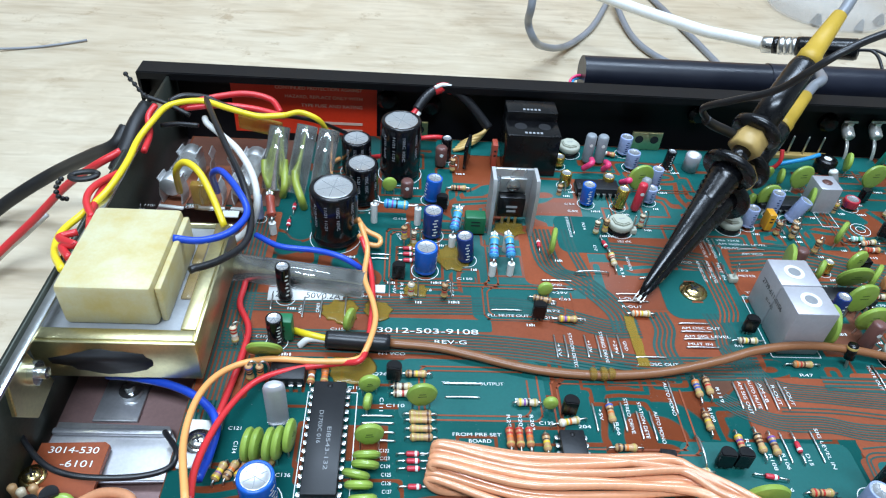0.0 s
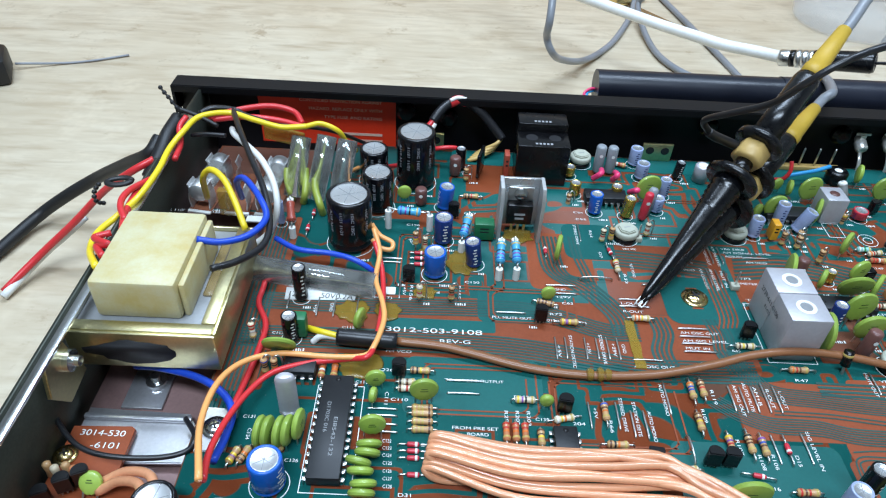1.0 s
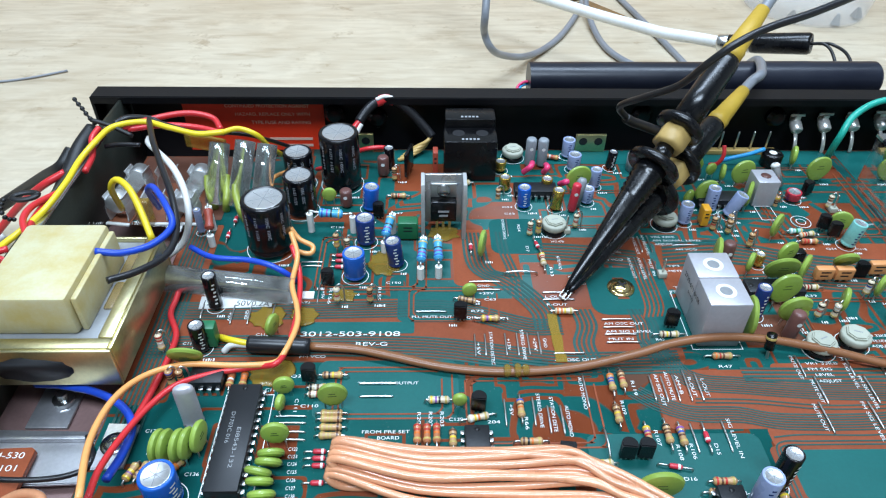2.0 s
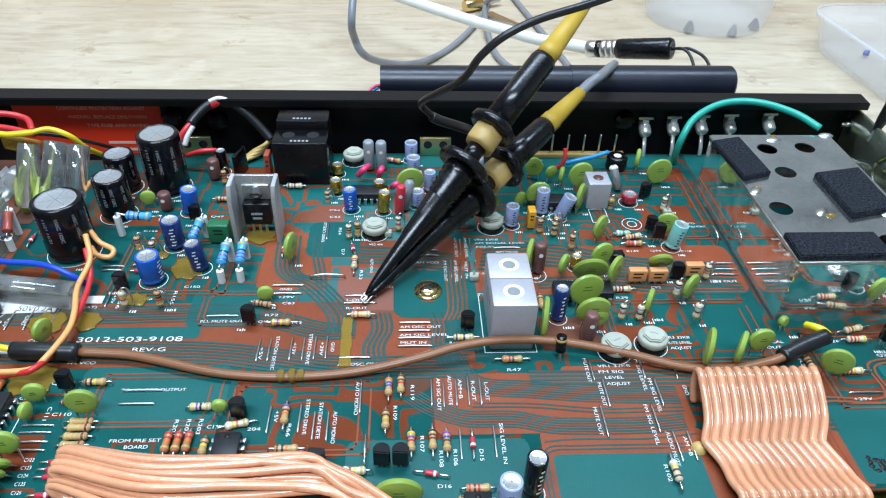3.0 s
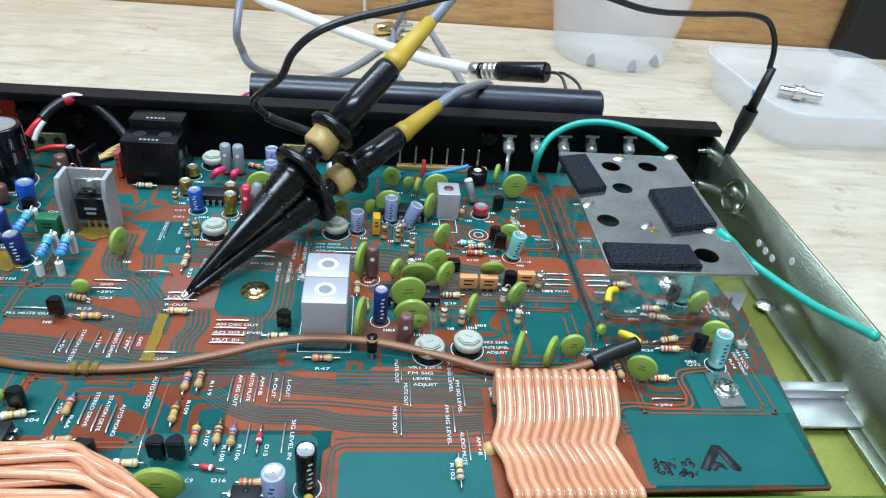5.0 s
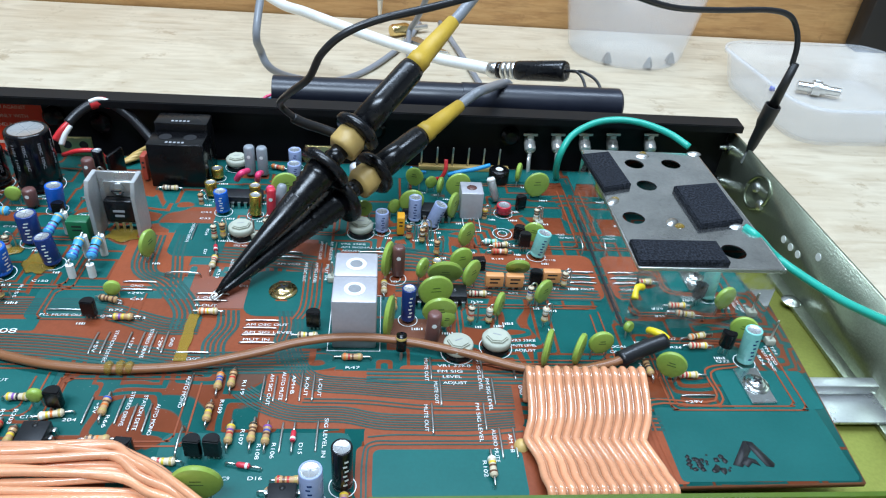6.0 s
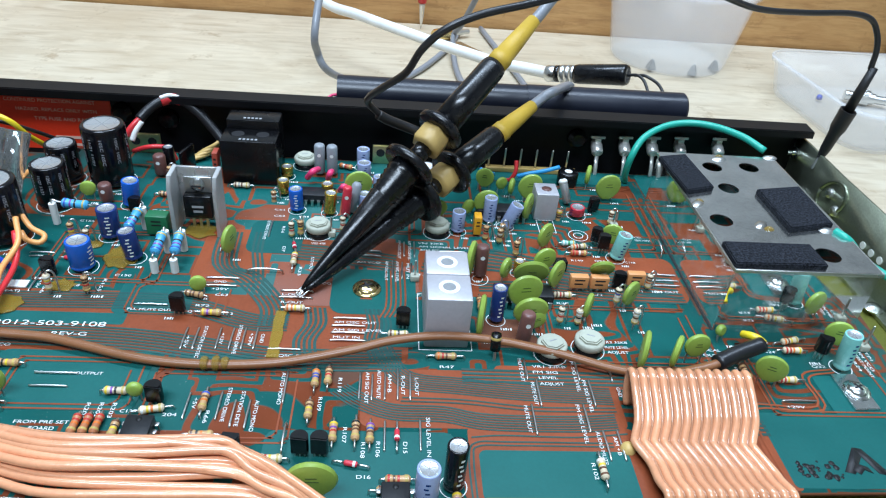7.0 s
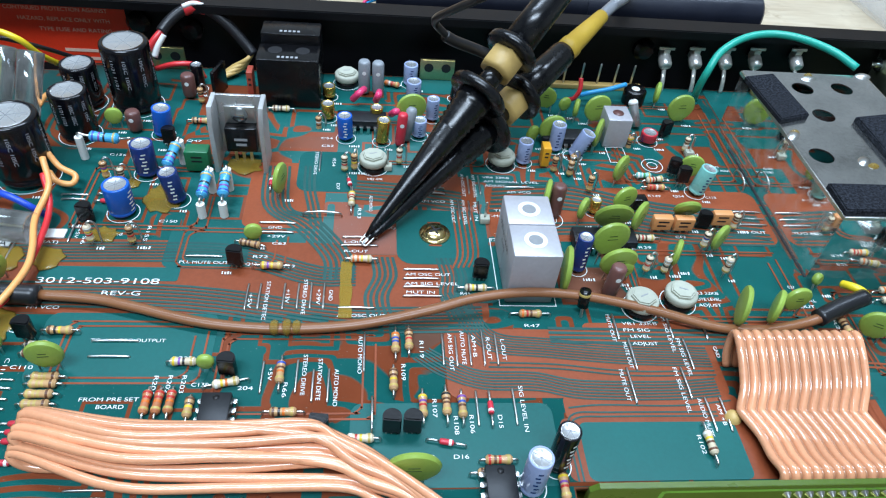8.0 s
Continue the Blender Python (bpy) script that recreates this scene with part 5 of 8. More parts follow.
fuse_clip(-0.1910, 0.0425, -8, "bright fuse holder with a glass fuse", True)
fuse_clip(-0.1765, 0.0425, 0, "empty bright fuse holder with white base", False)
fuse_clip(-0.1645, 0.0425, -4, "bright fuse holder with a glass fuse", True)
b = slab(fresh(), [(-0.0055, 0.0), (0.0120, -0.0060), (0.0128, -0.0036), (-0.0047, 0.0024)], 0.010, 0.016, 0.0004)
whole("fuse_bridge", b, "amber", "amber plastic strip bridging the fuse holders", "strip", at=pose(-0.1660, 0.0745, 0.004))
b = box(fresh(), -0.0030, 0.0030, -0.0018, 0.0018, 0.0002, 0.0120, 0.0008)
whole("fuse_cover", b, "amber", "amber plastic cover over a fuse clip", "cover", at=pose(-0.1800, 0.0385, 0))
b = fresh()
slab(b, [(-0.0126, 0.0030), (0.0126, 0.0018), (0.0125, -0.0022), (-0.0122, -0.0032)], 0.0002, 0.0005)
pl = whole("fuse_label", b, "paper", "white paper label printed with the fuse rating", "label", at=pose(-0.1360, -0.0064, 0))
piece("printed_text", text_mesh("125V", 0.0062, 0.0026, "black_ink"), pl, pose(-0.0110, -0.0016, 0.00056, 0, 0, -2))
piece("printed_text", text_mesh("50V0.2A", 0.0115, 0.0026, "black_ink"), pl, pose(0.0002, -0.0018, 0.00056, 0, 0, -2))
for x, y in ((-0.1690, 0.0350), (-0.1125, -0.0030)):
    b = box(fresh(), -0.0030, 0.0030, -0.0018, 0.0018, 0.0002, 0.0007)
    whole("blank_label", b, "paper", "small white blank paper label on the board", "label", at=pose(x, y, 0))
silk(-0.1965, 0.0380, 0, 0.0150, 0.0011, "(FOR 110/120V)")
silk(-0.1800, 0.0368, 0, 0.0150, 0.0011, "(FOR 220/240V)")

# ---- transformer ----
tf = thing("power_transformer", pose(-0.1815, -0.0210, 0), "power transformer with yellowed bobbin in a steel frame", "transformer")
X0, X1, Y0, Y1 = -0.0225, 0.0220, -0.0262, 0.0262
for dims in ((X0, X1, Y0, Y0 + 0.0012), (X0, X0 + 0.0012, Y0 + 0.0013, Y1 - 0.0013), (X1 - 0.0012, X1, Y0 + 0.0013, Y1 - 0.0013), (X0, X1, Y1 - 0.0012, Y1)):
    part("frame_wall", box(fresh(), *dims, 0.0060, 0.0205, 0.0004), "steel_yellow", tf, "yellow passivated steel frame wall")
for dims in ((X0 + 0.001, X1 - 0.001, Y0 + 0.001, Y0 + 0.0050), (X1 - 0.0052, X1 - 0.001, Y0 + 0.0052, Y1 - 0.001)):
    part("frame_lip", box(fresh(), *dims, 0.0198, 0.0210, 0.0004), "steel_yellow", tf, "folded bright lip of the frame")
part("core", box(fresh(), X0 + 0.0014, X1 - 0.0014, Y0 + 0.0014, Y1 - 0.0014, 0.0050, 0.0192, 0.0005), "grey_core", tf)
part("bobbin", box(fresh(), -0.0150, 0.0105, -0.0185, 0.0165, 0.0192, 0.0335, 0.0014), "bobbin", tf, "yellowed waxy bobbin wrap")
part("bobbin_cheek", box(fresh(), 0.0106, 0.0125, -0.0165, 0.0150, 0.0192, 0.0318, 0.0006), "bobbin", tf)
b = fresh()
rnd = random.Random(4)
o = []
for i in range(26):
    a = 2 * math.pi * i / 26
    o.append((0.0120 * math.cos(a) * (1 + 0.07 * rnd.uniform(-1, 1)) - (0.004 if abs(math.sin(a)) < 0.3 and math.cos(a) < 0 else 0), 0.0050 * math.sin(a) * (1 + 0.10 * rnd.uniform(-1, 1))))
slab(b, o, 0, 0.00006)
part("ink_blot", b, "black_ink", tf, "black marker blot", at=Matrix.Translation((-0.0020, Y0 - 0.00003, 0.0128)) @ pose(0, 0, 0, 90, 0, 0))
for x, y in ((0.0145, 0.0130), (0.0150, -0.0020)):
    part("varnish_run", box(fresh(), x - 0.0016, x + 0.0016, y - 0.006, y + 0.006, 0.0190, 0.0200, 0.0006), "amber", tf, "yellow varnish run")

# ---- tuner box with mirror-bright walls ----
tu = thing("tuner_box", pose(0, 0, 0), "mirror-bright tinplate tuner box with foam pads", "tuner box")
TX0, TX1, TY0, TY1, TH = 0.1168, 0.1655, -0.0158, 0.0655, 0.0262
for nm, dims in (("front_wall", (TX0, TX1, TY0, TY0 + 0.0005, 0.0, TH - 0.0006)), ("back_wall", (TX0, TX1, TY1 - 0.0005, TY1, 0.0, TH - 0.0006)),
                 ("side_wall", (TX0, TX0 + 0.0005, TY0 + 0.0006, TY1 - 0.0006, 0.0, TH - 0.0006)), ("side_wall", (TX1 - 0.0005, TX1, TY0 + 0.0006, TY1 - 0.0006, 0.0, TH - 0.0006))):
    part(nm, box(fresh(), *dims), "mirror", tu, "mirror-bright tinplate wall")
for dims in ((TX0 - 0.0007, TX1 + 0.0007, TY0 - 0.0008, TY0 - 0.0003), (TX0 - 0.0008, TX0 - 0.0003, TY0 - 0.0003, TY1), (TX1 + 0.0003, TX1 + 0.0008, TY0 - 0.0003, TY1)):
    part("lid_rim", box(fresh(), *dims, TH - 0.0012, TH + 0.0001, 0.0001), "tin", tu, "bright folded edge of the lid")
HOLES = [(0.1355, 0.0545, 0.0039), (0.1513, 0.0555, 0.0039), (0.1353, 0.0370, 0.0039), (0.1231, 0.0132, 0.0040), (0.1521, -0.0065, 0.0042)]
lid = fresh()
loops = [rounded(TX0 - 0.0003, TX1 + 0.0003, TY0 - 0.0003, TY1 + 0.0003, 0.0008, 3)]
for x, y, r in HOLES:
    loops.append([(x + r * math.cos(2 * math.pi * i / 26), y + r * math.sin(2 * math.pi * i / 26)) for i in range(26)])
edges = []
for lp in loops:
    vs = [lid.verts.new((x, y, TH + 0.0001)) for x, y in lp]
    edges += [lid.edges.new((vs[i], vs[(i + 1) % len(vs)])) for i in range(len(vs))]
bmesh.ops.triangle_fill(lid, use_beauty=True, use_dissolve=False, edges=edges, normal=(0, 0, 1))
got = bmesh.ops.extrude_face_region(lid, geom=list(lid.faces))
bmesh.ops.translate(lid, vec=(0, 0, -0.0006), verts=[v for v in got["geom"] if isinstance(v, bmesh.types.BMVert)])
bmesh.ops.recalc_face_normals(lid, faces=list(lid.faces))
part("lid", lid, "lid_tin", tu, "brushed tinplate lid with punched holes")
for x, y in ((0.1184, 0.0240), (0.1366, 0.0110), (0.1600, 0.0092), (0.1410, 0.0617), (0.1648, 0.0655)):
    rnd = random.Random(int(x * 1e4))
    b = fresh()
    lathe(b, [(0.0024, 0), (0.0020, 0.0004), (0.0011, 0.0008), (0, 0.0009)], 18, pose(x, y, TH + 0.0001, 0, 0, rnd.uniform(0, 90)) @ Matrix.Diagonal((1.3, 0.8, 1, 1)))
    part("solder_joint", b, "solder", tu, "lumpy solder joint")
for x, y, r in ((0.1196, 0.0258, 0.0013), (0.1420, 0.0640, 0.0012), (0.1385, 0.0085, 0.0014)):
    part("flux_spot", lathe(fresh(), [(r, 0), (r * 0.8, 0.0005), (r * 0.4, 0.0009), (0, 0.0010)], 14, pose(x, y, TH + 0.0001) @ Matrix.Diagonal((1.3, 0.9, 1, 1))), "amber", tu, "amber flux left by soldering")
for pts in ([(0.1142, 0.0580), (0.1262, 0.0612), (0.1280, 0.0345), (0.1162, 0.0305)], [(0.1448, 0.0340), (0.1632, 0.0378), (0.1626, 0.0110), (0.1450, 0.0066)], [(0.1166, -0.0032), (0.1468, -0.0030), (0.1470, -0.0150), (0.1160, -0.0158)]):
    ob = whole("foam_pad", slab(fresh(), pts[::-1], TH + 0.0002, TH + 0.0022, 0.0004), "foam", "charcoal foam pad stuck on the tuner lid", "foam pad", "foam pads")

# ---- rear panel contacts and pins ----
for i, x in enumerate((0.1022, 0.1153, 0.1285, 0.1417, 0.1600)):
    t = thing("jack_contact", pose(x, 0.1048, 0.0118 + 0.0006 * i), "bright bent jack contact on the rear panel", "contact", "rear jack contacts")
    part("barrel", lathe(fresh(), [(0.0016, 0), (0.0024, 0), (0.0024, 0.0030), (0.0027, 0.0034), (0.0027, 0.0072), (0.0022, 0.0080), (0.0013, 0.0082), (0, 0.0076)], 14, pose(0, 0, 0.0006, 118, 0, 0)), "contact", t)
    part("collar", lathe(fresh(), [(0, 0), (0.0027, 0), (0.0027, 0.0010), (0.0012, 0.0011)], 16, pose(0, 0, 0, 90, 0, 0)), "black_plastic", t)
    part("arm", box(box(fresh(), -0.0034, 0.0034, -0.0034, -0.0026, 0.0026, 0.0038, 0.0002), -0.0014, 0.0014, -0.0040, -0.0004, 0.0010, 0.0030, 0.0002), "contact", t)
    part("leg", sweep(fresh(), [(0, -0.005, -0.001), (0.0004, -0.0055, -0.0045), (-0.0004, -0.0085, -0.0060), (-0.0006, -0.0105, -0.0090), (-0.0006, -0.0115, -0.0128)], 0.0010, 6, 4, 0.45), "contact", t)
b = box(fresh(), 0.0500, 0.0920, 0.0912, 0.0945, 0.0001, 0.0022, 0.0003)
whole("pin_strip", b, "ivory", "yellowed pin strip at the rear board edge", "pin strip")
for i in range(6):
    t = lathe(fresh(), [(0.00045, 0.0), (0.00045, 0.0088), (0.0002, 0.0094), (0, 0.0094)], 8)
    whole("terminal_pin", t, "tin", "slim tinned terminal pin at the rear edge", "pin", "terminal pins", at=pose(0.0512 + 0.0072 * i, 0.0930, 0.0020))
for x in (-0.1010, 0.0055):
    t = thing("rear_bracket", pose(x, 0.0945, 0.0), "olive steel bracket with round holes by the rear panel", "bracket", "rear brackets")
    part("plate", slab(fresh(), [(-0.0070, 0), (0.0070, 0), (0.0070, 0.0092), (-0.0070, 0.0092)], 0, 0.0010, 0.0003), "steel_yellow", t, at=pose(0, 0, 0, 90, 0, 0))
    # black discs on the solid plate paint the dark of its holes
    for s in (-1, 1):
        part("hole", lathe(fresh(), [(0, 0.0001), (0.0019, 0.0001), (0.0019, 0)], 16, pose(s * 0.0035, -0.00105, 0.0056, 90, 0, 0)), "black_ink", t)
for x, z in ((-0.112, 0.014), (-0.0925, 0.012), (0.0300, 0.014), (0.0930, 0.013)):
    b = lathe(fresh(), [(0, 0.0045), (0.0030, 0.0042), (0.0046, 0.0025), (0.0046, 0)], 20, pose(x, YR, z, 90, 0, 0))
    whole("panel_plug", b, "black_plastic", "round black plastic plug on the rear panel", "plug", "panel plugs")
# ferrite rod antenna behind the rim
an = thing("rod_antenna", pose(0.066, 0.1330, 0.0178, 0, 0, 0.6), "long black tubular rod antenna behind the rear panel", "antenna")
part("tube", lathe(fresh(), [(0.0074, 0), (0.0082, 0), (0.0082, 0.092), (0.0074, 0.092)], 28, pose(-0.086, 0, 0, 0, 90, 0)), "tube_navy", an)
part("tube", lathe(fresh(), [(0, 0), (0.0086, 0), (0.0086, 0.080), (0.0078, 0.081), (0, 0.081)], 28, pose(0.0058, 0, 0, 0, 90, 0)), "tube_navy", an)
for x in (-0.050, 0.055):
    part("bracket", box(fresh(), x - 0.004, x + 0.004, -0.0266, 0.004, -0.0105, -0.0082, 0.0004), "black_paint", an)
wire("antenna_wire", "wire_pink", 0.0007, [(-0.018, 0.1330, 0.0160), (-0.0225, 0.1320, 0.0160), (-0.0255, 0.1290, 0.0140), (-0.0240, 0.1200, 0.0120), (-0.0220, 0.1064, 0.0100)], "thin pink wire leaving the rod antenna")
wire("antenna_wire", "wire_cyan", 0.0006, [(-0.018, 0.1335, 0.0150), (-0.0215, 0.1325, 0.0145), (-0.0240, 0.1290, 0.0140), (-0.0225, 0.1200, 0.0100), (-0.0210, 0.1064, 0.0080)], "thin blue wire leaving the rod antenna")


# ---- hook probes ----
def probe(tip, nut, label, k=1.0):
    tip, nut = Vector(tip), Vector(nut)
    d = nut - tip
    L = d.length
    m = Matrix.Translation(tip) @ d.to_track_quat("Z", "Y").to_matrix().to_4x4()
    t = thing("hook_probe", m, label, "probe", "oscilloscope probes")
    part("nose", lathe(fresh(), [(0.0006, 0.0), (0.0014, 0.004), (0.0020, 0.010), (0.0028, L * 0.30), (0.0046, L * 0.60), *((0.0046 + 0.0011 * k / 10 + (0.0004 if k % 2 else -0.0002), L * (0.61 + 0.016 * k)) for k in range(10)), (0.0059, L * 0.77), (0.0060, L * 0.82), (0, L * 0.82)], 26), "gloss_black", t)
    part("flange", lathe(fresh(), [(0, L * 0.82), (0.0094, L * 0.80), (0.0100, L * 0.815), (0.0100, L * 0.835), (0.0090, L * 0.85), (0.0038, L * 0.86), (0, L * 0.86)], 30), "gloss_black", t)
    part("neck", lathe(fresh(), [(0.0034, L * 0.85), (0.0034, L * 0.97), (0, L * 0.97)], 20), "gloss_black", t)
    part("nut", lathe(fresh(), [(0, L * 0.95), (0.0056, L * 0.95), (0.0062, L * 0.965), (0.0062, L * 1.045), (0.0056, L * 1.06), (0, L * 1.06)], 6), "ivory", t, "ivory hexagonal ground collar")
    part("flange", lathe(fresh(), [(0, L * 1.06), (0.0082, L * 1.06), (0.0092, L * 1.075), (0.0090, L * 1.10), (0.0060, L * 1.13), (0, L * 1.13)], 30), "gloss_black", t)
    E1 = L + 0.040 * k
    part("barrel", lathe(fresh(), [(0, L * 1.12), (0.0054, L * 1.12), (0.0052, L * 1.3), (0.0050, E1 - 0.002), (0.0046, E1), (0, E1)], 26), "gloss_black", t)
    part("strain_relief", lathe(fresh(), [(0, E1), (0.0042, E1), (0.0043, E1 + 0.0050), (0.0039, E1 + 0.0052), (0.0036, E1 + 0.012), (0.0027, E1 + 0.026), (0, E1 + 0.026)], 22), "yellow_rubber", t, "mustard rubber strain relief")
    for s in (-1, 1):
        part("hook", sweep(fresh(), [(s * 0.0005, 0, 0.003), (s * 0.0009, 0, -0.001), (s * 0.0006, 0, -0.0024), (0, 0, -0.0020)], 0.0003, 6, 4), "tin", t)
    return m @ Vector((0, 0, E1 + 0.025)), d.normalized()


e1, d1 = probe((-0.0213, -0.0042, 0.0028), (0.0203, 0.0392, 0.0385), "black hook probe with mustard strain relief gripping a link")
e2, d2 = probe((-0.0205, -0.0052, 0.0026), (0.0262, 0.0452, 0.0195), "black hook probe with mustard strain relief behind the other", 0.86)
wire("probe_cable", "wire_grey", 0.0022, [tuple(e1 - d1 * 0.006), tuple(e1 + d1 * 0.012), (0.095, 0.125, 0.105), (0.10, 0.19, 0.115), (0.075, 0.28, 0.06), (0.058, 0.33, 0.0), (0.052, 0.345, -0.018), (0.052, 0.30, -0.0265), (0.0585, 0.262, -0.0272), (0.080, 0.236, -0.0275), (0.12, 0.222, -0.0275)], "grey probe cable curving down to the bench", "cable")
wire("probe_cable", "wire_grey", 0.0022, [tuple(e2 - d2 * 0.006), tuple(e2 + d2 * 0.008), tuple(e2 + d2 * 0.016 + Vector((0.002, 0.002, -0.001))), (0.098, 0.150, 0.020), (0.102, 0.185, -0.010), (0.106, 0.225, -0.0270), (0.096, 0.300, -0.0275), (0.080, 0.405, -0.0275)], "grey probe cable running back over the bench", "cable")
wire("probe_cable", "wire_grey", 0.0022, [(0.0620, 0.4000, -0.0275), (0.0498, 0.3512, -0.0275), (0.0288, 0.3007, -0.0275), (0.0116, 0.2731, -0.0275), (-0.0052, 0.2477, -0.0220), (-0.0219, 0.2220, -0.0100), (-0.0318, 0.2014, 0.0030), (-0.0367, 0.2007, 0.0130), (-0.0372, 0.1960, 0.0280), (-0.0330, 0.2300, 0.0600), (-0.0250, 0.2850, 0.0980), (-0.0100, 0.3600, 0.1350), (0.0000, 0.4270, 0.1422), (0.0050, 0.4650, 0.1300)], "grey cable looping up from the bench", "cable")
wire("ground_lead", "black_matte", 0.0018, [(0.0165, 0.0440, 0.0395), (0.0110, 0.0430, 0.0420), (0.0050, 0.0400, 0.0455), (0.0015, 0.0385, 0.0480)], "grey sleeved end of the probe ground lead", "sleeve")
wire("ground_lead", "wire_black", 0.0012, [(0.0020, 0.0388, 0.0478), (-0.0022, 0.0360, 0.0540), (0.0025, 0.0272, 0.0620), (0.0099, 0.0181, 0.0710), (0.0144, 0.0125, 0.0807), (0.0209, 0.0120, 0.0871), (0.0307, 0.0148, 0.0910), (0.0454, 0.0199, 0.0937), (0.078, 0.036, 0.0980), (0.110, 0.055, 0.0940), (0.140, 0.070, 0.0850), (0.165, 0.080, 0.0822), (0.187, 0.085, 0.0820), (0.1975, 0.0862, 0.0800), (0.2025, 0.0858, 0.0745), (0.2045, 0.0846, 0.0680), (0.2050, 0.0841, 0.0605)], "black ground lead arching over to the clip", "wire")
t = thing("alligator_clip", look((0.2002, 0.0857, 0.0146), (0.2040, 0.0842, 0.0458)) @ pose(0, 0, 0, 0, 180, 0), "black sleeved alligator clip gripping the side panel", "clip")
part("boot", lathe(fresh(), [(0.0018, 0.0030), (0.0030, 0.0080), (0.0036, 0.0160), (0.0046, 0.0190), (0.0048, 0.0275), (0.0040, 0.0275), (0.0030, 0.0255), (0, 0.0255)], 20, Matrix.Diagonal((1.0, 0.72, 1, 1))), "black_matte", t)
part("cuff", lathe(fresh(), [(0, 0.0270), (0.0022, 0.0270), (0.0017, 0.0470), (0, 0.0470)], 14), "black_matte", t)
for s in (-1, 1):
    part("jaw", box(fresh(), -0.0014, 0.0014, s * 0.0008 - 0.0004, s * 0.0008 + 0.0004, -0.0020, 0.0070, 0.0002), "grey_core", t)

# white coax with its plug and balun
pg = thing("coax_plug", look((0.0930, 0.1860, 0.0140), (0.1310, 0.1570, 0.0262)) @ pose(0, 0, 0, 0, 180, 0), "silver coax plug with a black balun body", "plug")
part("ferrule", lathe(fresh(), [(0, 0), (0.0044, 0), (0.0046, 0.0006), (0.0046, 0.0050), (0.0042, 0.0055), (0.0042, 0.0060)], 22), "tin", pg)
part("ring", lathe(fresh(), [(0.0042, 0.0055), (0.0046, 0.0056), (0.0046, 0.0080), (0.0042, 0.0082)], 22), "gloss_black", pg)
for i in range(3):
    part("ring", lathe(fresh(), [(0.0040, 0.0082 + 0.0032 * i), (0.0049, 0.0088 + 0.0032 * i), (0.0049, 0.0108 + 0.0032 * i), (0.0040, 0.0114 + 0.0032 * i)], 22), "tin", pg)
part("balun", lathe(fresh(), [(0, 0.0170), (0.0050, 0.0175), (0.0053, 0.0195), (0.0056, 0.0455), (0.0050, 0.0470), (0.0036, 0.0472), (0, 0.0462)], 26), "gloss_black", pg)
wire("coax_cable", "wire_white", 0.0033, [(0.0945, 0.1850, 0.0145), (0.0829, 0.1960, 0.0127), (0.0675, 0.2060, 0.0115), (0.0514, 0.2170, 0.0121), (0.0346, 0.2270, 0.0133), (0.0174, 0.2370, 0.0152), (-0.0004, 0.2500, 0.0164), (-0.0191, 0.2660, 0.0172), (-0.0370, 0.2840, 0.0167), (-0.0580, 0.3080, 0.0230), (-0.0800, 0.3380, 0.0480), (-0.0980, 0.3780, 0.1000), (-0.1050, 0.4080, 0.1370), (-0.1080, 0.4270, 0.1433), (-0.1100, 0.4600, 0.1330)], "white coax cable arching over the bench to the back board", "cable")
for dx in (0.0, 0.004):
    wire("balun_lead", "wire_black", 0.0008, [(0.1290 + dx, 0.1585, 0.0255), (0.1340 + dx, 0.1535, 0.0270), (0.1375 + dx * 2, 0.1470, 0.0220), (0.1395 + dx * 2, 0.1300, 0.0060), (0.1400 + dx * 2, 0.1070, 0.0010)], "thin black lead from the balun to the panel")

# ---- flat cables ----
fl = thing("flat_cable", pose(0, 0, 0), "salmon coloured flat cable folded over the board", "flat cable", "flat cables")
N = 13
for i in range(2 * N - 1):
    k = i / (2 * N - 2)
    x = 0.0782 + 0.0338 * k
    xl = 0.0752 + 0.0330 * k
    s = 0.0028 * k
    path = [(x - 0.0006, -0.0500, 0.0005), (x - 0.0010, -0.0480, 0.0045), (x - 0.0010, -0.0468, 0.0090), (x - 0.0012, -0.0480, 0.0118), (x - 0.0014, -0.0522, 0.0110), (x - 0.0014, -0.0600, 0.0060), (xl, -0.0648 - s * 0.4, 0.0032), (xl - 0.0002, -0.0668 - s * 0.4, 0.0030),
            (xl + 0.0020, -0.0730 - s, 0.0030), (xl + 0.0022, -0.0790, 0.0036), (xl + 0.0028, -0.0832, 0.0046), (xl + 0.0030, -0.0850, 0.0028), (xl + 0.0030, -0.0853, -0.0020)]
    if i % 2:
        part("web", sweep(fresh(), path, 0.00040, 6, 4), "ribbon_web", fl, "thin clear web between two conductors")
    else:
        part("conductor", sweep(fresh(), path, 0.00110, 10, 5), "wire_salmon", fl)
part("glue_blob", lathe(fresh(), [(0.0022, 0), (0.0019, 0.0010), (0.0010, 0.0019), (0, 0.0021)], 14, pose(0.0737, -0.0662, 0.0001)), "ivory", fl, "yellowed glue blob")
fl = thing("flat_cable", pose(0, 0, 0), "bundle of salmon coloured wires folded back on itself", "flat cable", "flat cables")
REAR = [(-0.0920, -0.0690), (-0.0720, -0.0730), (-0.0510, -0.0730), (-0.0340, -0.0720), (-0.0275, -0.0755), (-0.0165, -0.0822), (0.0040, -0.1000)]
FRONT = [(-0.0940, -0.0780), (-0.0720, -0.0850), (-0.0480, -0.0860), (-0.0250, -0.0870), (-0.0170, -0.0900), (-0.0090, -0.0930), (-0.0030, -0.1000)]
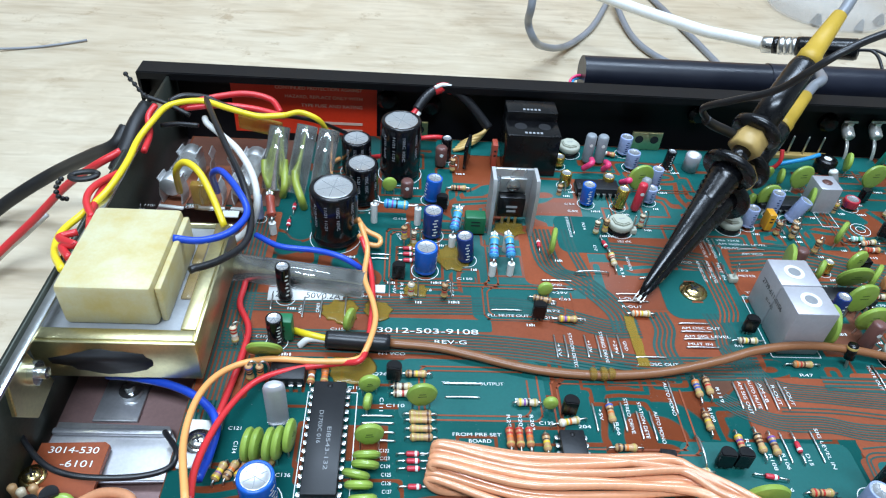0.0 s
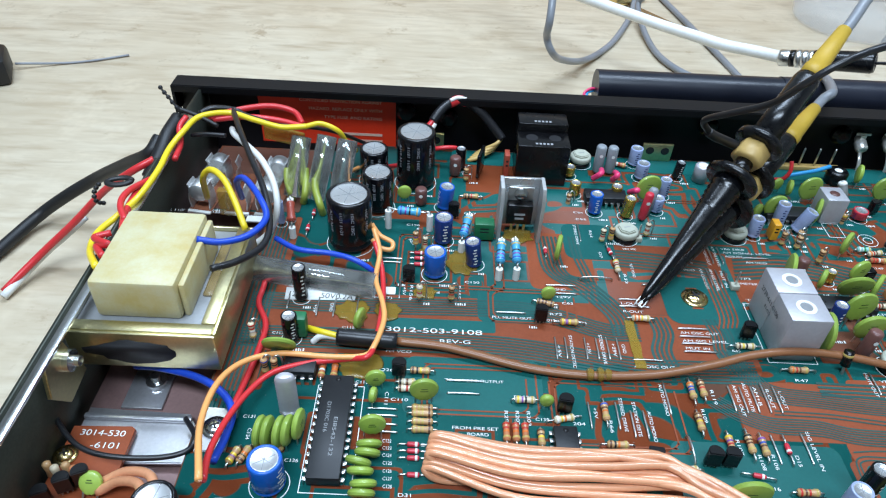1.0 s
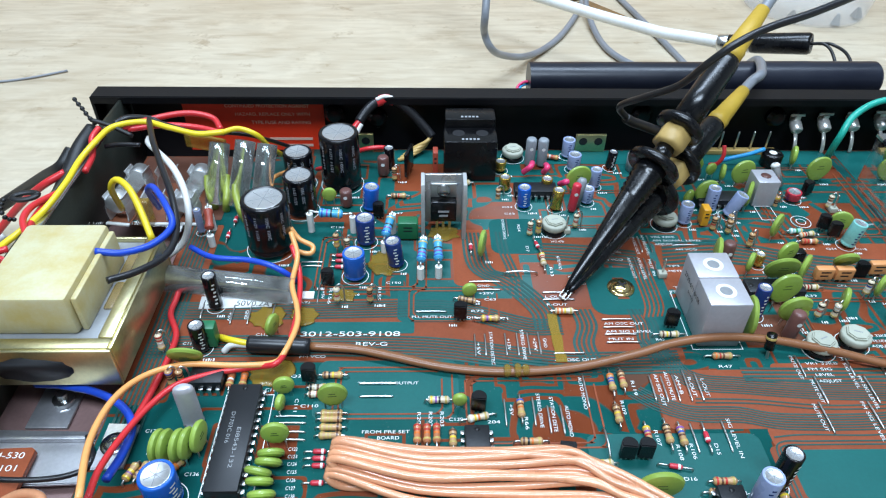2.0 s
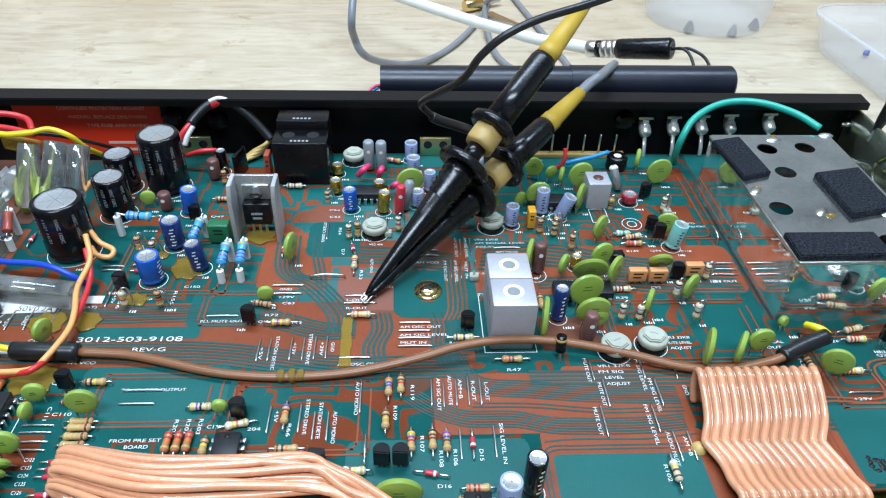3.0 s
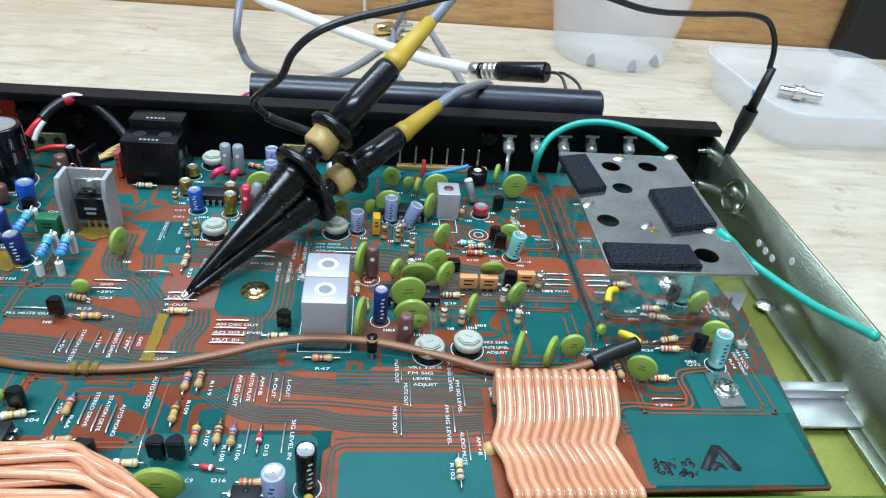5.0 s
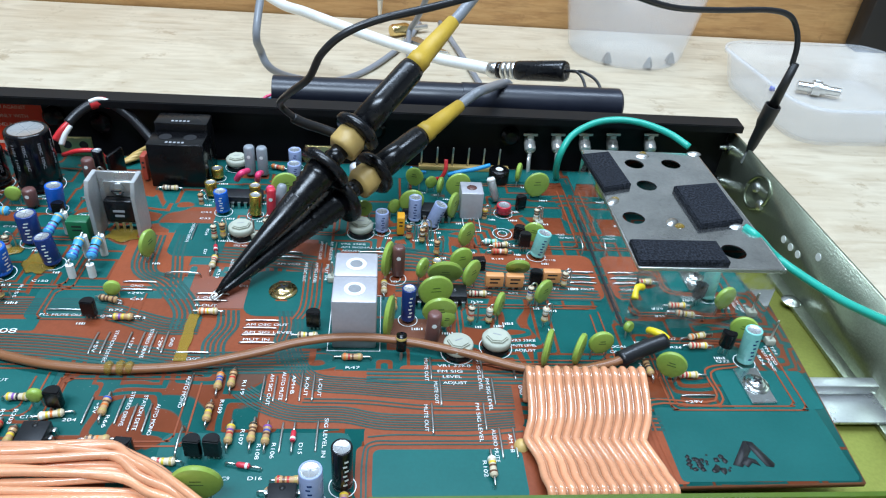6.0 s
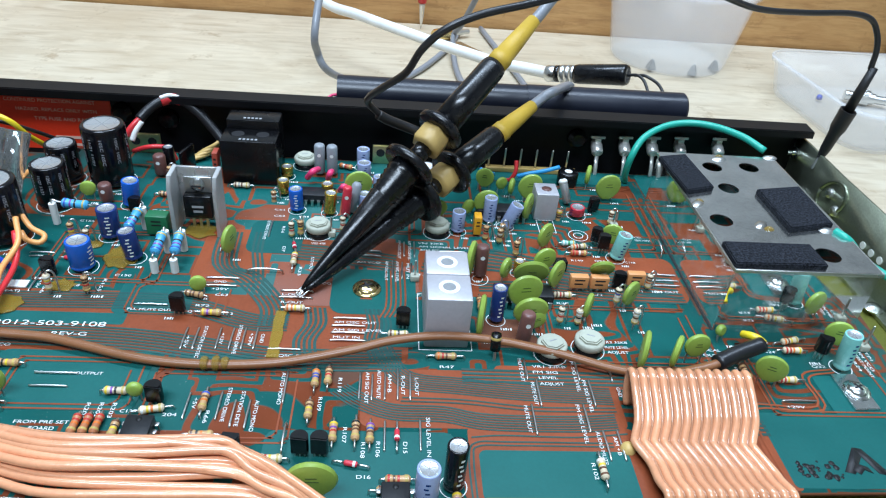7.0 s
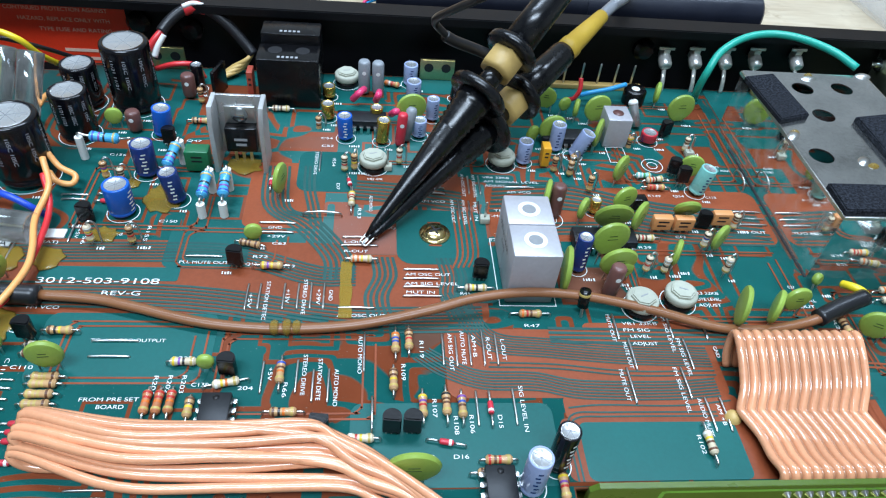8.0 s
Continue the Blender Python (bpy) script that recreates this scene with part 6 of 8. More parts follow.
for i in range(13):
    lay = 1 if i in (2, 4, 6, 8, 10) else 0
    k0 = (0.0, 0.14, 0.08, 0.28, 0.22, 0.42, 0.36, 0.56, 0.50, 0.70, 0.64, 0.85, 1.0)[i]
    k1 = (0.0, 0.10, 0.55, 0.22, 0.12, 0.34, 0.30, 0.46, 0.82, 0.60, 0.70, 0.78, 1.0)[i]
    pts = []
    for n, (p, q) in enumerate(zip(REAR, FRONT)):
        f = min(1.0, max(0.0, (n - 1) / 4))
        k = k0 + (k1 - k0) * f * f * (3 - 2 * f)
        pts.append((p[0] + (q[0] - p[0]) * k, p[1] + (q[1] - p[1]) * k + 0.0005 * math.sin(i * 2.3 + n * 1.7), 0.0092 - 0.0030 * k + 0.0021 * lay + 0.0003 * math.sin(i * 1.9 + n)))
    (x0, y0, z0), (xe, ye, ze) = pts[0], pts[-1]
    back = [(x0 + 0.018, y0 - 0.0006, z0 - 0.0046), (x0 + 0.004, y0 - 0.0010, z0 - 0.0044), (x0 - 0.0012, y0 - 0.0006, z0 - 0.0022)]
    part("conductor", sweep(fresh(), back + pts + [(xe + 0.010 - 0.004 * k1, ye - 0.016, ze - 0.001)], 0.00112, 10, 6), "wire_salmon", fl)
for i in range(4):
    part("conductor", sweep(fresh(), [(-0.165, -0.1080 - 0.0024 * i, 0.0085), (-0.12, -0.1070 - 0.0024 * i, 0.0078), (-0.07, -0.1075 - 0.0024 * i, 0.0070), (-0.03, -0.1055 - 0.0024 * i, 0.0060), (0.01, -0.1060 - 0.0024 * i, 0.0050), (0.026, -0.1062 - 0.0024 * i, 0.0040)], 0.00118, 10, 4), "wire_salmon", fl)

# ---- front control board, standing on edge ----
fb = thing("control_board", pose(0.030, -0.0868, 0), "olive green control board standing on edge at the front", "circuit board")
part("laminate", slab(fresh(), [(0, -0.034), (0.150, -0.034), (0.150, 0.0073), (0.002, 0.0069), (0, 0.0052)], 0, 0.0014, 0.0001), "olive_mask", fb, at=pose(0, 0, 0, 90, 0, 0))
for i in range(5):
    y = -0.00142
    x, zt = 0.0165 + 0.0105 * i, 0.0053 - 0.0046 * i
    b = fresh()
    box(b, x, x + 0.0011, y - 0.00003, y, -0.030, zt - 0.0011)
    box(b, x + 0.0011, 0.090, y - 0.00003, y, zt - 0.0009, zt)
    box(b, x + 0.0002, x + 0.0013, y - 0.00003, y, zt - 0.0012, zt - 0.0002)
    part("track", b, "lime_track", fb, "lime green copper track")
for i in range(13):
    part("solder_joint", lathe(fresh(), [(0.0011, 0), (0.0008, 0.0004), (0.0004, 0.0011), (0, 0.0012)], 12, pose(0.0475 + 0.00275 * i, -0.0014, 0.0030, 90, 0, 0)), "tin", fb)
for x, z in ((0.008, -0.0085), (0.020, -0.010), (0.029, -0.0105), (0.038, -0.0095), (0.055, -0.010), (0.064, -0.0102)):
    part("solder_joint", lathe(fresh(), [(0.0018, 0), (0.0012, 0.0006), (0.0005, 0.0014), (0, 0.0015)], 12, pose(x, -0.0014, z, 90, 0, 0)), "tin", fb)

# ---- small brown board by the chassis side ----
sb = thing("small_board", pose(0, 0, 0), "small rust brown circuit board beside the chassis wall", "circuit board")
part("laminate", slab(fresh(), [(-0.2020, -0.125), (-0.168, -0.125), (-0.168, -0.0880), (-0.1835, -0.0745), (-0.1835, -0.0612), (-0.1850, -0.0602), (-0.2020, -0.0608)], -0.0076, -0.0060, 0.0001), "rust_mask", sb)
piece("printed_text", text_mesh("3014-530", 0.0132, 0.0020, "silk"), sb, pose(-0.1990, -0.0640, -0.0058))
piece("printed_text", text_mesh("-6101", 0.0082, 0.0020, "silk"), sb, pose(-0.1945, -0.0682, -0.0058))
flat_screw(-0.2000, -0.0712, -0.0059, 0.0026, "brass", "brass screw with washer in the small board", True)
for i in range(4):
    t = lathe(fresh(), [(0, 0), (0.0008, 0), (0.0012, 0.0006), (0.0010, 0.0030), (0.0012, 0.0056), (0.0006, 0.0062), (0, 0.0062)], 14)
    whole("upright_resistor", t, ("tan", "cream", "tan", "rust")[i], "tan resistor standing on the small board", "resistor", "small board resistors", at=pose(-0.2010 + 0.0026 * i, -0.0775 - 0.001 * (i % 2), -0.0058))
for x, y in ((-0.1945, -0.0825), (-0.1905, -0.0800), (-0.1985, -0.0865)):
    transistor(x, y, 30, 0.002).location.z = -0.0060
disc_cap(-0.1875, -0.0850, 0.0065, 0, -40).location.z = -0.0060
wire("small_board_cable", "wire_salmon", 0.0014, [(-0.1855, -0.0800, -0.004), (-0.1780, -0.0790, 0.0), (-0.1690, -0.0830, 0.004), (-0.165, -0.0950, 0.006)], "salmon wire bundle leaving the small board", "cable")
wire("small_board_cable", "wire_salmon", 0.0014, [(-0.1855, -0.0830, -0.004), (-0.1790, -0.0820, 0.0), (-0.1710, -0.0860, 0.004), (-0.168, -0.0980, 0.006)], "salmon wire bundle leaving the small board", "cable")
ecap(-0.1640, -0.0930, 0.0058, 0.0110, "sleeve_black", 0, 0)
ecap(-0.1480, -0.0965, 0.0062, 0.0090, "sleeve_grey", 0, 0)
# worn black rubber-stamped mark
b = fresh()
slab(b, [(0.1324, -0.0728), (0.1350, -0.0737), (0.1404, -0.0672), (0.1398, -0.0646), (0.1388, -0.0646)], 0.00012, 0.00016)
slab(b, [(0.1396, -0.0646), (0.1414, -0.0650), (0.1448, -0.0726), (0.1440, -0.0738), (0.1420, -0.0734), (0.1398, -0.0675)], 0.00012, 0.00017)
slab(b, [(0.1350, -0.0722), (0.1372, -0.0700), (0.1398, -0.0712), (0.1404, -0.0734), (0.1384, -0.0722), (0.1366, -0.0738)], 0.00012, 0.00018)
rnd = random.Random(9)
for i in range(26):
    x, y, s = rnd.uniform(0.1195, 0.1315), rnd.uniform(-0.0748, -0.0690), rnd.uniform(0.0003, 0.0011)
    q = [(x + s * (0.7 + 0.6 * rnd.random()) * math.cos(a), y + s * (0.7 + 0.6 * rnd.random()) * math.sin(a)) for a in [j * math.pi / 4 for j in range(8)]]
    slab(b, q, 0.00012, 0.00016 + i * 0.000002)
part("stamp_mark", b, "black_ink", board, "worn black stamped mark")


# ---- things on the bench behind ----
def tub(x, y, r0, r1, h, label):
    t = thing("plastic_tub", pose(x, y, TABLE), label, "tub")
    part("wall", lathe(fresh(), [(0, 0.0006), (r0 * 0.96, 0.0006), (r0, 0.003), (r1, h - 0.004), (r1 + 0.003, h - 0.003), (r1 + 0.003, h), (r1 - 0.0012, h), (r0 - 0.0012, 0.0036), (r0 * 0.95, 0.0018), (0, 0.0018)], 48), "frosted", t)
    for i, a in enumerate((-125, -78, -40)):
        q = (r0 - 0.006) * math.cos(radians(a)), (r0 - 0.006) * math.sin(radians(a))
        part("foot_lug", lathe(fresh(), [(0.0045, 0), (0.0030, 0.004), (0.0012, 0.0075), (0, 0.008)], 4, pose(q[0], q[1], 0.002, 0, 0, a)), "grey_core", t, "dark screw seen inside")
    return t


tub(0.2300, 0.3620, 0.046, 0.056, 0.062, "round frosted plastic tub holding dark screws")
bx = thing("plastic_box", pose(0.3500, 0.2540, TABLE, 0, 0, 3), "rounded frosted plastic box holding metal connectors", "box")
ow, oh = (-0.062, 0.066, -0.062, 0.062), 0.027
o1, o2 = rounded(*ow, 0.022, 7), rounded(ow[0] + 0.0016, ow[1] - 0.0016, ow[2] + 0.0016, ow[3] - 0.0016, 0.0205, 7)
bm = fresh()
ringsv = []
for pts, z, k in ((o1, 0.0005, 0.90), (o1, 0.004, 0.93), (o1, oh - 0.003, 1.0), (o1, oh - 0.002, 1.035), (o1, oh, 1.035), (o2, oh, 1.0), (o2, 0.005, 0.92), (o2, 0.0018, 0.88)):
    ringsv.append([bm.verts.new((x * k, y * k, z)) for x, y in pts])
for r0, r1 in zip(ringsv, ringsv[1:]):
    for i in range(len(r0)):
        bm.faces.new((r0[i], r0[(i + 1) % len(r0)], r1[(i + 1) % len(r1)], r1[i]))
bm.faces.new(ringsv[0][::-1])
bm.faces.new(ringsv[-1])
part("shell", bm, "frosted", bx)
edge = [(x * 1.030, y * 1.030) for x, y in rounded(*ow, 0.022, 7)]
part("rim", sweep(fresh(), [(x, y, oh + 0.0006) for x, y in edge + edge[:1]], 0.0011, 8, 1, 1.0, False), "frosted", bx, "thickened rolled rim")
cn = thing("coax_connector", pose(0.354, 0.280, TABLE + 0.0068, 0, 0, -20), "nickel plated coax connector lying in the box", "connector")
part("barrel", lathe(fresh(), [(0, -0.014), (0.0035, -0.014), (0.0035, -0.004), (0.0058, -0.004), (0.0058, 0.002), (0.0040, 0.002), (0.0040, 0.006), (0.0030, 0.006), (0.0030, 0.016), (0, 0.016)], 22, pose(0, 0, 0, 0, 90, 0)), "tin", cn)
part("collar", lathe(fresh(), [(0.0058, -0.003), (0.0064, -0.003), (0.0064, 0.0005), (0.0058, 0.0005)], 6, pose(0, 0, 0, 0, 90, 0)), "tin", cn)
b = lathe(fresh(), [(0, 0), (0.0022, 0), (0.0018, 0.003), (0, 0.0034)], 12)
whole("blue_grommet", b, "wire_blue", "small blue plastic grommet lying in the box", "grommet", at=pose(0.322, 0.284, TABLE + 0.0024))
b = box(fresh(), 0.0, 0.16, -0.02, 0.0, 0.0, 0.13, 0.003)
whole("black_case", b, "black_matte", "matte black equipment case standing at the backboard", "case", at=pose(0.452, 0.412, TABLE))
t = thing("test_clip", pose(0.0285, 0.398, TABLE + 0.0215, 0, 0, 0), "red sleeved test clip hanging before the backboard", "clip")
part("boot", lathe(fresh(), [(0, 0), (0.0034, 0.001), (0.0040, 0.010), (0.0030, 0.030), (0, 0.031)], 16), "wire_red", t)
part("jaw", lathe(fresh(), [(0.0002, -0.0210), (0.0016, -0.0120), (0.0026, -0.001), (0.0026, 0.0005)], 12), "tin", t)
t = thing("brass_connector", pose(0.045, 0.372, TABLE + 0.0052, 0, 0, 30), "small brass and steel connector lying on the bench", "connector")
part("barrel", lathe(fresh(), [(0, -0.008), (0.0042, -0.008), (0.0050, -0.006), (0.0050, 0.006), (0.0040, 0.008), (0, 0.008)], 20, pose(0, 0, 0, 0, 90, 0)), "brass", t)
part("stem", lathe(fresh(), [(0, 0.008), (0.0024, 0.008), (0.0020, 0.026), (0, 0.027)], 16, pose(0, 0, 0, 0, 90, 0)), "tin", t)
b = slab(fresh(), [(0, 0), (0.014, 0.004), (0.038, -0.030), (0.030, -0.028)], 0, 0.003, 0.0008)
whole("steel_blade", b, "steel", "grey steel tool tip lying on the bench", "tool", at=pose(0.046, 0.360, TABLE + 0.0002))
b = box(fresh(), -0.030, 0.0, -0.014, 0.014, 0, 0.016, 0.003)
whole("black_adapter", b, "black_matte", "small black plastic block lying on the bench", "block", at=pose(-0.358, 0.204, TABLE, 0, 0, 25))
wire("stray_wire", "wire_grey", 0.0007, [(-0.360, 0.212, TABLE + 0.004), (-0.335, 0.222, TABLE + 0.001), (-0.318, 0.228, TABLE + 0.001), (-0.300, 0.238, TABLE + 0.001)], "thin grey wire end lying on the bench")

# ties of the mains wires: a slotted head and beaded tails
tie = thing("cable_tie", pose(-0.2109, 0.0207, 0.0262, 0, 0, 12), "black slotted cable tie with a beaded tail on the wires", "cable tie")
bm = fresh()
sweep(bm, [(0.0041 * math.cos(radians(a)), 0.0022 * math.sin(radians(a)), 0) for a in range(0, 361, 20)], 0.0012, 8, 1, 0.7, False)
part("head", bm, "black_matte", tie)
for x, y, z in [(-0.2179, 0.0192, 0.0255), (-0.2196, 0.0198, 0.0235), (-0.2213, 0.0207, 0.021), (-0.2226, 0.0218, 0.018), (-0.2233, 0.0232, 0.015), (-0.223, 0.0247, 0.013), (-0.2224, 0.0259, 0.012)]:
    part("bead", lathe(fresh(), [(0, -0.0009), (0.0007, -0.0006), (0.0010, 0), (0.0007, 0.0006), (0, 0.0009)], 10), "black_matte", tie, at=tie.matrix_world.inverted() @ pose(x, y, z))
tie = thing("cable_tie", pose(-0.2006, 0.0631, 0.0315), "black beaded tail of a cable tie sticking out", "cable tie")
for x, y, z in [(-0.2133, 0.0779, 0.034), (-0.2107, 0.0747, 0.0335), (-0.2083, 0.072, 0.033), (-0.2058, 0.0688, 0.0325), (-0.2031, 0.0657, 0.032), (-0.2006, 0.0631, 0.0315)]:
    part("bead", lathe(fresh(), [(0, -0.0010), (0.0007, -0.0007), (0.0010, 0), (0.0007, 0.0007), (0, 0.0010)], 10), "black_matte", tie, at=tie.matrix_world.inverted() @ pose(x, y, z))
part("strap", sweep(fresh(), [(-0.2133, 0.0779, 0.034), (-0.2107, 0.0747, 0.0335), (-0.2083, 0.072, 0.033), (-0.2058, 0.0688, 0.0325), (-0.2031, 0.0657, 0.032), (-0.2006, 0.0631, 0.0315)], 0.0005, 6, 3), "black_matte", tie, at=tie.matrix_world.inverted())
silk(-0.2082, 0.0382, 0, 0.0102, 0.0015, "(FOR 110/")
silk(-0.2062, 0.0356, 0, 0.0050, 0.0015, "120V")
silk(-0.1960, 0.0391, 0, 0.0160, 0.0015, "(FOR 240V)")

# wires and cables
wire("shielded_cable", "wire_brown", 0.00152, [(-0.1072, -0.0291, 0.0028), (-0.0931, -0.0301, 0.0025), (-0.0826, -0.0327, 0.0025), (-0.0637, -0.0377, 0.0022), (-0.0446, -0.0396, 0.0022), (-0.0240, -0.0385, 0.0026), (-0.0040, -0.0348, 0.0045), (0.0089, -0.0315, 0.0060), (0.0240, -0.0294, 0.0065), (0.0413, -0.0297, 0.0055), (0.0605, -0.0333, 0.0040), (0.0787, -0.0382, 0.0025), (0.0928, -0.0390, 0.0025), (0.1046, -0.0373, 0.0035), (0.1110, -0.0359, 0.0050)], "brown shielded twin cable lying across the board", "cable", flat=0.8)
for x, y, z, r in ((-0.0448, -0.0396, 0.0026, 0.0022), (-0.0415, -0.0395, 0.0026, 0.0024), (-0.0390, -0.0394, 0.0026, 0.0020)):
    b = lathe(fresh(), [(0.0008, -0.0013), (r * 0.8, -0.0009), (r, 0), (r * 0.8, 0.0009), (0.0008, 0.0013)], 14, pose(0, 0, 0, 0, 90, 0))
    whole("glue_lump", b, "amber", "amber glue lump round the brown cable", "glue", "glue lumps", at=pose(x, y, z))
wire("cable_sleeve", "wire_black", 0.0028, [(-0.1267, -0.0288, 0.0035), (-0.1194, -0.0295, 0.0038), (-0.1072, -0.0297, 0.0032)], "black shrink sleeve round the end of the brown cable", "sleeve")
wire("cable_sleeve", "wire_black", 0.0026, [(0.1092, -0.0362, 0.0045), (0.1171, -0.0330, 0.0060), (0.1252, -0.0305, 0.0075)], "dark grey shrink sleeve round the cable end", "sleeve")
wire("core_wire", "wire_yellow", 0.0011, [(-0.1378, -0.0229, 0.0005), (-0.1326, -0.0275, 0.0040), (-0.1264, -0.0288, 0.0035)], "short yellow core wire leaving the black sleeve", "wire")
wire("core_wire", "wire_white", 0.0011, [(-0.1352, -0.0290, 0.0003), (-0.1320, -0.0285, 0.0030), (-0.1264, -0.0288, 0.0030)], "short white core wire leaving the black sleeve", "wire")
wire("core_wire", "wire_yellow", 0.0013, [(0.1263, -0.0294, 0.0070), (0.1245, -0.0282, 0.0080), (0.1228, -0.0267, 0.0078), (0.1221, -0.0240, 0.0060)], "short yellow core wire at the cable end", "wire")
wire("lead_wire", "wire_orange", 0.00095, [(-0.1315, 0.0747, 0.0010), (-0.1336, 0.0612, 0.0070), (-0.1328, 0.0510, 0.0090)], "orange insulated wire behind the capacitors", "wire")
wire("lead_wire", "wire_orange", 0.00095, [(-0.1205, 0.0233, 0.0100), (-0.1172, 0.0210, 0.0065), (-0.1123, 0.0188, 0.0050), (-0.1127, 0.0158, 0.0040), (-0.1170, 0.0162, 0.0045), (-0.1198, 0.0189, 0.0060)], "loop of orange insulated wire beside the capacitor", "wire")
wire("lead_wire", "wire_orange", 0.00095, [(-0.1190, 0.0170, 0.0130), (-0.1162, 0.0093, 0.0080), (-0.1165, -0.0029, 0.0060), (-0.1131, -0.0148, 0.0060), (-0.1120, -0.0234, 0.0060), (-0.1142, -0.0346, 0.0060), (-0.1174, -0.0381, 0.0050), (-0.1287, -0.0390, 0.0050), (-0.1434, -0.0394, 0.0060), (-0.1533, -0.0453, 0.0080), (-0.1574, -0.0573, 0.0120), (-0.1566, -0.0739, 0.0160), (-0.1510, -0.0924, 0.0200)], "orange insulated wire looping over the board", "wire")
wire("lead_wire", "wire_red", 0.00095, [(-0.1184, 0.0129, 0.0100), (-0.1150, 0.0039, 0.0050), (-0.1133, -0.0115, 0.0040), (-0.1139, -0.0288, 0.0040), (-0.1156, -0.0393, 0.0065), (-0.1221, -0.0387, 0.0040), (-0.1335, -0.0409, 0.0040), (-0.1440, -0.0461, 0.0050), (-0.1494, -0.0545, 0.0060), (-0.1527, -0.0660, 0.0080), (-0.1533, -0.0791, 0.0120), (-0.1516, -0.0896, 0.0150)], "red insulated wire looping over the board", "wire")
wire("lead_wire", "wire_red", 0.00103, [(-0.1558, 0.0008, 0.0040), (-0.1561, -0.0064, 0.0025), (-0.1561, -0.0138, 0.0020), (-0.1516, -0.0235, 0.0020), (-0.1515, -0.0350, 0.0020), (-0.1528, -0.0477, 0.0020), (-0.1537, -0.0580, 0.0030)], "red insulated wire beside the transformer", "wire")
wire("lead_wire", "wire_blue", 0.00120, [(-0.1882, -0.0433, 0.0020), (-0.1796, -0.0447, 0.0030), (-0.1674, -0.0484, 0.0040), (-0.1583, -0.0536, 0.0040), (-0.1533, -0.0606, 0.0040), (-0.1530, -0.0693, 0.0040), (-0.1537, -0.0786, 0.0060)], "blue insulated wire running under the transformer", "wire")
wire("ground_lead", "wire_black", 0.0008, [(-0.2178, -0.0462, -0.0020), (-0.2082, -0.0588, 0.0000), (-0.1960, -0.0712, 0.0020), (-0.1860, -0.0754, 0.0020), (-0.1724, -0.0751, 0.0010), (-0.1638, -0.0726, 0.0010), (-0.1627, -0.0675, 0.0010), (-0.1691, -0.0581, -0.0040)], "dark grey ground wire curving over the bracket", "wire")
wire("blue_lead", "wire_blue", 0.00103, [(-0.1550, 0.0134, 0.0090), (-0.1460, 0.0078, 0.0090), (-0.1337, 0.0063, 0.0090), (-0.1253, 0.0036, 0.0090), (-0.1192, 0.0022, 0.0060), (-0.1168, 0.0039, 0.0010)], "blue insulated wire behind the clear fuse tube", "wire")
wire("mains_lead", "wire_yellow", 0.00115, [(-0.1608, -0.0006, 0.0240), (-0.1658, 0.0078, 0.0300), (-0.1708, 0.0146, 0.0340), (-0.1765, 0.0195, 0.0340), (-0.1810, 0.0225, 0.0280), (-0.1851, 0.0326, 0.0120)], "yellow insulated wire bent over a fuse clip", "wire")
wire("mains_lead", "wire_blue", 0.00115, [(-0.1712, -0.0166, 0.0320), (-0.1637, -0.0149, 0.0300), (-0.1566, -0.0093, 0.0290), (-0.1533, 0.0001, 0.0290), (-0.1572, 0.0086, 0.0310), (-0.1653, 0.0208, 0.0300), (-0.1706, 0.0270, 0.0240), (-0.1728, 0.0362, 0.0100)], "blue insulated wire bent over from the transformer", "wire")
wire("mains_lead", "wire_black", 0.00115, [(-0.1635, -0.0288, 0.0310), (-0.1573, -0.0224, 0.0290), (-0.1520, -0.0121, 0.0270), (-0.1524, 0.0005, 0.0270), (-0.1571, 0.0147, 0.0300), (-0.1654, 0.0318, 0.0320), (-0.1733, 0.0486, 0.0330), (-0.1809, 0.0674, 0.0310)], "black insulated wire bent over from the transformer", "wire")
wire("mains_lead", "wire_white", 0.00123, [(-0.1645, 0.0141, 0.0040), (-0.1578, 0.0152, 0.0100), (-0.1538, 0.0155, 0.0200), (-0.1555, 0.0224, 0.0270), (-0.1620, 0.0333, 0.0300), (-0.1706, 0.0439, 0.0300), (-0.1775, 0.0537, 0.0280), (-0.1816, 0.0643, 0.0240)], "white insulated wire bent over to the fuses", "wire")
wire("mains_lead", "wire_yellow", 0.00115, [(-0.1983, -0.0291, 0.0300), (-0.2058, -0.0176, 0.0260), (-0.2086, -0.0061, 0.0240), (-0.2056, 0.0034, 0.0240), (-0.2010, 0.0125, 0.0260), (-0.1984, 0.0264, 0.0280), (-0.1983, 0.0394, 0.0290), (-0.1956, 0.0490, 0.0310), (-0.1920, 0.0591, 0.0320), (-0.1820, 0.0651, 0.0310), (-0.1719, 0.0624, 0.0300), (-0.1609, 0.0600, 0.0286), (-0.1550, 0.0600, 0.0288), (-0.1500, 0.0608, 0.0290)], "long yellow insulated wire of the mains bundle", "wire")
wire("mains_lead", "wire_red", 0.00115, [(-0.1961, 0.0368, 0.0260), (-0.1967, 0.0466, 0.0270), (-0.1986, 0.0535, 0.0300), (-0.1971, 0.0586, 0.0320)], "red insulated wire of the mains bundle", "wire")
wire("mains_lead", "wire_red", 0.00115, [(-0.1999, -0.0129, 0.0300), (-0.2041, -0.0157, 0.0300), (-0.1979, -0.0198, 0.0310), (-0.2026, -0.0184, 0.0290), (-0.1982, -0.0243, 0.0300)], "red insulated wire looped at the transformer", "wire")
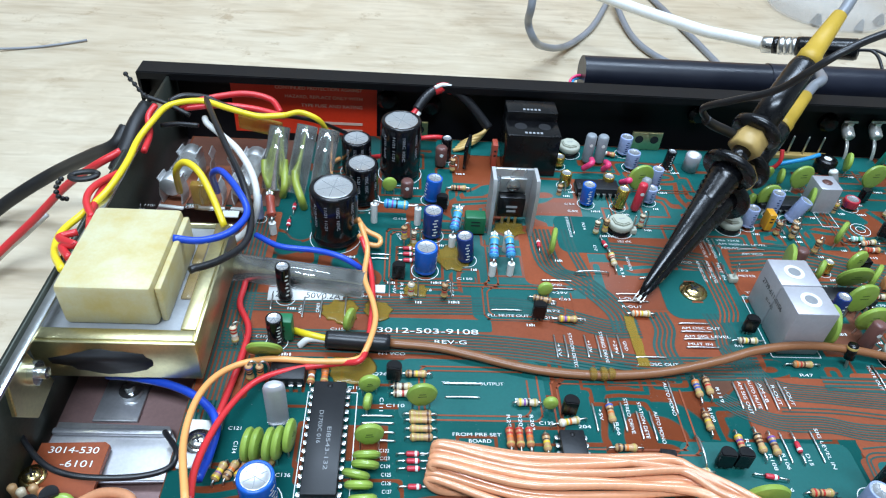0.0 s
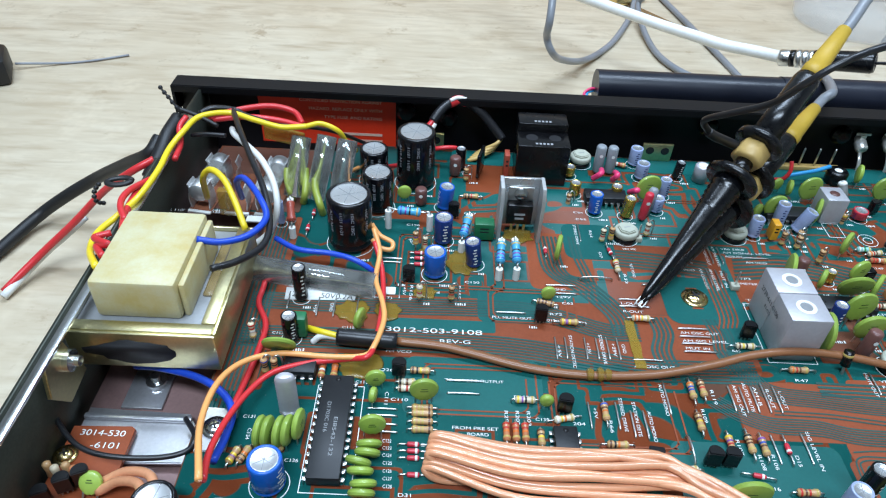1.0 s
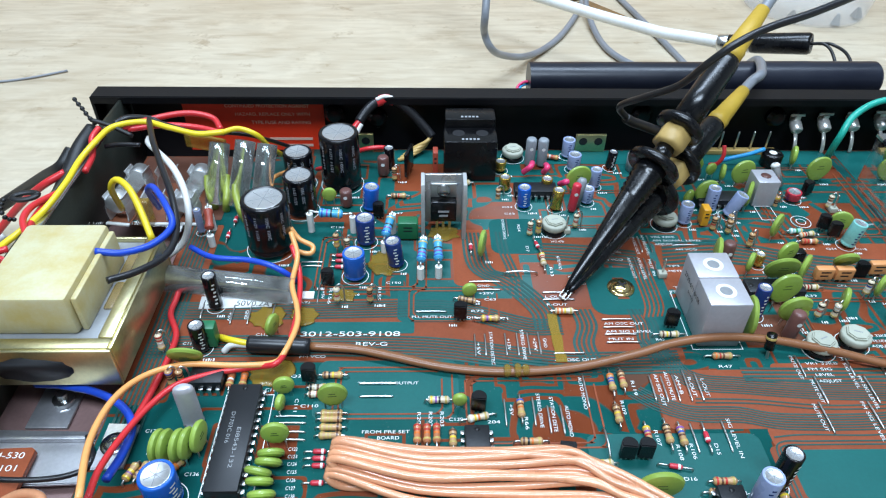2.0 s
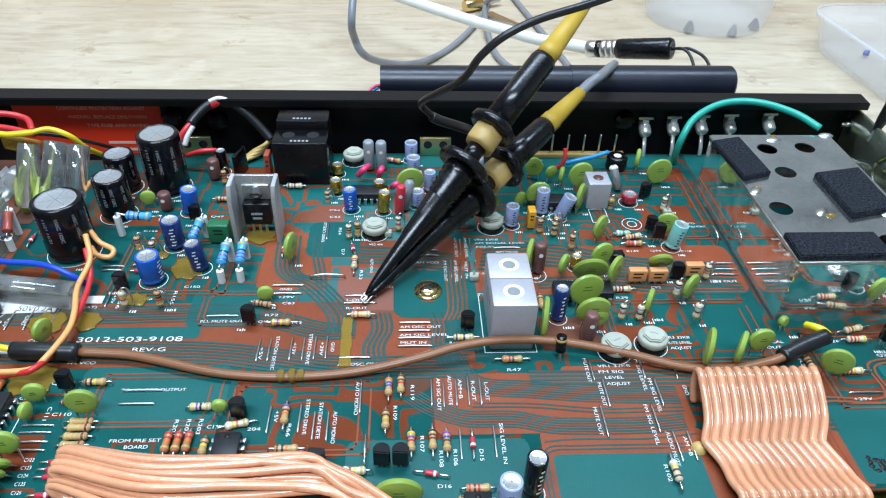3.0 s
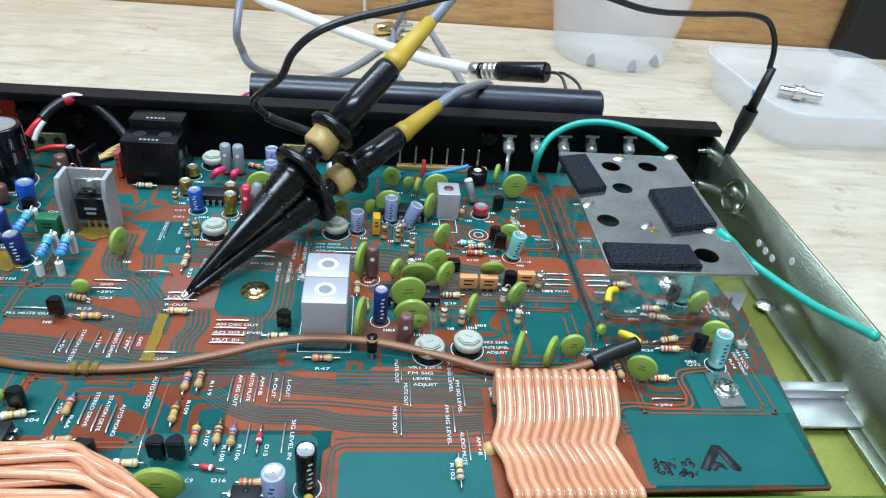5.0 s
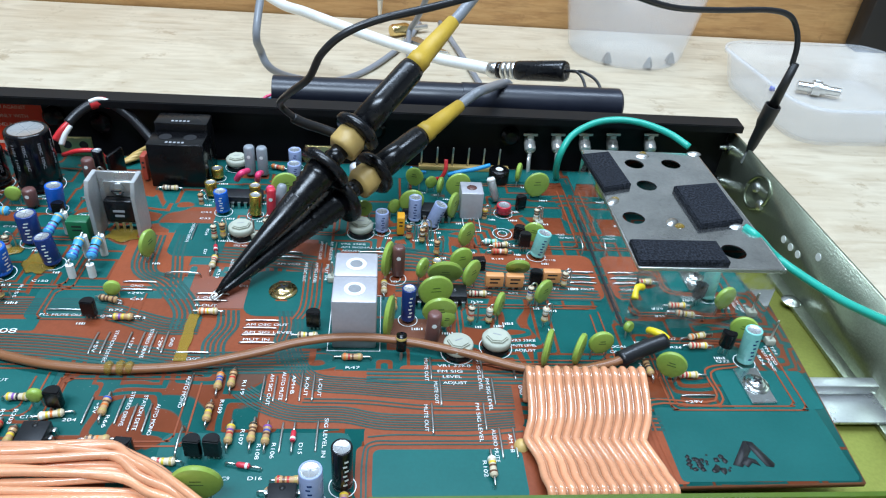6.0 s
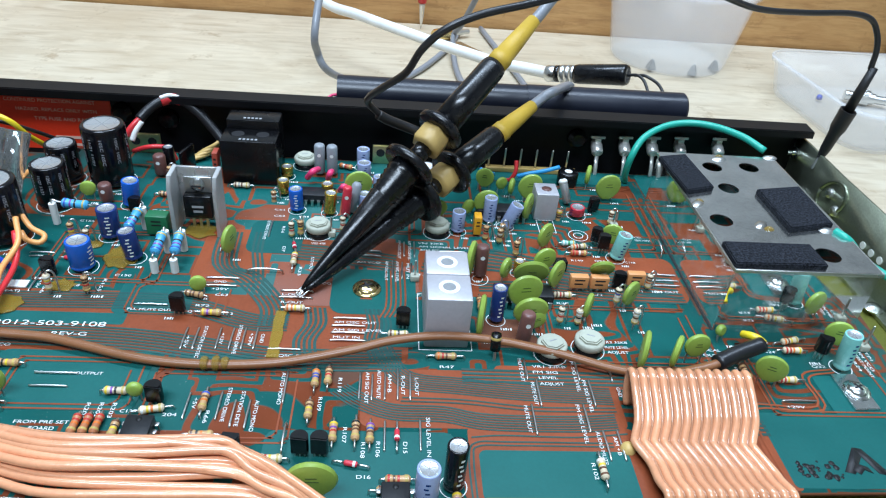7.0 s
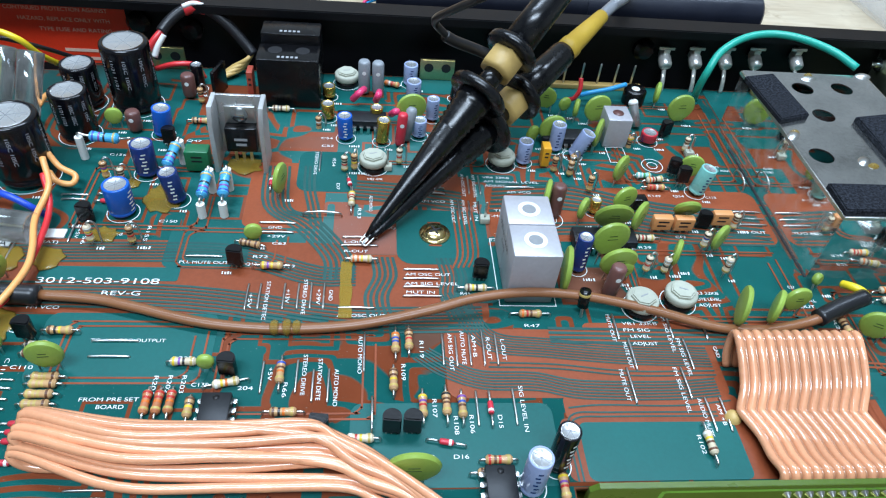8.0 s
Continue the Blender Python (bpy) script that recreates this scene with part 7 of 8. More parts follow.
wire("mains_lead", "wire_red", 0.00115, [(-0.2009, -0.0011, 0.0260), (-0.2049, 0.0063, 0.0270), (-0.2049, 0.0141, 0.0270), (-0.2014, 0.0246, 0.0250)], "red insulated wire of the mains bundle", "wire")
wire("mains_lead", "wire_red", 0.00115, [(-0.1998, -0.0067, 0.0260), (-0.2030, 0.0045, 0.0250), (-0.2039, 0.0199, 0.0240), (-0.2027, 0.0297, 0.0220)], "red insulated wire of the mains bundle", "wire")
wire("mains_lead", "wire_red", 0.00123, [(-0.1898, 0.0618, 0.0300), (-0.1793, 0.0676, 0.0310), (-0.1671, 0.0722, 0.0310), (-0.1573, 0.0722, 0.0290), (-0.1527, 0.0661, 0.0270)], "red insulated wire behind the fuses", "wire")
wire("mains_lead", "wire_red", 0.00123, [(-0.1881, 0.0626, 0.0290), (-0.1760, 0.0659, 0.0290), (-0.1631, 0.0663, 0.0280), (-0.1506, 0.0630, 0.0270)], "red insulated wire behind the fuses", "wire")
wire("mains_lead", "wire_black", 0.00131, [(-0.1939, 0.0651, 0.0300), (-0.1892, 0.0682, 0.0310), (-0.1804, 0.0675, 0.0310), (-0.1757, 0.0653, 0.0300), (-0.1654, 0.0615, 0.0290)], "black insulated wire behind the fuses", "wire")
wire("mains_lead", "wire_yellow", 0.00107, [(-0.1504, 0.0606, 0.0290), (-0.1446, 0.0634, 0.0290), (-0.1379, 0.0635, 0.0260), (-0.1352, 0.0681, 0.0180), (-0.1331, 0.0807, 0.0060)], "yellow insulated wire behind the fuse tubes", "wire")
wire("mains_lead", "wire_black", 0.00080, [(-0.1626, 0.0624, 0.0280), (-0.1428, 0.0655, 0.0250), (-0.1293, 0.0810, 0.0100), (-0.1274, 0.0888, 0.0020)], "grey insulated wire behind the fuse tubes", "wire")
wire("mains_cable", "black_matte", 0.0027, [(-0.2066, 0.0514, 0.0260), (-0.2098, 0.0457, 0.0220), (-0.2231, 0.0533, 0.0120), (-0.2454, 0.0658, -0.0050), (-0.2616, 0.0644, -0.0150), (-0.2752, 0.0596, -0.0240), (-0.2838, 0.0352, -0.0268)], "black mains cord leaving over the chassis side", "cable")
wire("red_mains_wire", "wire_red", 0.00146, [(-0.2052, 0.0392, 0.0240), (-0.2139, 0.0354, 0.0200), (-0.2284, 0.0388, 0.0080), (-0.2428, 0.0360, -0.0060), (-0.2568, 0.0300, -0.0180), (-0.2692, 0.0157, -0.0275)], "thick red wire leaving over the chassis side", "wire")
wire("white_mains_wire", "wire_white", 0.0017, [(-0.2416, 0.0421, -0.0080), (-0.2495, 0.0359, -0.0140), (-0.2593, 0.0327, -0.0220), (-0.2682, 0.0132, -0.0280)], "white wire lying along the red wire", "wire")
wire("cable_tie", "black_matte", 0.0009, [(-0.2005, 0.0611, 0.0340), (-0.1933, 0.0600, 0.0320), (-0.1848, 0.0576, 0.0290)], "black knotted cable tie round the wire bundle", "cable tie")
wire("bundle_sleeve", "black_matte", 0.003, [(-0.2069, 0.0352, 0.0180), (-0.2045, 0.0427, 0.0230), (-0.2034, 0.0520, 0.0270), (-0.2019, 0.0624, 0.0290)], "black sleeve round the mains wires at the corner", "sleeve")
wire("black_lead", "wire_black", 0.0009, [(-0.1950, 0.0545, 0.0260), (-0.1885, 0.0544, 0.0270), (-0.1811, 0.0540, 0.0270)], "black wire end with bare strands", "wire")
wire("fuse_lead", "wire_olive", 0.0015, [(-0.1584, 0.0550, 0.0120), (-0.1579, 0.0513, 0.0090), (-0.1560, 0.0467, 0.0060), (-0.1563, 0.0493, 0.0005)], "olive green wire below a clear fuse tube", "wire")
wire("fuse_lead", "wire_olive", 0.0015, [(-0.1510, 0.0556, 0.0120), (-0.1505, 0.0518, 0.0090), (-0.1500, 0.0461, 0.0060), (-0.1514, 0.0476, 0.0005)], "olive green wire below a clear fuse tube", "wire")
wire("fuse_lead", "wire_olive", 0.0015, [(-0.1459, 0.0488, 0.0120), (-0.1454, 0.0452, 0.0090), (-0.1429, 0.0393, 0.0060), (-0.1422, 0.0405, 0.0005)], "olive green wire below a clear fuse tube", "wire")
wire("sleeved_lead", "wire_black", 0.0021, [(-0.0995, 0.0885, 0.0182), (-0.0965, 0.0925, 0.0210), (-0.0925, 0.0965, 0.0232), (-0.0880, 0.0986, 0.0240), (-0.0830, 0.0988, 0.0226), (-0.0765, 0.0972, 0.0180), (-0.0705, 0.0945, 0.0120), (-0.0672, 0.0925, 0.0085)], "black sleeved lead arching between socket and capacitor", "wire")
wire("sleeve_cuff", "wire_red", 0.0023, [(-0.0922, 0.0967, 0.0233), (-0.0885, 0.0984, 0.0240), (-0.0846, 0.0989, 0.0232)], "red cuff on the arched black lead", "sleeve")
# thin white rod added as the stripe on the red cuff
wire("cuff_wire", "wire_white", 0.0009, [(-0.0920, 0.0956, 0.0252), (-0.0885, 0.0973, 0.0259), (-0.0848, 0.0978, 0.0250)], "white stripe laid along the red cuff", "wire")
wire("lead_wire", "wire_red", 0.00138, [(-0.0990, 0.0890, 0.0186), (-0.1018, 0.0862, 0.0160), (-0.1045, 0.0840, 0.0125)], "red wire end leaving the arched lead", "wire")
wire("lead_wire", "wire_white", 0.00120, [(-0.0985, 0.0880, 0.0175), (-0.1005, 0.0856, 0.0145), (-0.1022, 0.0838, 0.0105)], "white wire end leaving the arched lead", "wire")
for k in range(4):
    wire("lead_wire", "ivory", 0.0009, [(-0.0676, 0.0925, 0.0088), (-0.0700 - 0.0006 * k, 0.0905, 0.0070 - 0.0012 * k), (-0.0750 - 0.0010 * k, 0.0905 - 0.0016 * k, 0.0040 - 0.0006 * k), (-0.0790 - 0.0012 * k, 0.0915 - 0.0020 * k, 0.0005)], "yellowed wire fanning out from the arched lead", "wire")
wire("lead_wire", "wire_red", 0.00103, [(-0.1022, 0.0829, 0.0060), (-0.0945, 0.0817, 0.0090), (-0.0875, 0.0831, 0.0080), (-0.0854, 0.0848, 0.0020)], "red wire arching near the rear panel", "wire")
wire("lead_wire", "wire_red", 0.00095, [(-0.1176, 0.0739, 0.0030), (-0.1137, 0.0703, 0.0060), (-0.1106, 0.0729, 0.0040)], "short red wire between the capacitors", "wire")
wire("green_lead", "wire_green", 0.0015, [(0.1138, 0.0866, 0.0010), (0.1120, 0.0833, 0.0070), (0.1120, 0.0812, 0.0160), (0.1170, 0.0857, 0.0230), (0.1270, 0.0905, 0.0270), (0.1375, 0.0911, 0.0290), (0.1476, 0.0865, 0.0300), (0.1567, 0.0770, 0.0300), (0.1639, 0.0695, 0.0275)], "green wire arching to the tuner lid", "wire")
wire("green_lead", "wire_green", 0.0015, [(0.1626, 0.0087, 0.0265), (0.1656, 0.0040, 0.0255), (0.1760, 0.0046, 0.0167), (0.1820, -0.0086, 0.0163), (0.1855, -0.0223, 0.0186), (0.1870, -0.0340, 0.0225), (0.1870, -0.0483, 0.0285)], "green wire running from the tuner lid along the side panel", "wire")
wire("lead_wire", "wire_red", 0.0009, [(0.0570, 0.0798, 0.0020), (0.0594, 0.0776, 0.0040), (0.0611, 0.0776, 0.0080), (0.0612, 0.0798, 0.0120)], "thin red wire to a terminal pin", "wire")
wire("lead_wire", "wire_cyan", 0.00095, [(0.0627, 0.0803, 0.0040), (0.0669, 0.0795, 0.0060), (0.0741, 0.0808, 0.0070), (0.0815, 0.0833, 0.0080)], "thin blue wire between terminal pins", "wire")
wire("lead_wire", "wire_cyan", 0.0009, [(0.0456, 0.0784, 0.0080), (0.0482, 0.0788, 0.0060), (0.0526, 0.0836, 0.0030)], "thin blue wire behind the capacitors", "wire")
wire("sleeved_pin", "wire_pink", 0.0013, [(-0.0279, 0.0703, 0.0040), (-0.0253, 0.0686, 0.0080), (-0.0237, 0.0746, 0.0060)], "pink sleeved component lead", "wire")
wire("sleeved_pin", "wire_pink", 0.0013, [(-0.0192, 0.0701, 0.0040), (-0.0182, 0.0678, 0.0080), (-0.0179, 0.0730, 0.0060)], "pink sleeved component lead", "wire")
wire("sleeved_pin", "wire_pink", 0.0013, [(-0.0134, 0.0612, 0.0040), (-0.0119, 0.0570, 0.0080), (-0.0109, 0.0600, 0.0060)], "pink sleeved component lead", "wire")

# middle of the board: links, resistors and small transistors
transistor(-0.0585, -0.0153, 0, 0.002)
resistor(-0.0558, -0.0067, -14, 0.0095, "tan", "nnnn")
resistor(-0.0484, -0.0157, 0, 0.0110, "tan", "yvyd")
disc_cap(-0.0549, -0.0043, 0.0055, 10, 0, False, 0.0015)
jumper(-0.0684, -0.0113, 0, 0.0105, 0.0006)
jumper(-0.0489, 0.0039, 0, 0.0110, 0.0006)
jumper(-0.0487, -0.0004, 0, 0.0100, 0.0006)
silk(-0.0749, -0.0142, 0, 0.0138, 0.0011, "PLL MUTE OUT")
silk(-0.0515, 0.0014, 0, 0.0042, 0.0011, "GND")
silk(-0.0514, -0.0026, 0, 0.0055, 0.0011, "+29V")
silk(-0.0495, -0.0057, 0, 0.0040, 0.0011, "C63")
silk(-0.0544, -0.0115, 0, 0.0043, 0.0011, "R72")
silk(-0.0561, -0.0146, 0, 0.0031, 0.0011, "Q13")
silk(-0.0468, -0.0152, 0, 0.0048, 0.0011, "R113")
jumper(-0.0540, -0.0267, -90, 0.0095, 0.0006)
jumper(-0.0506, -0.0266, -90, 0.0095, 0.0006)
jumper(-0.0439, -0.0264, -90, 0.0095, 0.0006)
jumper(-0.0400, -0.0263, -90, 0.0095, 0.0006)
jumper(-0.0364, -0.0261, -90, 0.0095, 0.0006)
jumper(-0.0328, -0.0260, -90, 0.0095, 0.0006)
silk(-0.0535, -0.0256, -90, 0.0053, 0.0011, "+5V")
silk(-0.0491, -0.0209, -90, 0.0142, 0.0011, "STATION DETEC")
silk(-0.0434, -0.0239, -90, 0.0050, 0.0011, "+13V")
silk(-0.0387, -0.0200, -90, 0.0130, 0.0011, "STEREO DRIVE")
silk(-0.0348, -0.0236, -90, 0.0058, 0.0011, "+29V")
silk(-0.0314, -0.0239, -90, 0.0040, 0.0011, "GND")
jumper(-0.0236, -0.0306, 0, 0.0100, 0.0006)
silk(-0.0288, -0.0338, 0, 0.0135, 0.0011, "AM OSC OUT")
jumper(-0.0233, -0.0019, 0, 0.0105, 0.0006)
jumper(-0.0234, -0.0055, 0, 0.0110, 0.0006)
resistor(-0.0226, -0.0123, 0, 0.0100, "cream", "ooyd")
silk(-0.0279, -0.0044, 0, 0.0066, 0.0011, "L-OUT")
silk(-0.0278, -0.0084, 0, 0.0071, 0.0011, "R-OUT")
glue_strip((-0.0268, -0.0126), (-0.0267, -0.0343), 0.0034)
jumper(-0.0047, -0.0153, 0, 0.0105, 0.0006)
jumper(-0.0049, -0.0190, 0, 0.0105, 0.0006)
jumper(-0.0049, -0.0223, 0, 0.0105, 0.0006)
jumper(-0.0048, -0.0259, 0, 0.0110, 0.0006)
silk(-0.0096, -0.0177, 0, 0.0134, 0.0011, "AM OSC OUT")
silk(-0.0098, -0.0214, 0, 0.0159, 0.0011, "AM SIG LEVEL")
silk(-0.0094, -0.0248, 0, 0.0082, 0.0011, "MUT IN")
jumper(-0.0354, 0.0077, 0, 0.0120, 0.0022)
jumper(-0.0151, 0.0066, 0, 0.0060, 0.0006)
silk(-0.0166, 0.0023, 0, 0.0043, 0.0011, "VCO")
silk(-0.0520, -0.0576, 0, 0.0037, 0.0011, "204")
jumper(-0.0465, -0.0537, -90, 0.0095, 0.0006)
resistor(-0.0419, -0.0531, -90, 0.0105, "tan", "bnod")
jumper(-0.0379, -0.0534, -90, 0.0100, 0.0006)
jumper(-0.0337, -0.0562, -90, 0.0095, 0.0006)
jumper(-0.0298, -0.0563, -90, 0.0100, 0.0006)
silk(-0.0451, -0.0508, -90, 0.0040, 0.0011, "+5V")
silk(-0.0410, -0.0554, -90, 0.0044, 0.0011, "R66")
silk(-0.0366, -0.0468, -90, 0.0124, 0.0011, "STEREO DRIVE")
silk(-0.0327, -0.0481, -90, 0.0126, 0.0011, "STATION DETE")
silk(-0.0284, -0.0513, -90, 0.0111, 0.0011, "AUTO MONO")
jumper(-0.0210, -0.0457, -90, 0.0125, 0.0006)
silk(-0.0226, -0.0404, -90, 0.0123, 0.0011, "AUTO MONO")
resistor(-0.0128, -0.0435, -90, 0.0105, "tan", "obbd")
resistor(-0.0092, -0.0425, -90, 0.0095, "tan", "nnrd")
silk(-0.0063, -0.0420, -90, 0.0056, 0.0011, "R119")
resistor(-0.0134, -0.0554, -90, 0.0095, "tan", "nnyd")
silk(-0.0113, -0.0497, -90, 0.0050, 0.0011, "R109")
resistor(-0.0400, -0.0647, 0, 0.0100, "tan", "nkod")
transistor(-0.0310, -0.0699, 180, 0.002)
jumper(-0.0187, -0.0654, -90, 0.0100, 0.003)
transistor(-0.0140, -0.0698, 0, 0.002)
transistor(-0.0090, -0.0698, 0, 0.002)
resistor(-0.0062, -0.0631, -90, 0.0100, "tan", "yvrd")
resistor(-0.0003, -0.0625, -90, 0.0110, "tan", "knnd")
resistor(0.0036, -0.0633, -90, 0.0100, "tan", "vbnd")
jumper(0.0075, -0.0631, -90, 0.0100, 0.0006)
diode(0.0108, -0.0635, -90, 0.0103)
silk(-0.0037, -0.0604, -90, 0.0053, 0.0011, "R107")
silk(0.0014, -0.0654, -90, 0.0051, 0.0011, "R108")
silk(0.0053, -0.0651, -90, 0.0051, 0.0011, "R106")
silk(0.0125, -0.0651, -90, 0.0037, 0.0011, "D15")
jumper(-0.0001, -0.0448, -90, 0.0100, 0.0006)
jumper(0.0035, -0.0453, -90, 0.0100, 0.0006)
jumper(0.0072, -0.0448, -90, 0.0105, 0.0006)
jumper(0.0109, -0.0439, -90, 0.0120, 0.0006)
silk(0.0015, -0.0394, -90, 0.0123, 0.0011, "AM SIG OUT")
silk(0.0049, -0.0385, -90, 0.0112, 0.0011, "AUTO MUTE")
silk(0.0080, -0.0399, -90, 0.0074, 0.0011, "AM+B")
resistor(-0.0214, -0.0720, 0, 0.0095, "cream", "wryd")
diode(-0.0009, -0.0730, -11, 0.0096)
silk(0.0007, -0.0769, 0, 0.0036, 0.0011, "D16")
silk(-0.0058, -0.0769, 0, 0.0019, 0.0011, "C9")
resistor(0.0090, -0.0812, 0, 0.0100, "tan", "nggd")
disc_cap(-0.0094, -0.0826, 0.0125, 0, 4, False, 0.0022)
jumper(0.0145, -0.0445, -90, 0.0105, 0.0006)
silk(0.0119, -0.0407, -90, 0.0075, 0.0011, "R-OUT")
silk(0.0159, -0.0413, -90, 0.0070, 0.0011, "L-OUT")
resistor(0.0254, -0.0330, 0, 0.0115, "tan", "ornd")
silk(0.0235, -0.0369, 0, 0.0044, 0.0011, "R47")
jumper(0.0171, -0.0626, -90, 0.0105, 0.0006)
silk(0.0188, -0.0565, -90, 0.0134, 0.0011, "SIG LEVEL IN")
ecap(0.0250, -0.0790, 0.0027, 0.0160, "sleeve_black", 0, 0, spin=-70)
ecap(0.0179, -0.0845, 0.0029, 0.0145, "sleeve_lilac", 0, 0, spin=-100)
jumper(0.0497, -0.0364, -90, 0.0090, 0.0006)
jumper(0.0522, -0.0460, -90, 0.0105, 0.0006)
jumper(0.0493, -0.0563, -90, 0.0110, 0.0006)
silk(0.0478, -0.0320, -90, 0.0098, 0.0011, "MUTE OUT")
silk(0.0504, -0.0420, -90, 0.0089, 0.0011, "MUTE OUT")
silk(0.0470, -0.0513, -90, 0.0099, 0.0011, "MUTE OUT")
silk(0.0519, -0.0358, 0, 0.0104, 0.0011, "VR1 33KB")
silk(0.0518, -0.0382, 0, 0.0077, 0.0011, "FM SIG")
silk(0.0533, -0.0405, 0, 0.0058, 0.0011, "LEVEL")
silk(0.0532, -0.0430, 0, 0.0074, 0.0011, "ADJUST")
jumper(0.0656, -0.0364, -90, 0.0085, 0.0006)
jumper(0.0682, -0.0458, -90, 0.0105, 0.0006)
jumper(0.0645, -0.0556, -90, 0.0100, 0.0006)
jumper(0.0680, -0.0652, -90, 0.0100, 0.0006)
jumper(0.0721, -0.0651, -90, 0.0100, 0.0006)
jumper(0.0757, -0.0379, -90, 0.0060, 0.0006)
silk(0.0641, -0.0316, -90, 0.0139, 0.0011, "FM SIG LEVEL")
silk(0.0662, -0.0406, -90, 0.0129, 0.0011, "FM SIG LEVEL")
silk(0.0622, -0.0506, -90, 0.0143, 0.0011, "FM SIG LEVEL")
silk(0.0659, -0.0604, -90, 0.0113, 0.0011, "AUDIO MUTE")
silk(0.0704, -0.0622, -90, 0.0063, 0.0011, "AM +B")
silk(0.0762, -0.0434, -90, 0.0038, 0.0011, "GND")
resistor(0.0645, -0.0740, -90, 0.0115, "cream", "wynn")
silk(0.0622, -0.0712, -90, 0.0052, 0.0011, "R102")

# screw and long-leaded parts beside the shield can
transistor(0.0123, -0.0190, 0, 0.002)
resistor(0.0108, -0.0234, 0, 0.0110, "cream", "nykd")
silk(0.0063, -0.0251, 0, 0.0028, 0.0011, "R45")
resistor(0.0349, 0.0022, -90, 0.0095, "cream", "ynnd")
resistor(0.0384, -0.0067, -90, 0.0100, "tan", "nnod")
disc_cap(0.0361, 0.0100, 0.0125, 72, 0, False, 0.0022)
film_can(0.0399, 0.0105, 0.0023, 0.0135, "sleeve_brown", 0, 0)
disc_cap(0.0485, 0.0083, 0.0075, 55, 0, False, 0.0022)
ecap(0.0540, 0.0128, 0.0019, 0.0060, "sleeve_gold", 0, 0, spin=60)
disc_cap(0.0559, 0.0043, 0.0125, 0, 20, False, 0.004)
disc_cap(0.0625, 0.0109, 0.0090, 20, 0, True, 0.004)
disc_cap(0.0655, 0.0030, 0.0100, 48, 0, True, 0.003)
chip(0.0534, -0.0029, 0, 8, 0.0082, height=0.0036, writing=((-0.002, -0.0007, 0.0085, 0.0014, "HA11225"),))
disc_cap(0.0519, -0.0110, 0.0120, 8, 0, False, 0.005)
disc_cap(0.0528, -0.0173, 0.0115, 5, 8, False, 0.003)
disc_cap(0.0553, -0.0187, 0.0065, 12, 0, False, 0.0022)
ecap(0.0430, -0.0139, 0.0024, 0.0140, "sleeve_navy", 0, 0, spin=-80)
film_can(0.0504, -0.0243, 0.0023, 0.0125, "sleeve_brown", 0, 3)
disc_cap(0.0366, -0.0220, 0.0135, 78, 0, False, 0.0022)
trimpot(0.0586, -0.0295, 25); ring(0.0586, -0.0295, 0.0054)
trimpot(0.0712, -0.0268, -20); ring(0.0712, -0.0268, 0.0054)
stand_resistor(0.0640, -0.0153, 20, 0.009, "cream", "kwrd", 0)
stand_resistor(0.0703, -0.0147, 20, 0.008, "cream", "wwkd", 0)
disc_cap(0.0737, -0.0120, 0.0085, 62, 0, False, 0.0022)
resistor(0.0680, -0.0006, 0, 0.0105, "cream", "nrnd")
silk(0.0655, -0.0043, 0, 0.0041, 0.0011, "R39")
filter_block(0.0742, 0.0041, 0)
filter_block(0.0815, 0.0040, 0)
filter_block(0.0956, 0.0070, 0)
disc_cap(0.0828, 0.0109, 0.0090, 0, 25, False, 0.004)
transistor(0.0898, 0.0067, 0, 0.0008)
stand_resistor(0.1004, 0.0061, 20, 0.008, "cream", "nnod", 0)
stand_resistor(0.0855, -0.0052, 20, 0.01, "cream", "kbwd", 0)
disc_cap(0.0901, -0.0050, 0.0090, 40, 0, True, 0.0022)
stand_resistor(0.0888, -0.0163, 20, 0.01, "cream", "wwnd", 0)
disc_cap(0.0857, -0.0348, 0.0120, 68, 0, False, 0.0022)
silk(0.0768, -0.0238, 0, 0.0083, 0.0011, "VR3 33KB")
silk(0.0765, -0.0262, 0, 0.0085, 0.0011, "MUTE LEVEL")
silk(0.0774, -0.0285, 0, 0.0070, 0.0011, "ADJUST")
resistor(0.0765, 0.0321, 0, 0.0075, "mint", "wwgd")
resistor(0.0801, 0.0300, 12, 0.0095, "cream", "ornd")
resistor(0.0793, 0.0256, 0, 0.0105, "rust", "rrwd")
silk(0.0759, 0.0218, 0, 0.0045, 0.0011, "R149")
silk(0.0850, 0.0220, 0, 0.0040, 0.0011, "Q34")
disc_cap(0.0662, 0.0292, 0.0095, 45, 0, False, 0.0022)
stand_resistor(0.0546, 0.0235, 20, 0.0085, "tan", "nkod", 0)
silk(0.0181, 0.0294, 0, 0.0095, 0.0011, "VR6 33KB")
silk(0.0183, 0.0272, 0, 0.0195, 0.0011, "AM SIGNAL LEVEL")
silk(0.0186, 0.0249, 0, 0.0072, 0.0011, "ADJUST")
silk(0.0967, 0.0217, 0, 0.0040, 0.0011, "C118")
silk(0.0948, 0.0040, 0, 0.0036, 0.0011, "CF1")
silk(0.0794, 0.0010, 0, 0.0035, 0.0011, "CF2")
jumper(0.1091, 0.0147, 0, 0.0100, 0.0006)
jumper(0.1087, 0.0112, 0, 0.0105, 0.0006)
jumper(0.1086, 0.0082, 0, 0.0100, 0.0006)
silk(0.1030, 0.0041, 0, 0.0090, 0.0011, "FM OUT")
disc_cap(0.0961, -0.0345, 0.0105, 58, 0, True, 0.0022)
disc_cap(0.1039, -0.0312, 0.0085, 5, 0, False, 0.003)
silk(0.1087, -0.0207, 0, 0.0, 0.001, "C27")
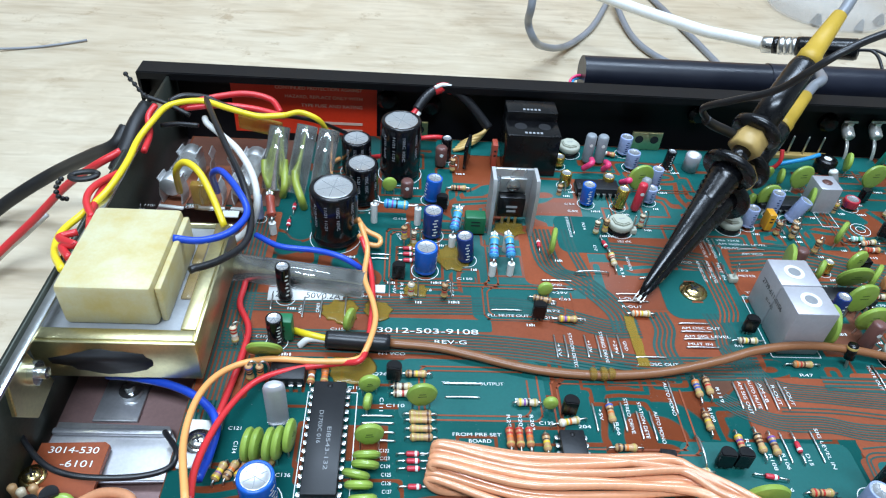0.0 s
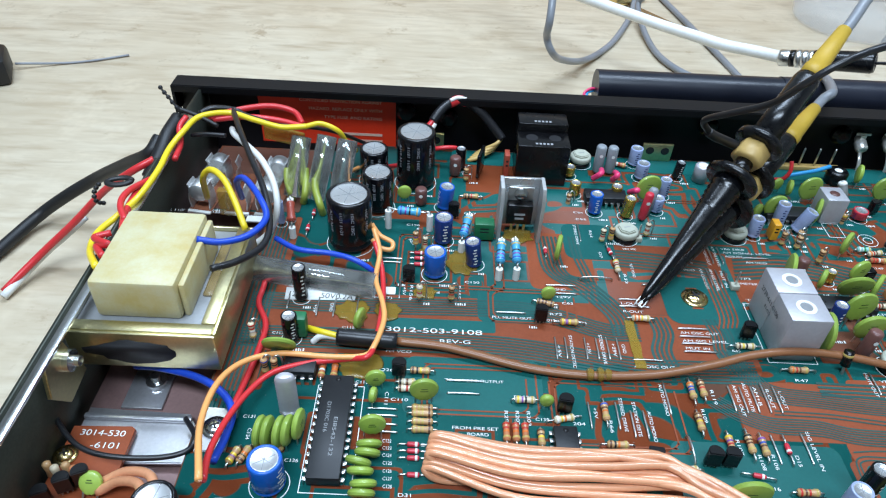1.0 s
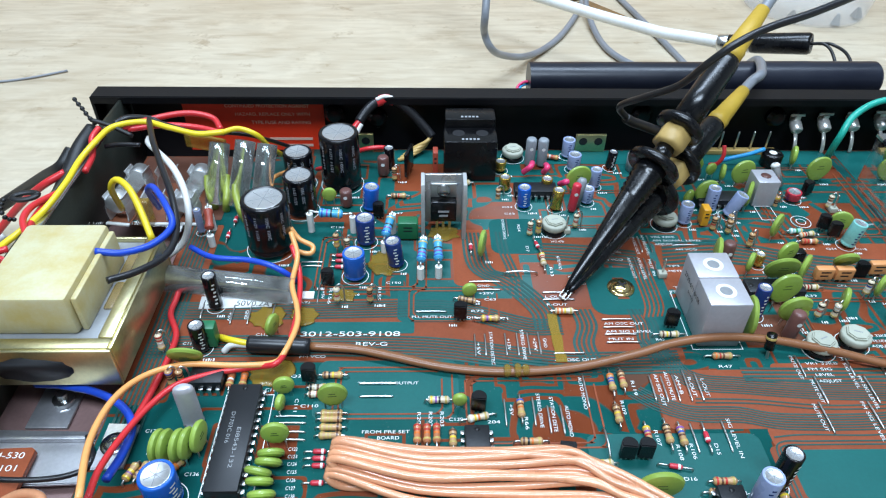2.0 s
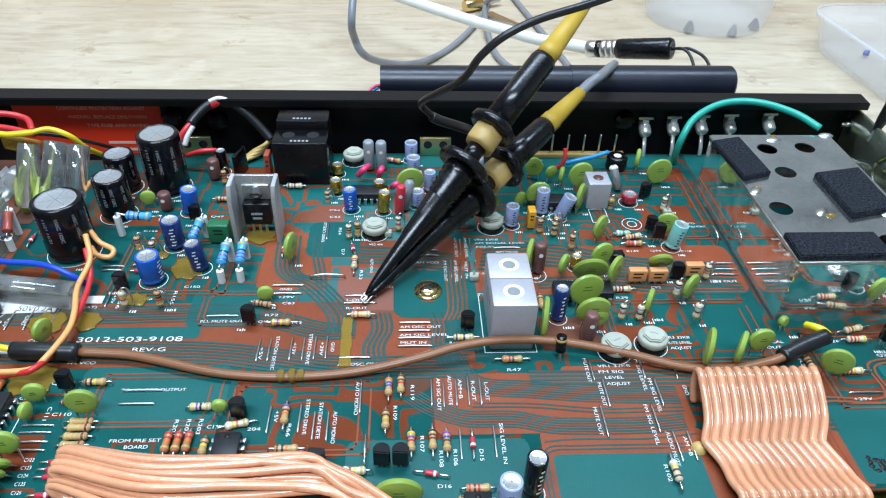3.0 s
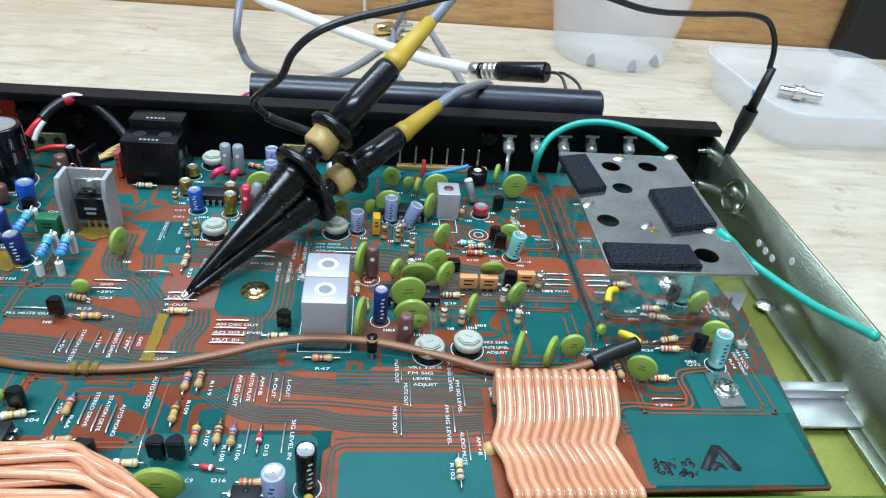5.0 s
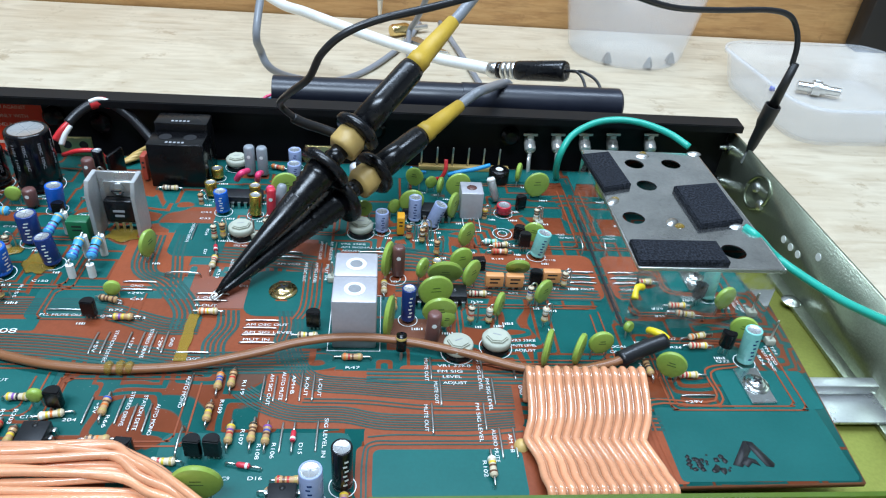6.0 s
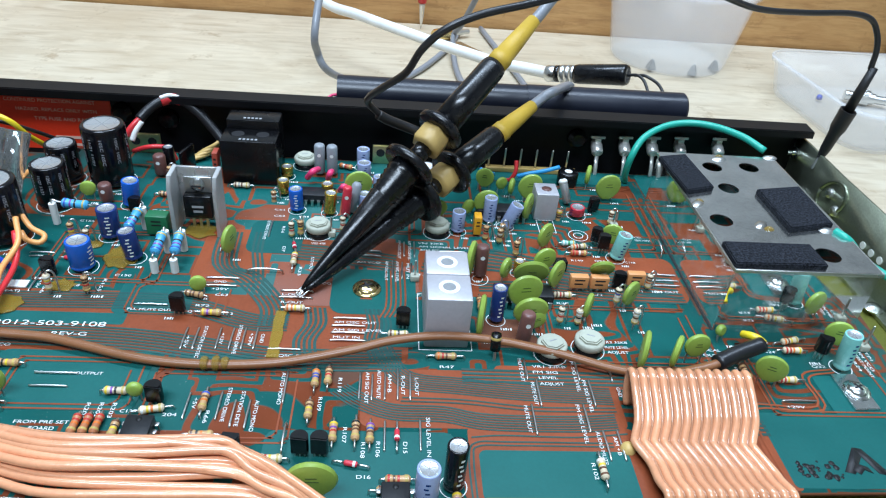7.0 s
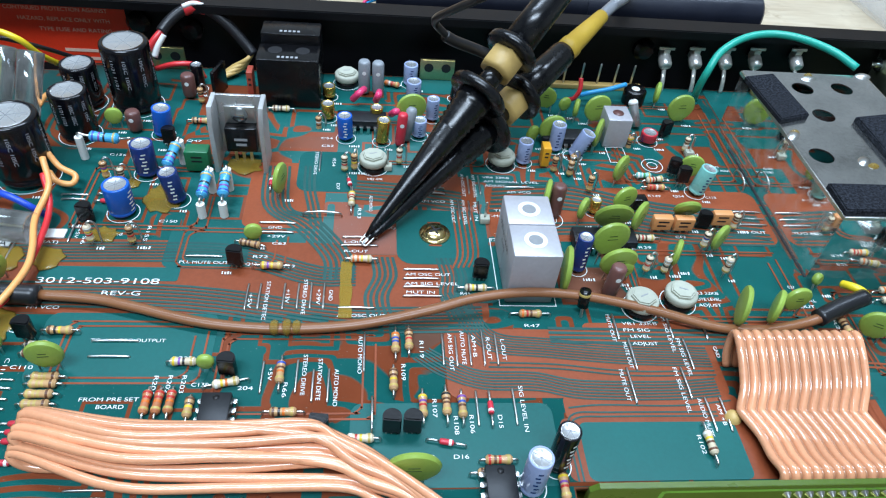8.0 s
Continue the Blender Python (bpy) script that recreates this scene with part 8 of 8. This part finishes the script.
silk(0.1086, -0.0263, 0, 0.007, 0.0011, "LOCAL")
silk(0.1090, -0.0287, 0, 0.005, 0.0011, "OUT")
disc_cap(0.1172, -0.0207, 0.0040, 30, -10, False, 0.0022)
resistor(0.1190, -0.0366, -87, 0.0100, "tan", "nnkd")
disc_cap(0.1240, -0.0405, 0.0095, -25, 0, False, 0.0022)
resistor(0.1312, -0.0397, 0, 0.0120, "cream", "rryd")
resistor(0.1408, -0.0215, 13, 0.0125, "cream", "onyd")
resistor(0.1395, -0.0262, 0, 0.0105, "cream", "rroy")
transistor(0.1474, -0.0283, 160, 0.004)
disc_cap(0.1546, -0.0237, 0.0090, -20, 0, False, 0.003)
ecap(0.1532, -0.0324, 0.0027, 0.0145, "sleeve_mint", 0, -5, spin=-90)
jumper(0.1319, -0.0474, 0, 0.0105, 0.0006)
silk(0.1268, -0.0503, 0, 0.0058, 0.0011, "+29V")
silk(0.1436, -0.0327, 0, 0.0046, 0.0011, "Q32")
silk(0.1302, -0.0222, 0, 0.0036, 0.0011, "R27")
silk(0.1302, -0.0263, 0, 0.0043, 0.0011, "R26")
silk(0.1170, -0.0333, -90, 0.0054, 0.0011, "R29")
silk(0.1553, -0.0349, -90, 0.0050, 0.0011, "C29")
silk(0.1590, -0.0294, -90, 0.0043, 0.0011, "R24")
silk(0.1656, -0.0246, -90, 0.0040, 0.0011, "TP1")
silk(0.1633, -0.0247, -90, 0.0089, 0.0011, "FM VCO")
silk(0.1615, -0.0257, -90, 0.0109, 0.0011, "TEST POINT")

# rear of the board: decoder and tuner stages
chip(-0.0242, 0.0582, 0, 7, 0.0082, height=0.0036)
trimpot(-0.0308, 0.0880, 10); ring(-0.0308, 0.0880, 0.0054)
trimpot(-0.0197, 0.0340, 15); ring(-0.0197, 0.0340, 0.0054)
trimpot(0.0255, 0.0378, 0); ring(0.0255, 0.0378, 0.0054)
ecap(-0.0372, 0.0772, 0.0025, 0.0055, "sleeve_gold", 0, 0)
ecap(-0.0367, 0.0625, 0.0024, 0.0070, "sleeve_gold", 0, 0)
ecap(-0.0188, 0.0620, 0.0024, 0.0065, "sleeve_gold", 0, 0)
ecap(-0.0169, 0.0486, 0.0024, 0.0100, "sleeve_gold", 0, 4)
ecap(-0.0297, 0.0502, 0.0027, 0.0102, "sleeve_blue", 0, -2, spin=-90)
ecap(-0.0055, 0.0890, 0.0028, 0.0095, "sleeve_lilac", 0, 0, spin=-90)
ecap(-0.0046, 0.0781, 0.0029, 0.0085, "sleeve_lilac", 0, 0, spin=-80)
ecap(0.0022, 0.0645, 0.0024, 0.0095, "sleeve_lilac", 0, 0, spin=-70)
ecap(-0.0032, 0.0532, 0.0026, 0.0075, "sleeve_lilac", 0, 0, spin=-90)
film_can(-0.0238, 0.0812, 0.0023, 0.0145, "sleeve_grey", 0, 0)
film_can(-0.0185, 0.0812, 0.0023, 0.0142, "sleeve_grey", 0, 0)
film_can(-0.0105, 0.0469, 0.0018, 0.0140, "sleeve_red", 0, 4)
disc_cap(-0.0061, 0.0603, 0.0115, 12, 0, False, 0.0022)
ecap(0.0120, 0.0795, 0.0021, 0.0090, "sleeve_black", 0, 4, spin=-80)
t = thing("crystal_filter", pose(0.0225, 0.0790, 0), "short round silver filter can behind the probes", "filter")
part("can", lathe(fresh(), [(0, 0.0004), (0.0034, 0.0004), (0.0034, 0.0076), (0.0029, 0.0082), (0, 0.0082)], 22), "can_alu", t)
part("top", lathe(fresh(), [(0, 0.0085), (0.0020, 0.0084), (0.0024, 0.0081)], 18), "sleeving", t)
stand_resistor(-0.0294, 0.0317, 20, 0.0075, "cream", "nkrd", 0)
stand_resistor(-0.0261, 0.0316, 70, 0.0085, "tan", "nkyd", 0)
stand_resistor(-0.0107, 0.0362, 20, 0.008, "cream", "nwrd", 0)
resistor(-0.0129, 0.0867, -18, 0.0085, "rust", "owrd")
stand_resistor(-0.0398, 0.0568, 20, 0.006, "tan", "nwnd", 0)
resistor(-0.0264, 0.0151, -90, 0.0125, "cream", "yrnd")
diode(-0.0275, 0.0241, -78, 0.0094)
jumper(-0.0379, 0.0359, -90, 0.0105, 0.0006)
jumper(0.0004, 0.0233, 0, 0.0075, 0.0006)
jumper(0.0005, 0.0203, 0, 0.0075, 0.0006)
silk(-0.0042, 0.0157, 0, 0.0084, 0.0011, "AM VCO")
silk(-0.0398, 0.0413, -90, 0.0126, 0.0011, "STEREO DRIVE")
silk(-0.0217, 0.0266, 0, 0.0054, 0.0011, "VR2 47K")
silk(-0.0380, 0.0447, 0, 0.0042, 0.0011, "C52")
silk(-0.0385, 0.0493, 0, 0.0041, 0.0011, "C54")
jumper(0.0128, 0.0256, -90, 0.0090, 0.0006)
jumper(0.0166, 0.0257, -90, 0.0095, 0.0006)
jumper(0.0086, 0.0125, -90, 0.0095, 0.0006)
jumper(0.0121, 0.0121, -90, 0.0095, 0.0006)
jumper(0.0154, 0.0118, -90, 0.0095, 0.0006)
silk(0.0105, 0.0313, -90, 0.0120, 0.0011, "AM OSC OUT")
silk(0.0143, 0.0312, -90, 0.0124, 0.0011, "AM SIG LEVEL")
silk(0.0060, 0.0174, -90, 0.0116, 0.0011, "AM OSC OUT")
silk(0.0098, 0.0175, -90, 0.0124, 0.0011, "AM SIG LEVEL")
silk(0.0136, 0.0164, -90, 0.0092, 0.0011, "MUT IN")
silk(-0.0207, 0.0184, -90, 0.0078, 0.0011, "AUTO MONO")
silk(-0.0243, 0.0119, -90, 0.0049, 0.0011, "R33")
silk(-0.0317, 0.0243, -90, 0.0033, 0.0011, "D7")
silk(-0.0337, 0.0378, -90, 0.0043, 0.0011, "R54")
silk(0.0203, 0.0120, 0, 0.0043, 0.0011, "TP3")
silk(0.0177, 0.0092, 0, 0.0088, 0.0011, "T-METER")
silk(0.0191, 0.0003, 0, 0.0056, 0.0011, "TP4")
silk(0.0171, -0.0022, 0, 0.0068, 0.0011, "T-MET")
silk(0.0258, 0.0217, 0, 0.0084, 0.0011, "AM VCO")
jumper(0.0306, 0.0247, 0, 0.0100, 0.0006)
diode(-0.1020, 0.0179, 0, 0.0075)
diode(-0.1019, 0.0148, 0, 0.0075)
diode(-0.1018, 0.0114, 0, 0.0075)
printed_box(0.0668, 0.0738, 0.0409, 0.0504)
silk(0.1043, 0.0396, 0, 0.0037, 0.0011, "VCO")
silk(0.1050, 0.0374, 0, 0.0066, 0.0011, "TEST POINT")
ring(0.0389, 0.0086, 0.0040); ring(0.0389, 0.0086, 0.0020)
ring(0.0823, 0.0398, 0.0040); ring(0.0823, 0.0398, 0.0020)
ecap(0.0337, 0.0392, 0.0026, 0.0098, "sleeve_lilac", 0, -0, spin=-85)
ecap(0.0469, 0.0478, 0.0026, 0.0115, "sleeve_lilac", 0, 0, spin=-95)
box_cap(0.0411, 0.0384, 0, 0.0030, 0.0048, 0.0078, "yellow_box", "amber rectangular film capacitor standing on the board")
stand_resistor(0.0443, 0.0350, 20, 0.0075, "tan", "nkrd", 0)
stand_resistor(0.0506, 0.0354, 20, 0.0085, "tan", "wnrd", 0)
jumper(0.0481, 0.0397, -90, 0.0090, 0.0006)
disc_cap(0.0472, 0.0734, 0.0080, -15, -10, False, 0.0022)
disc_cap(0.0546, 0.0719, 0.0055, 25, 0, False, 0.0022)
disc_cap(0.0456, 0.0514, 0.0105, 10, 0, False, 0.0022)
disc_cap(0.0385, 0.0508, 0.0060, 35, 0, False, 0.0022)
disc_cap(0.0263, 0.0480, 0.0070, 0, 0, False, 0.0022)
disc_cap(0.0584, 0.0684, 0.0070, 70, 0, False, 0.0022)
disc_cap(0.0658, 0.0657, 0.0110, 10, 0, True, 0.0022)
disc_cap(0.0625, 0.0495, 0.0105, 62, 0, False, 0.0022)
disc_cap(0.1008, 0.0698, 0.0115, 8, 0, True, 0.001)
disc_cap(0.0945, 0.0809, 0.0085, 70, 0, False, 0.0022)
disc_cap(0.1288, 0.0677, 0.0110, -10, 0, False, 0.0022)
ecap(0.0532, 0.0440, 0.0027, 0.0115, "sleeve_lilac", 0, 20, spin=-60)
ecap(0.0846, 0.0550, 0.0031, 0.0048, "sleeve_red", 0, 0)
chip(0.0522, 0.0518, 0, 8, 0.0082, height=0.0036)
transistor(0.0925, 0.0592, 30, 0.001)
stand_resistor(0.0974, 0.0492, 0, 0.008, "cream", "nnwd", 0)
stand_resistor(0.0494, 0.0323, 20, 0.008, "tan", "nwkd", 0)
stand_resistor(0.0763, 0.0517, 20, 0.006, "tan", "ynkd", 0)
transistor(0.0878, 0.0340, -20, 0.002)
transistor(0.0889, 0.0278, 0, 0.003)
disc_cap(0.0933, 0.0326, 0.0085, -15, 0, False, 0.0022)
ecap(0.0935, 0.0246, 0.0028, 0.0115, "sleeve_mint", 0, 9, spin=-90)
jumper(0.1122, 0.0312, -90, 0.0090, 0.004)

# left of the board: supply capacitors, regulator parts
ecap(-0.1287, 0.0238, 0.0085, 0.0234, "sleeve_black", 0, 0, spin=-40)
ecap(-0.1058, 0.0668, 0.0082, 0.0258, "sleeve_black", 0, 0, spin=-45)
ecap(-0.1236, 0.0668, 0.0060, 0.0166, "sleeve_black", 0, 0, spin=-30)
ecap(-0.1203, 0.0472, 0.0062, 0.0180, "sleeve_black", 0, 0, spin=-35)
film_can(-0.1027, 0.0505, 0.0025, 0.0085, "sleeve_brown", 0, 0)
film_can(-0.0886, 0.0735, 0.0025, 0.0100, "sleeve_brown", 0, 0)
ecap(-0.0862, 0.0790, 0.0023, 0.0110, "sleeve_black", 0, 0)
ecap(-0.0930, 0.0488, 0.0032, 0.0114, "sleeve_blue", 0, 5)
ecap(-0.0931, 0.0268, 0.0036, 0.0124, "sleeve_navy", 0, 0, spin=-80)
ecap(-0.0958, 0.0072, 0.0040, 0.0116, "sleeve_blue", 0, 0, spin=-20)
ecap(-0.0808, 0.0135, 0.0030, 0.0120, "sleeve_navy", 0, -7, spin=-80)
ecap(-0.1423, -0.0086, 0.0024, 0.0150, "sleeve_black", 0, 0, spin=-60)
ecap(-0.1574, 0.0328, 0.0014, 0.0115, "sleeve_lilac", 0, 0)
disc_cap(-0.1097, 0.0520, 0.0060, 10, 0, False, 0.0022)
resistor(-0.0816, 0.0562, 0, 0.0100, "tan", "nkrd")
stand_resistor(-0.0837, 0.0696, 20, 0.008, "tan", "nkrd", 0)
stand_resistor(-0.1035, 0.0201, 20, 0.011, "tan", "nvyd", 0)
stand_resistor(-0.0999, 0.0223, 20, 0.007, "cream", "nkrd", 0)
diode(-0.1466, 0.0302, -90, 0.0089)
diode(-0.1458, 0.0403, -90, 0.0075)
box_cap(-0.0770, 0.0300, 0, 0.0078, 0.0052, 0.0078, "green_box", "dark green box film capacitor standing on the board")
transistor(-0.0890, 0.0420, 0, 0.002)
transistor(-0.1051, 0.0030, 0, 0.001)
jumper(-0.1124, 0.0149, 0, 0.0080, 0.0006)
jumper(-0.1122, 0.0127, 0, 0.0070, 0.0006)
silk(-0.0844, 0.0031, 0, 0.0053, 0.0011, "C150")
silk(-0.0845, 0.0450, 0, 0.0050, 0.0011, "Q47")
silk(-0.1064, 0.0268, -63, 0.0038, 0.0011, "R220")
silk(-0.1077, 0.0357, 0, 0.0052, 0.0011, "C156")
disc_cap(-0.0492, 0.0179, 0.0100, 75, 0, False, 0.0022)
resistor(-0.0543, 0.0660, 0, 0.0100, "cream", "nsnd")
diode(-0.0530, 0.0229, 90, 0.0075)
stand_resistor(-0.1008, -0.0070, 20, 0.009, "cream", "wyrd", 0)
stand_resistor(-0.0895, -0.0065, 20, 0.0085, "tan", "nkrd", 0)
silk(-0.0981, -0.0031, 0, 0.0045, 0.0011, "C148")
silk(-0.1044, 0.0006, -90, 0.0077, 0.0011, "R156")
silk(-0.0871, 0.0013, -90, 0.0066, 0.0011, "R155")
silk(-0.1199, -0.0023, 0, 0.0050, 0.0011, "FROM")
silk(-0.1252, -0.0046, 0, 0.0143, 0.0011, "POWER TRANS")
silk(-0.1317, -0.0069, 0, 0.0211, 0.0011, "SECONDARY (HEAT)")
jumper(-0.1360, -0.0122, -90, 0.0090, 0.0006)
jumper(-0.1302, -0.0123, -90, 0.0090, 0.0006)
jumper(-0.1223, -0.0120, -90, 0.0090, 0.0006)
jumper(-0.1080, -0.0015, -90, 0.0095, 0.0006)
jumper(-0.1466, -0.0105, -90, 0.0065, 0.0006)
silk(-0.1374, -0.0113, -90, 0.0041, 0.0011, "+5V")
silk(-0.1318, -0.0103, -90, 0.0042, 0.0011, "GND")
silk(-0.1244, -0.0100, -90, 0.0038, 0.0011, "GND")
silk(-0.1069, -0.0006, -90, 0.0040, 0.0011, "+5V")
disc_cap(-0.1201, -0.0225, 0.0075, 70, 0, False, 0.0022)
silk(-0.1263, -0.0222, 0, 0.0041, 0.0011, "C115")
silk(-0.1115, -0.0225, 0, 0.0328, 0.0021, "3012-503-9108")
silk(-0.0930, -0.0268, 0, 0.0102, 0.0016, "REV-G")
silk(-0.1106, -0.0319, 0, 0.0083, 0.0011, "FM VCO")
glue(-0.1235, -0.0135, 0.0060, 0.0055, 0, 3); glue(-0.1115, -0.0128, 0.0050, 0.0045, 20, 4); glue(-0.1185, -0.0385, 0.0072, 0.0060, 0, 5)
glue(-0.0855, 0.0144, 0.0058, 0.0070, 0, 6)
glue(-0.0633, 0.0330, 0.0066, 0.0050, 0, 7); glue(-0.0990, -0.0030, 0.0045, 0.0035, 0, 8); glue(-0.0985, 0.0205, 0.0042, 0.0030, 30, 9)
box_cap(-0.1411, -0.0258, 0, 0.0078, 0.0042, 0.0085, "green_box", "dark green box film capacitor standing on the board")
ecap(-0.1423, -0.0279, 0.0026, 0.0115, "sleeve_black", 0, 0, spin=-60)
disc_cap(-0.1439, -0.0337, 0.0110, 0, 24, False, 0.0030)
stand_resistor(-0.1544, -0.0295, 20, 0.009, "cream", "rrwd", -10)
silk(-0.1492, -0.0260, 0, 0.0037, 0.0011, "C113")
stand_resistor(-0.1476, -0.0428, 20, 0.0085, "tan", "bnkd", 0)
stand_resistor(-0.1445, -0.0428, 20, 0.0085, "tan", "nkod", 0)
resistor(-0.1300, -0.0418, -90, 0.0075, "rust", "rowd")
resistor(-0.1261, -0.0417, -90, 0.0075, "rust", "oood")
chip(-0.1367, -0.0420, 0, 4, 0.0082, height=0.0036)
transistor(-0.1056, -0.0429, 0, 0.003)
resistor(-0.0990, -0.0401, 0, 0.0095, "tan", "nkyd")
resistor(-0.1030, -0.0449, 0, 0.0075, "cream", "kwnd")
resistor(-0.1029, -0.0475, 0, 0.0075, "cream", "nwrd")
disc_cap(-0.0975, -0.0515, 0.0090, 5, 0, False, 0.0022)
disc_cap(-0.1126, -0.0470, 0.0065, 10, 0, False, 0.0022)
disc_cap(-0.1128, -0.0529, 0.0050, 80, 0, False, 0.0022)
silk(-0.1076, -0.0514, 0, 0.0053, 0.0011, "C110")
silk(-0.1121, -0.0399, 0, 0.0044, 0.0011, "Q26")
jumper(-0.0849, -0.0426, 0, 0.0115, 0.0006)
jumper(-0.0852, -0.0476, 0, 0.0100, 0.0006)
silk(-0.0912, -0.0429, 0, 0.0188, 0.0011, "TO AM OSC OUTPUT")
silk(-0.0886, -0.0608, 0, 0.0138, 0.0011, "FROM PRE SET")
silk(-0.0841, -0.0629, 0, 0.0063, 0.0011, "BOARD")
chip(-0.1238, -0.0639, -90, 14, 0.0108, writing=((-0.0022, 0.0006, 0.0130, 0.0011, "EI8543-132"), (-0.0075, -0.0020, 0.0105, 0.0011, "D1703C 016")))
jumper(-0.1100, -0.0547, 0, 0.0090, 0.0006)
jumper(-0.1098, -0.0571, 0, 0.0090, 0.0006)
jumper(-0.1096, -0.0602, 0, 0.0090, 0.0006)
jumper(-0.1093, -0.0629, 0, 0.0090, 0.0006)
resistor(-0.0978, -0.0545, 0, 0.0095, "tan", "dddn")
resistor(-0.0977, -0.0566, 0, 0.0090, "tan", "dddn")
resistor(-0.0976, -0.0595, 0, 0.0090, "tan", "dddn")
resistor(-0.0975, -0.0623, 0, 0.0090, "tan", "dddn")
diode(-0.0999, -0.0673, 0, 0.0087)
diode(-0.0998, -0.0695, 0, 0.0087)
diode(-0.0997, -0.0718, 0, 0.0086)
diode(-0.0994, -0.0771, 0, 0.0084)
disc_cap(-0.1117, -0.0657, 0.0080, 5, 0, False, 0.004)
disc_cap(-0.1123, -0.0677, 0.0075, 3, 28, False, 0.003)
disc_cap(-0.1121, -0.0705, 0.0075, -4, 28, False, 0.003)
disc_cap(-0.1139, -0.0734, 0.0075, -12, 28, False, 0.003)
disc_cap(-0.1137, -0.0763, 0.0075, 0, 28, False, 0.003)
disc_cap(-0.1127, -0.0801, 0.0075, 4, 28, False, 0.003)
disc_cap(-0.1127, -0.0829, 0.0075, 0, 28, False, 0.003)
silk(-0.1089, -0.0664, 0, 0.0026, 0.0011, "C122")
silk(-0.1087, -0.0688, 0, 0.0026, 0.0011, "C123")
silk(-0.1085, -0.0712, 0, 0.0026, 0.0011, "C124")
silk(-0.1082, -0.0737, 0, 0.0026, 0.0011, "C125")
silk(-0.1080, -0.0762, 0, 0.0025, 0.0011, "C126")
silk(-0.1078, -0.0786, 0, 0.0025, 0.0011, "C127")
silk(-0.1076, -0.0810, 0, 0.0025, 0.0011, "C128")
silk(-0.0976, -0.0673, 0, 0.0036, 0.0011, "D37")
silk(-0.1032, -0.0834, 0, 0.0035, 0.0011, "D31")
silk(-0.1191, -0.0453, 0, 0.0039, 0.0011, "C112")
silk(-0.1095, -0.0482, -90, 0.0047, 0.0011, "C111")
disc_cap(-0.1432, -0.0686, 0.0092, 82, 0, False, 0.002)
disc_cap(-0.1410, -0.0686, 0.0092, 82, 0, False, 0.002)
disc_cap(-0.1378, -0.0685, 0.0092, 82, 0, False, 0.002)
disc_cap(-0.1355, -0.0680, 0.0092, 82, 0, False, 0.002)
disc_cap(-0.1328, -0.0657, 0.0092, 82, 0, False, 0.002)
silk(-0.1508, -0.0599, 0, 0.0035, 0.0011, "C121")
silk(-0.1484, -0.0635, -90, 0.0038, 0.0011, "C134")
silk(-0.1359, -0.0741, 0, 0.0039, 0.0011, "C136")
ecap(-0.1385, -0.0812, 0.0047, 0.0125, "sleeve_blue", 0, 0, spin=-30)
resistor(-0.1501, -0.0735, 70, 0.0075, "tan", "yvyd")
resistor(-0.1472, -0.0731, 67, 0.0075, "tan", "nkod")
resistor(-0.1443, -0.0728, 65, 0.0075, "tan", "yvod")
resistor(-0.1414, -0.0724, 62, 0.0075, "tan", "nvyd")
resistor(-0.1385, -0.0720, 59, 0.0075, "tan", "oood")

# front part of the board, before and under the flat cable
resistor(-0.0726, -0.0619, -90, 0.0090, "rust", "rrod")
resistor(-0.0698, -0.0619, -90, 0.0090, "rust", "rrod")
resistor(-0.0670, -0.0618, -90, 0.0090, "rust", "rrod")
resistor(-0.0624, -0.0634, -90, 0.0075, "tan", "nkyd")
chip(-0.0556, -0.0662, -90, 4, 0.0082, height=0.0036)
disc_cap(-0.0601, -0.0520, 0.0045, 0, 0, False, 0.0022)
transistor(-0.0546, -0.0533, 0, 0.002)
resistor(-0.0662, -0.0499, 0, 0.0085, "cream", "yvkd")
resistor(-0.0548, -0.0563, 13, 0.0110, "cream", "wyod")
silk(-0.0694, -0.0485, 0, 0.0047, 0.0011, "R205")
silk(-0.0633, -0.0566, 0, 0.0041, 0.0011, "C139")
silk(-0.0727, -0.0534, -90, 0.0052, 0.0011, "R201")
silk(-0.0693, -0.0533, -90, 0.0052, 0.0011, "R202")
silk(-0.0659, -0.0533, -90, 0.0052, 0.0011, "R203")
chip(0.0105, -0.0859, -90, 4, 0.0082, height=0.0036)
resistor(0.0111, -0.0779, 0, 0.0090, "tan", "rnrd")
silk(0.0161, -0.0881, 0, 0.004, 0.0012, "IC3")
resistor(0.0256, -0.0849, -90, 0.0085, "tan", "yvrd")
resistor(-0.0689, -0.0903, -88, 0.0075, "tan", "nkod")
resistor(-0.0635, -0.0902, -90, 0.0075, "tan", "rnyd")
resistor(-0.0580, -0.0901, -92, 0.0075, "tan", "nnod")
resistor(-0.0525, -0.0900, -93, 0.0075, "tan", "rrnd")
resistor(-0.0470, -0.0899, -95, 0.0075, "tan", "nvod")
resistor(-0.0415, -0.0897, -97, 0.0075, "tan", "nkyd")
jumper(-0.0806, -0.0835, 0, 0.0085, 0.0006)
jumper(-0.0798, -0.0854, 0, 0.0085, 0.0006)
jumper(-0.0790, -0.0873, 0, 0.0085, 0.0006)
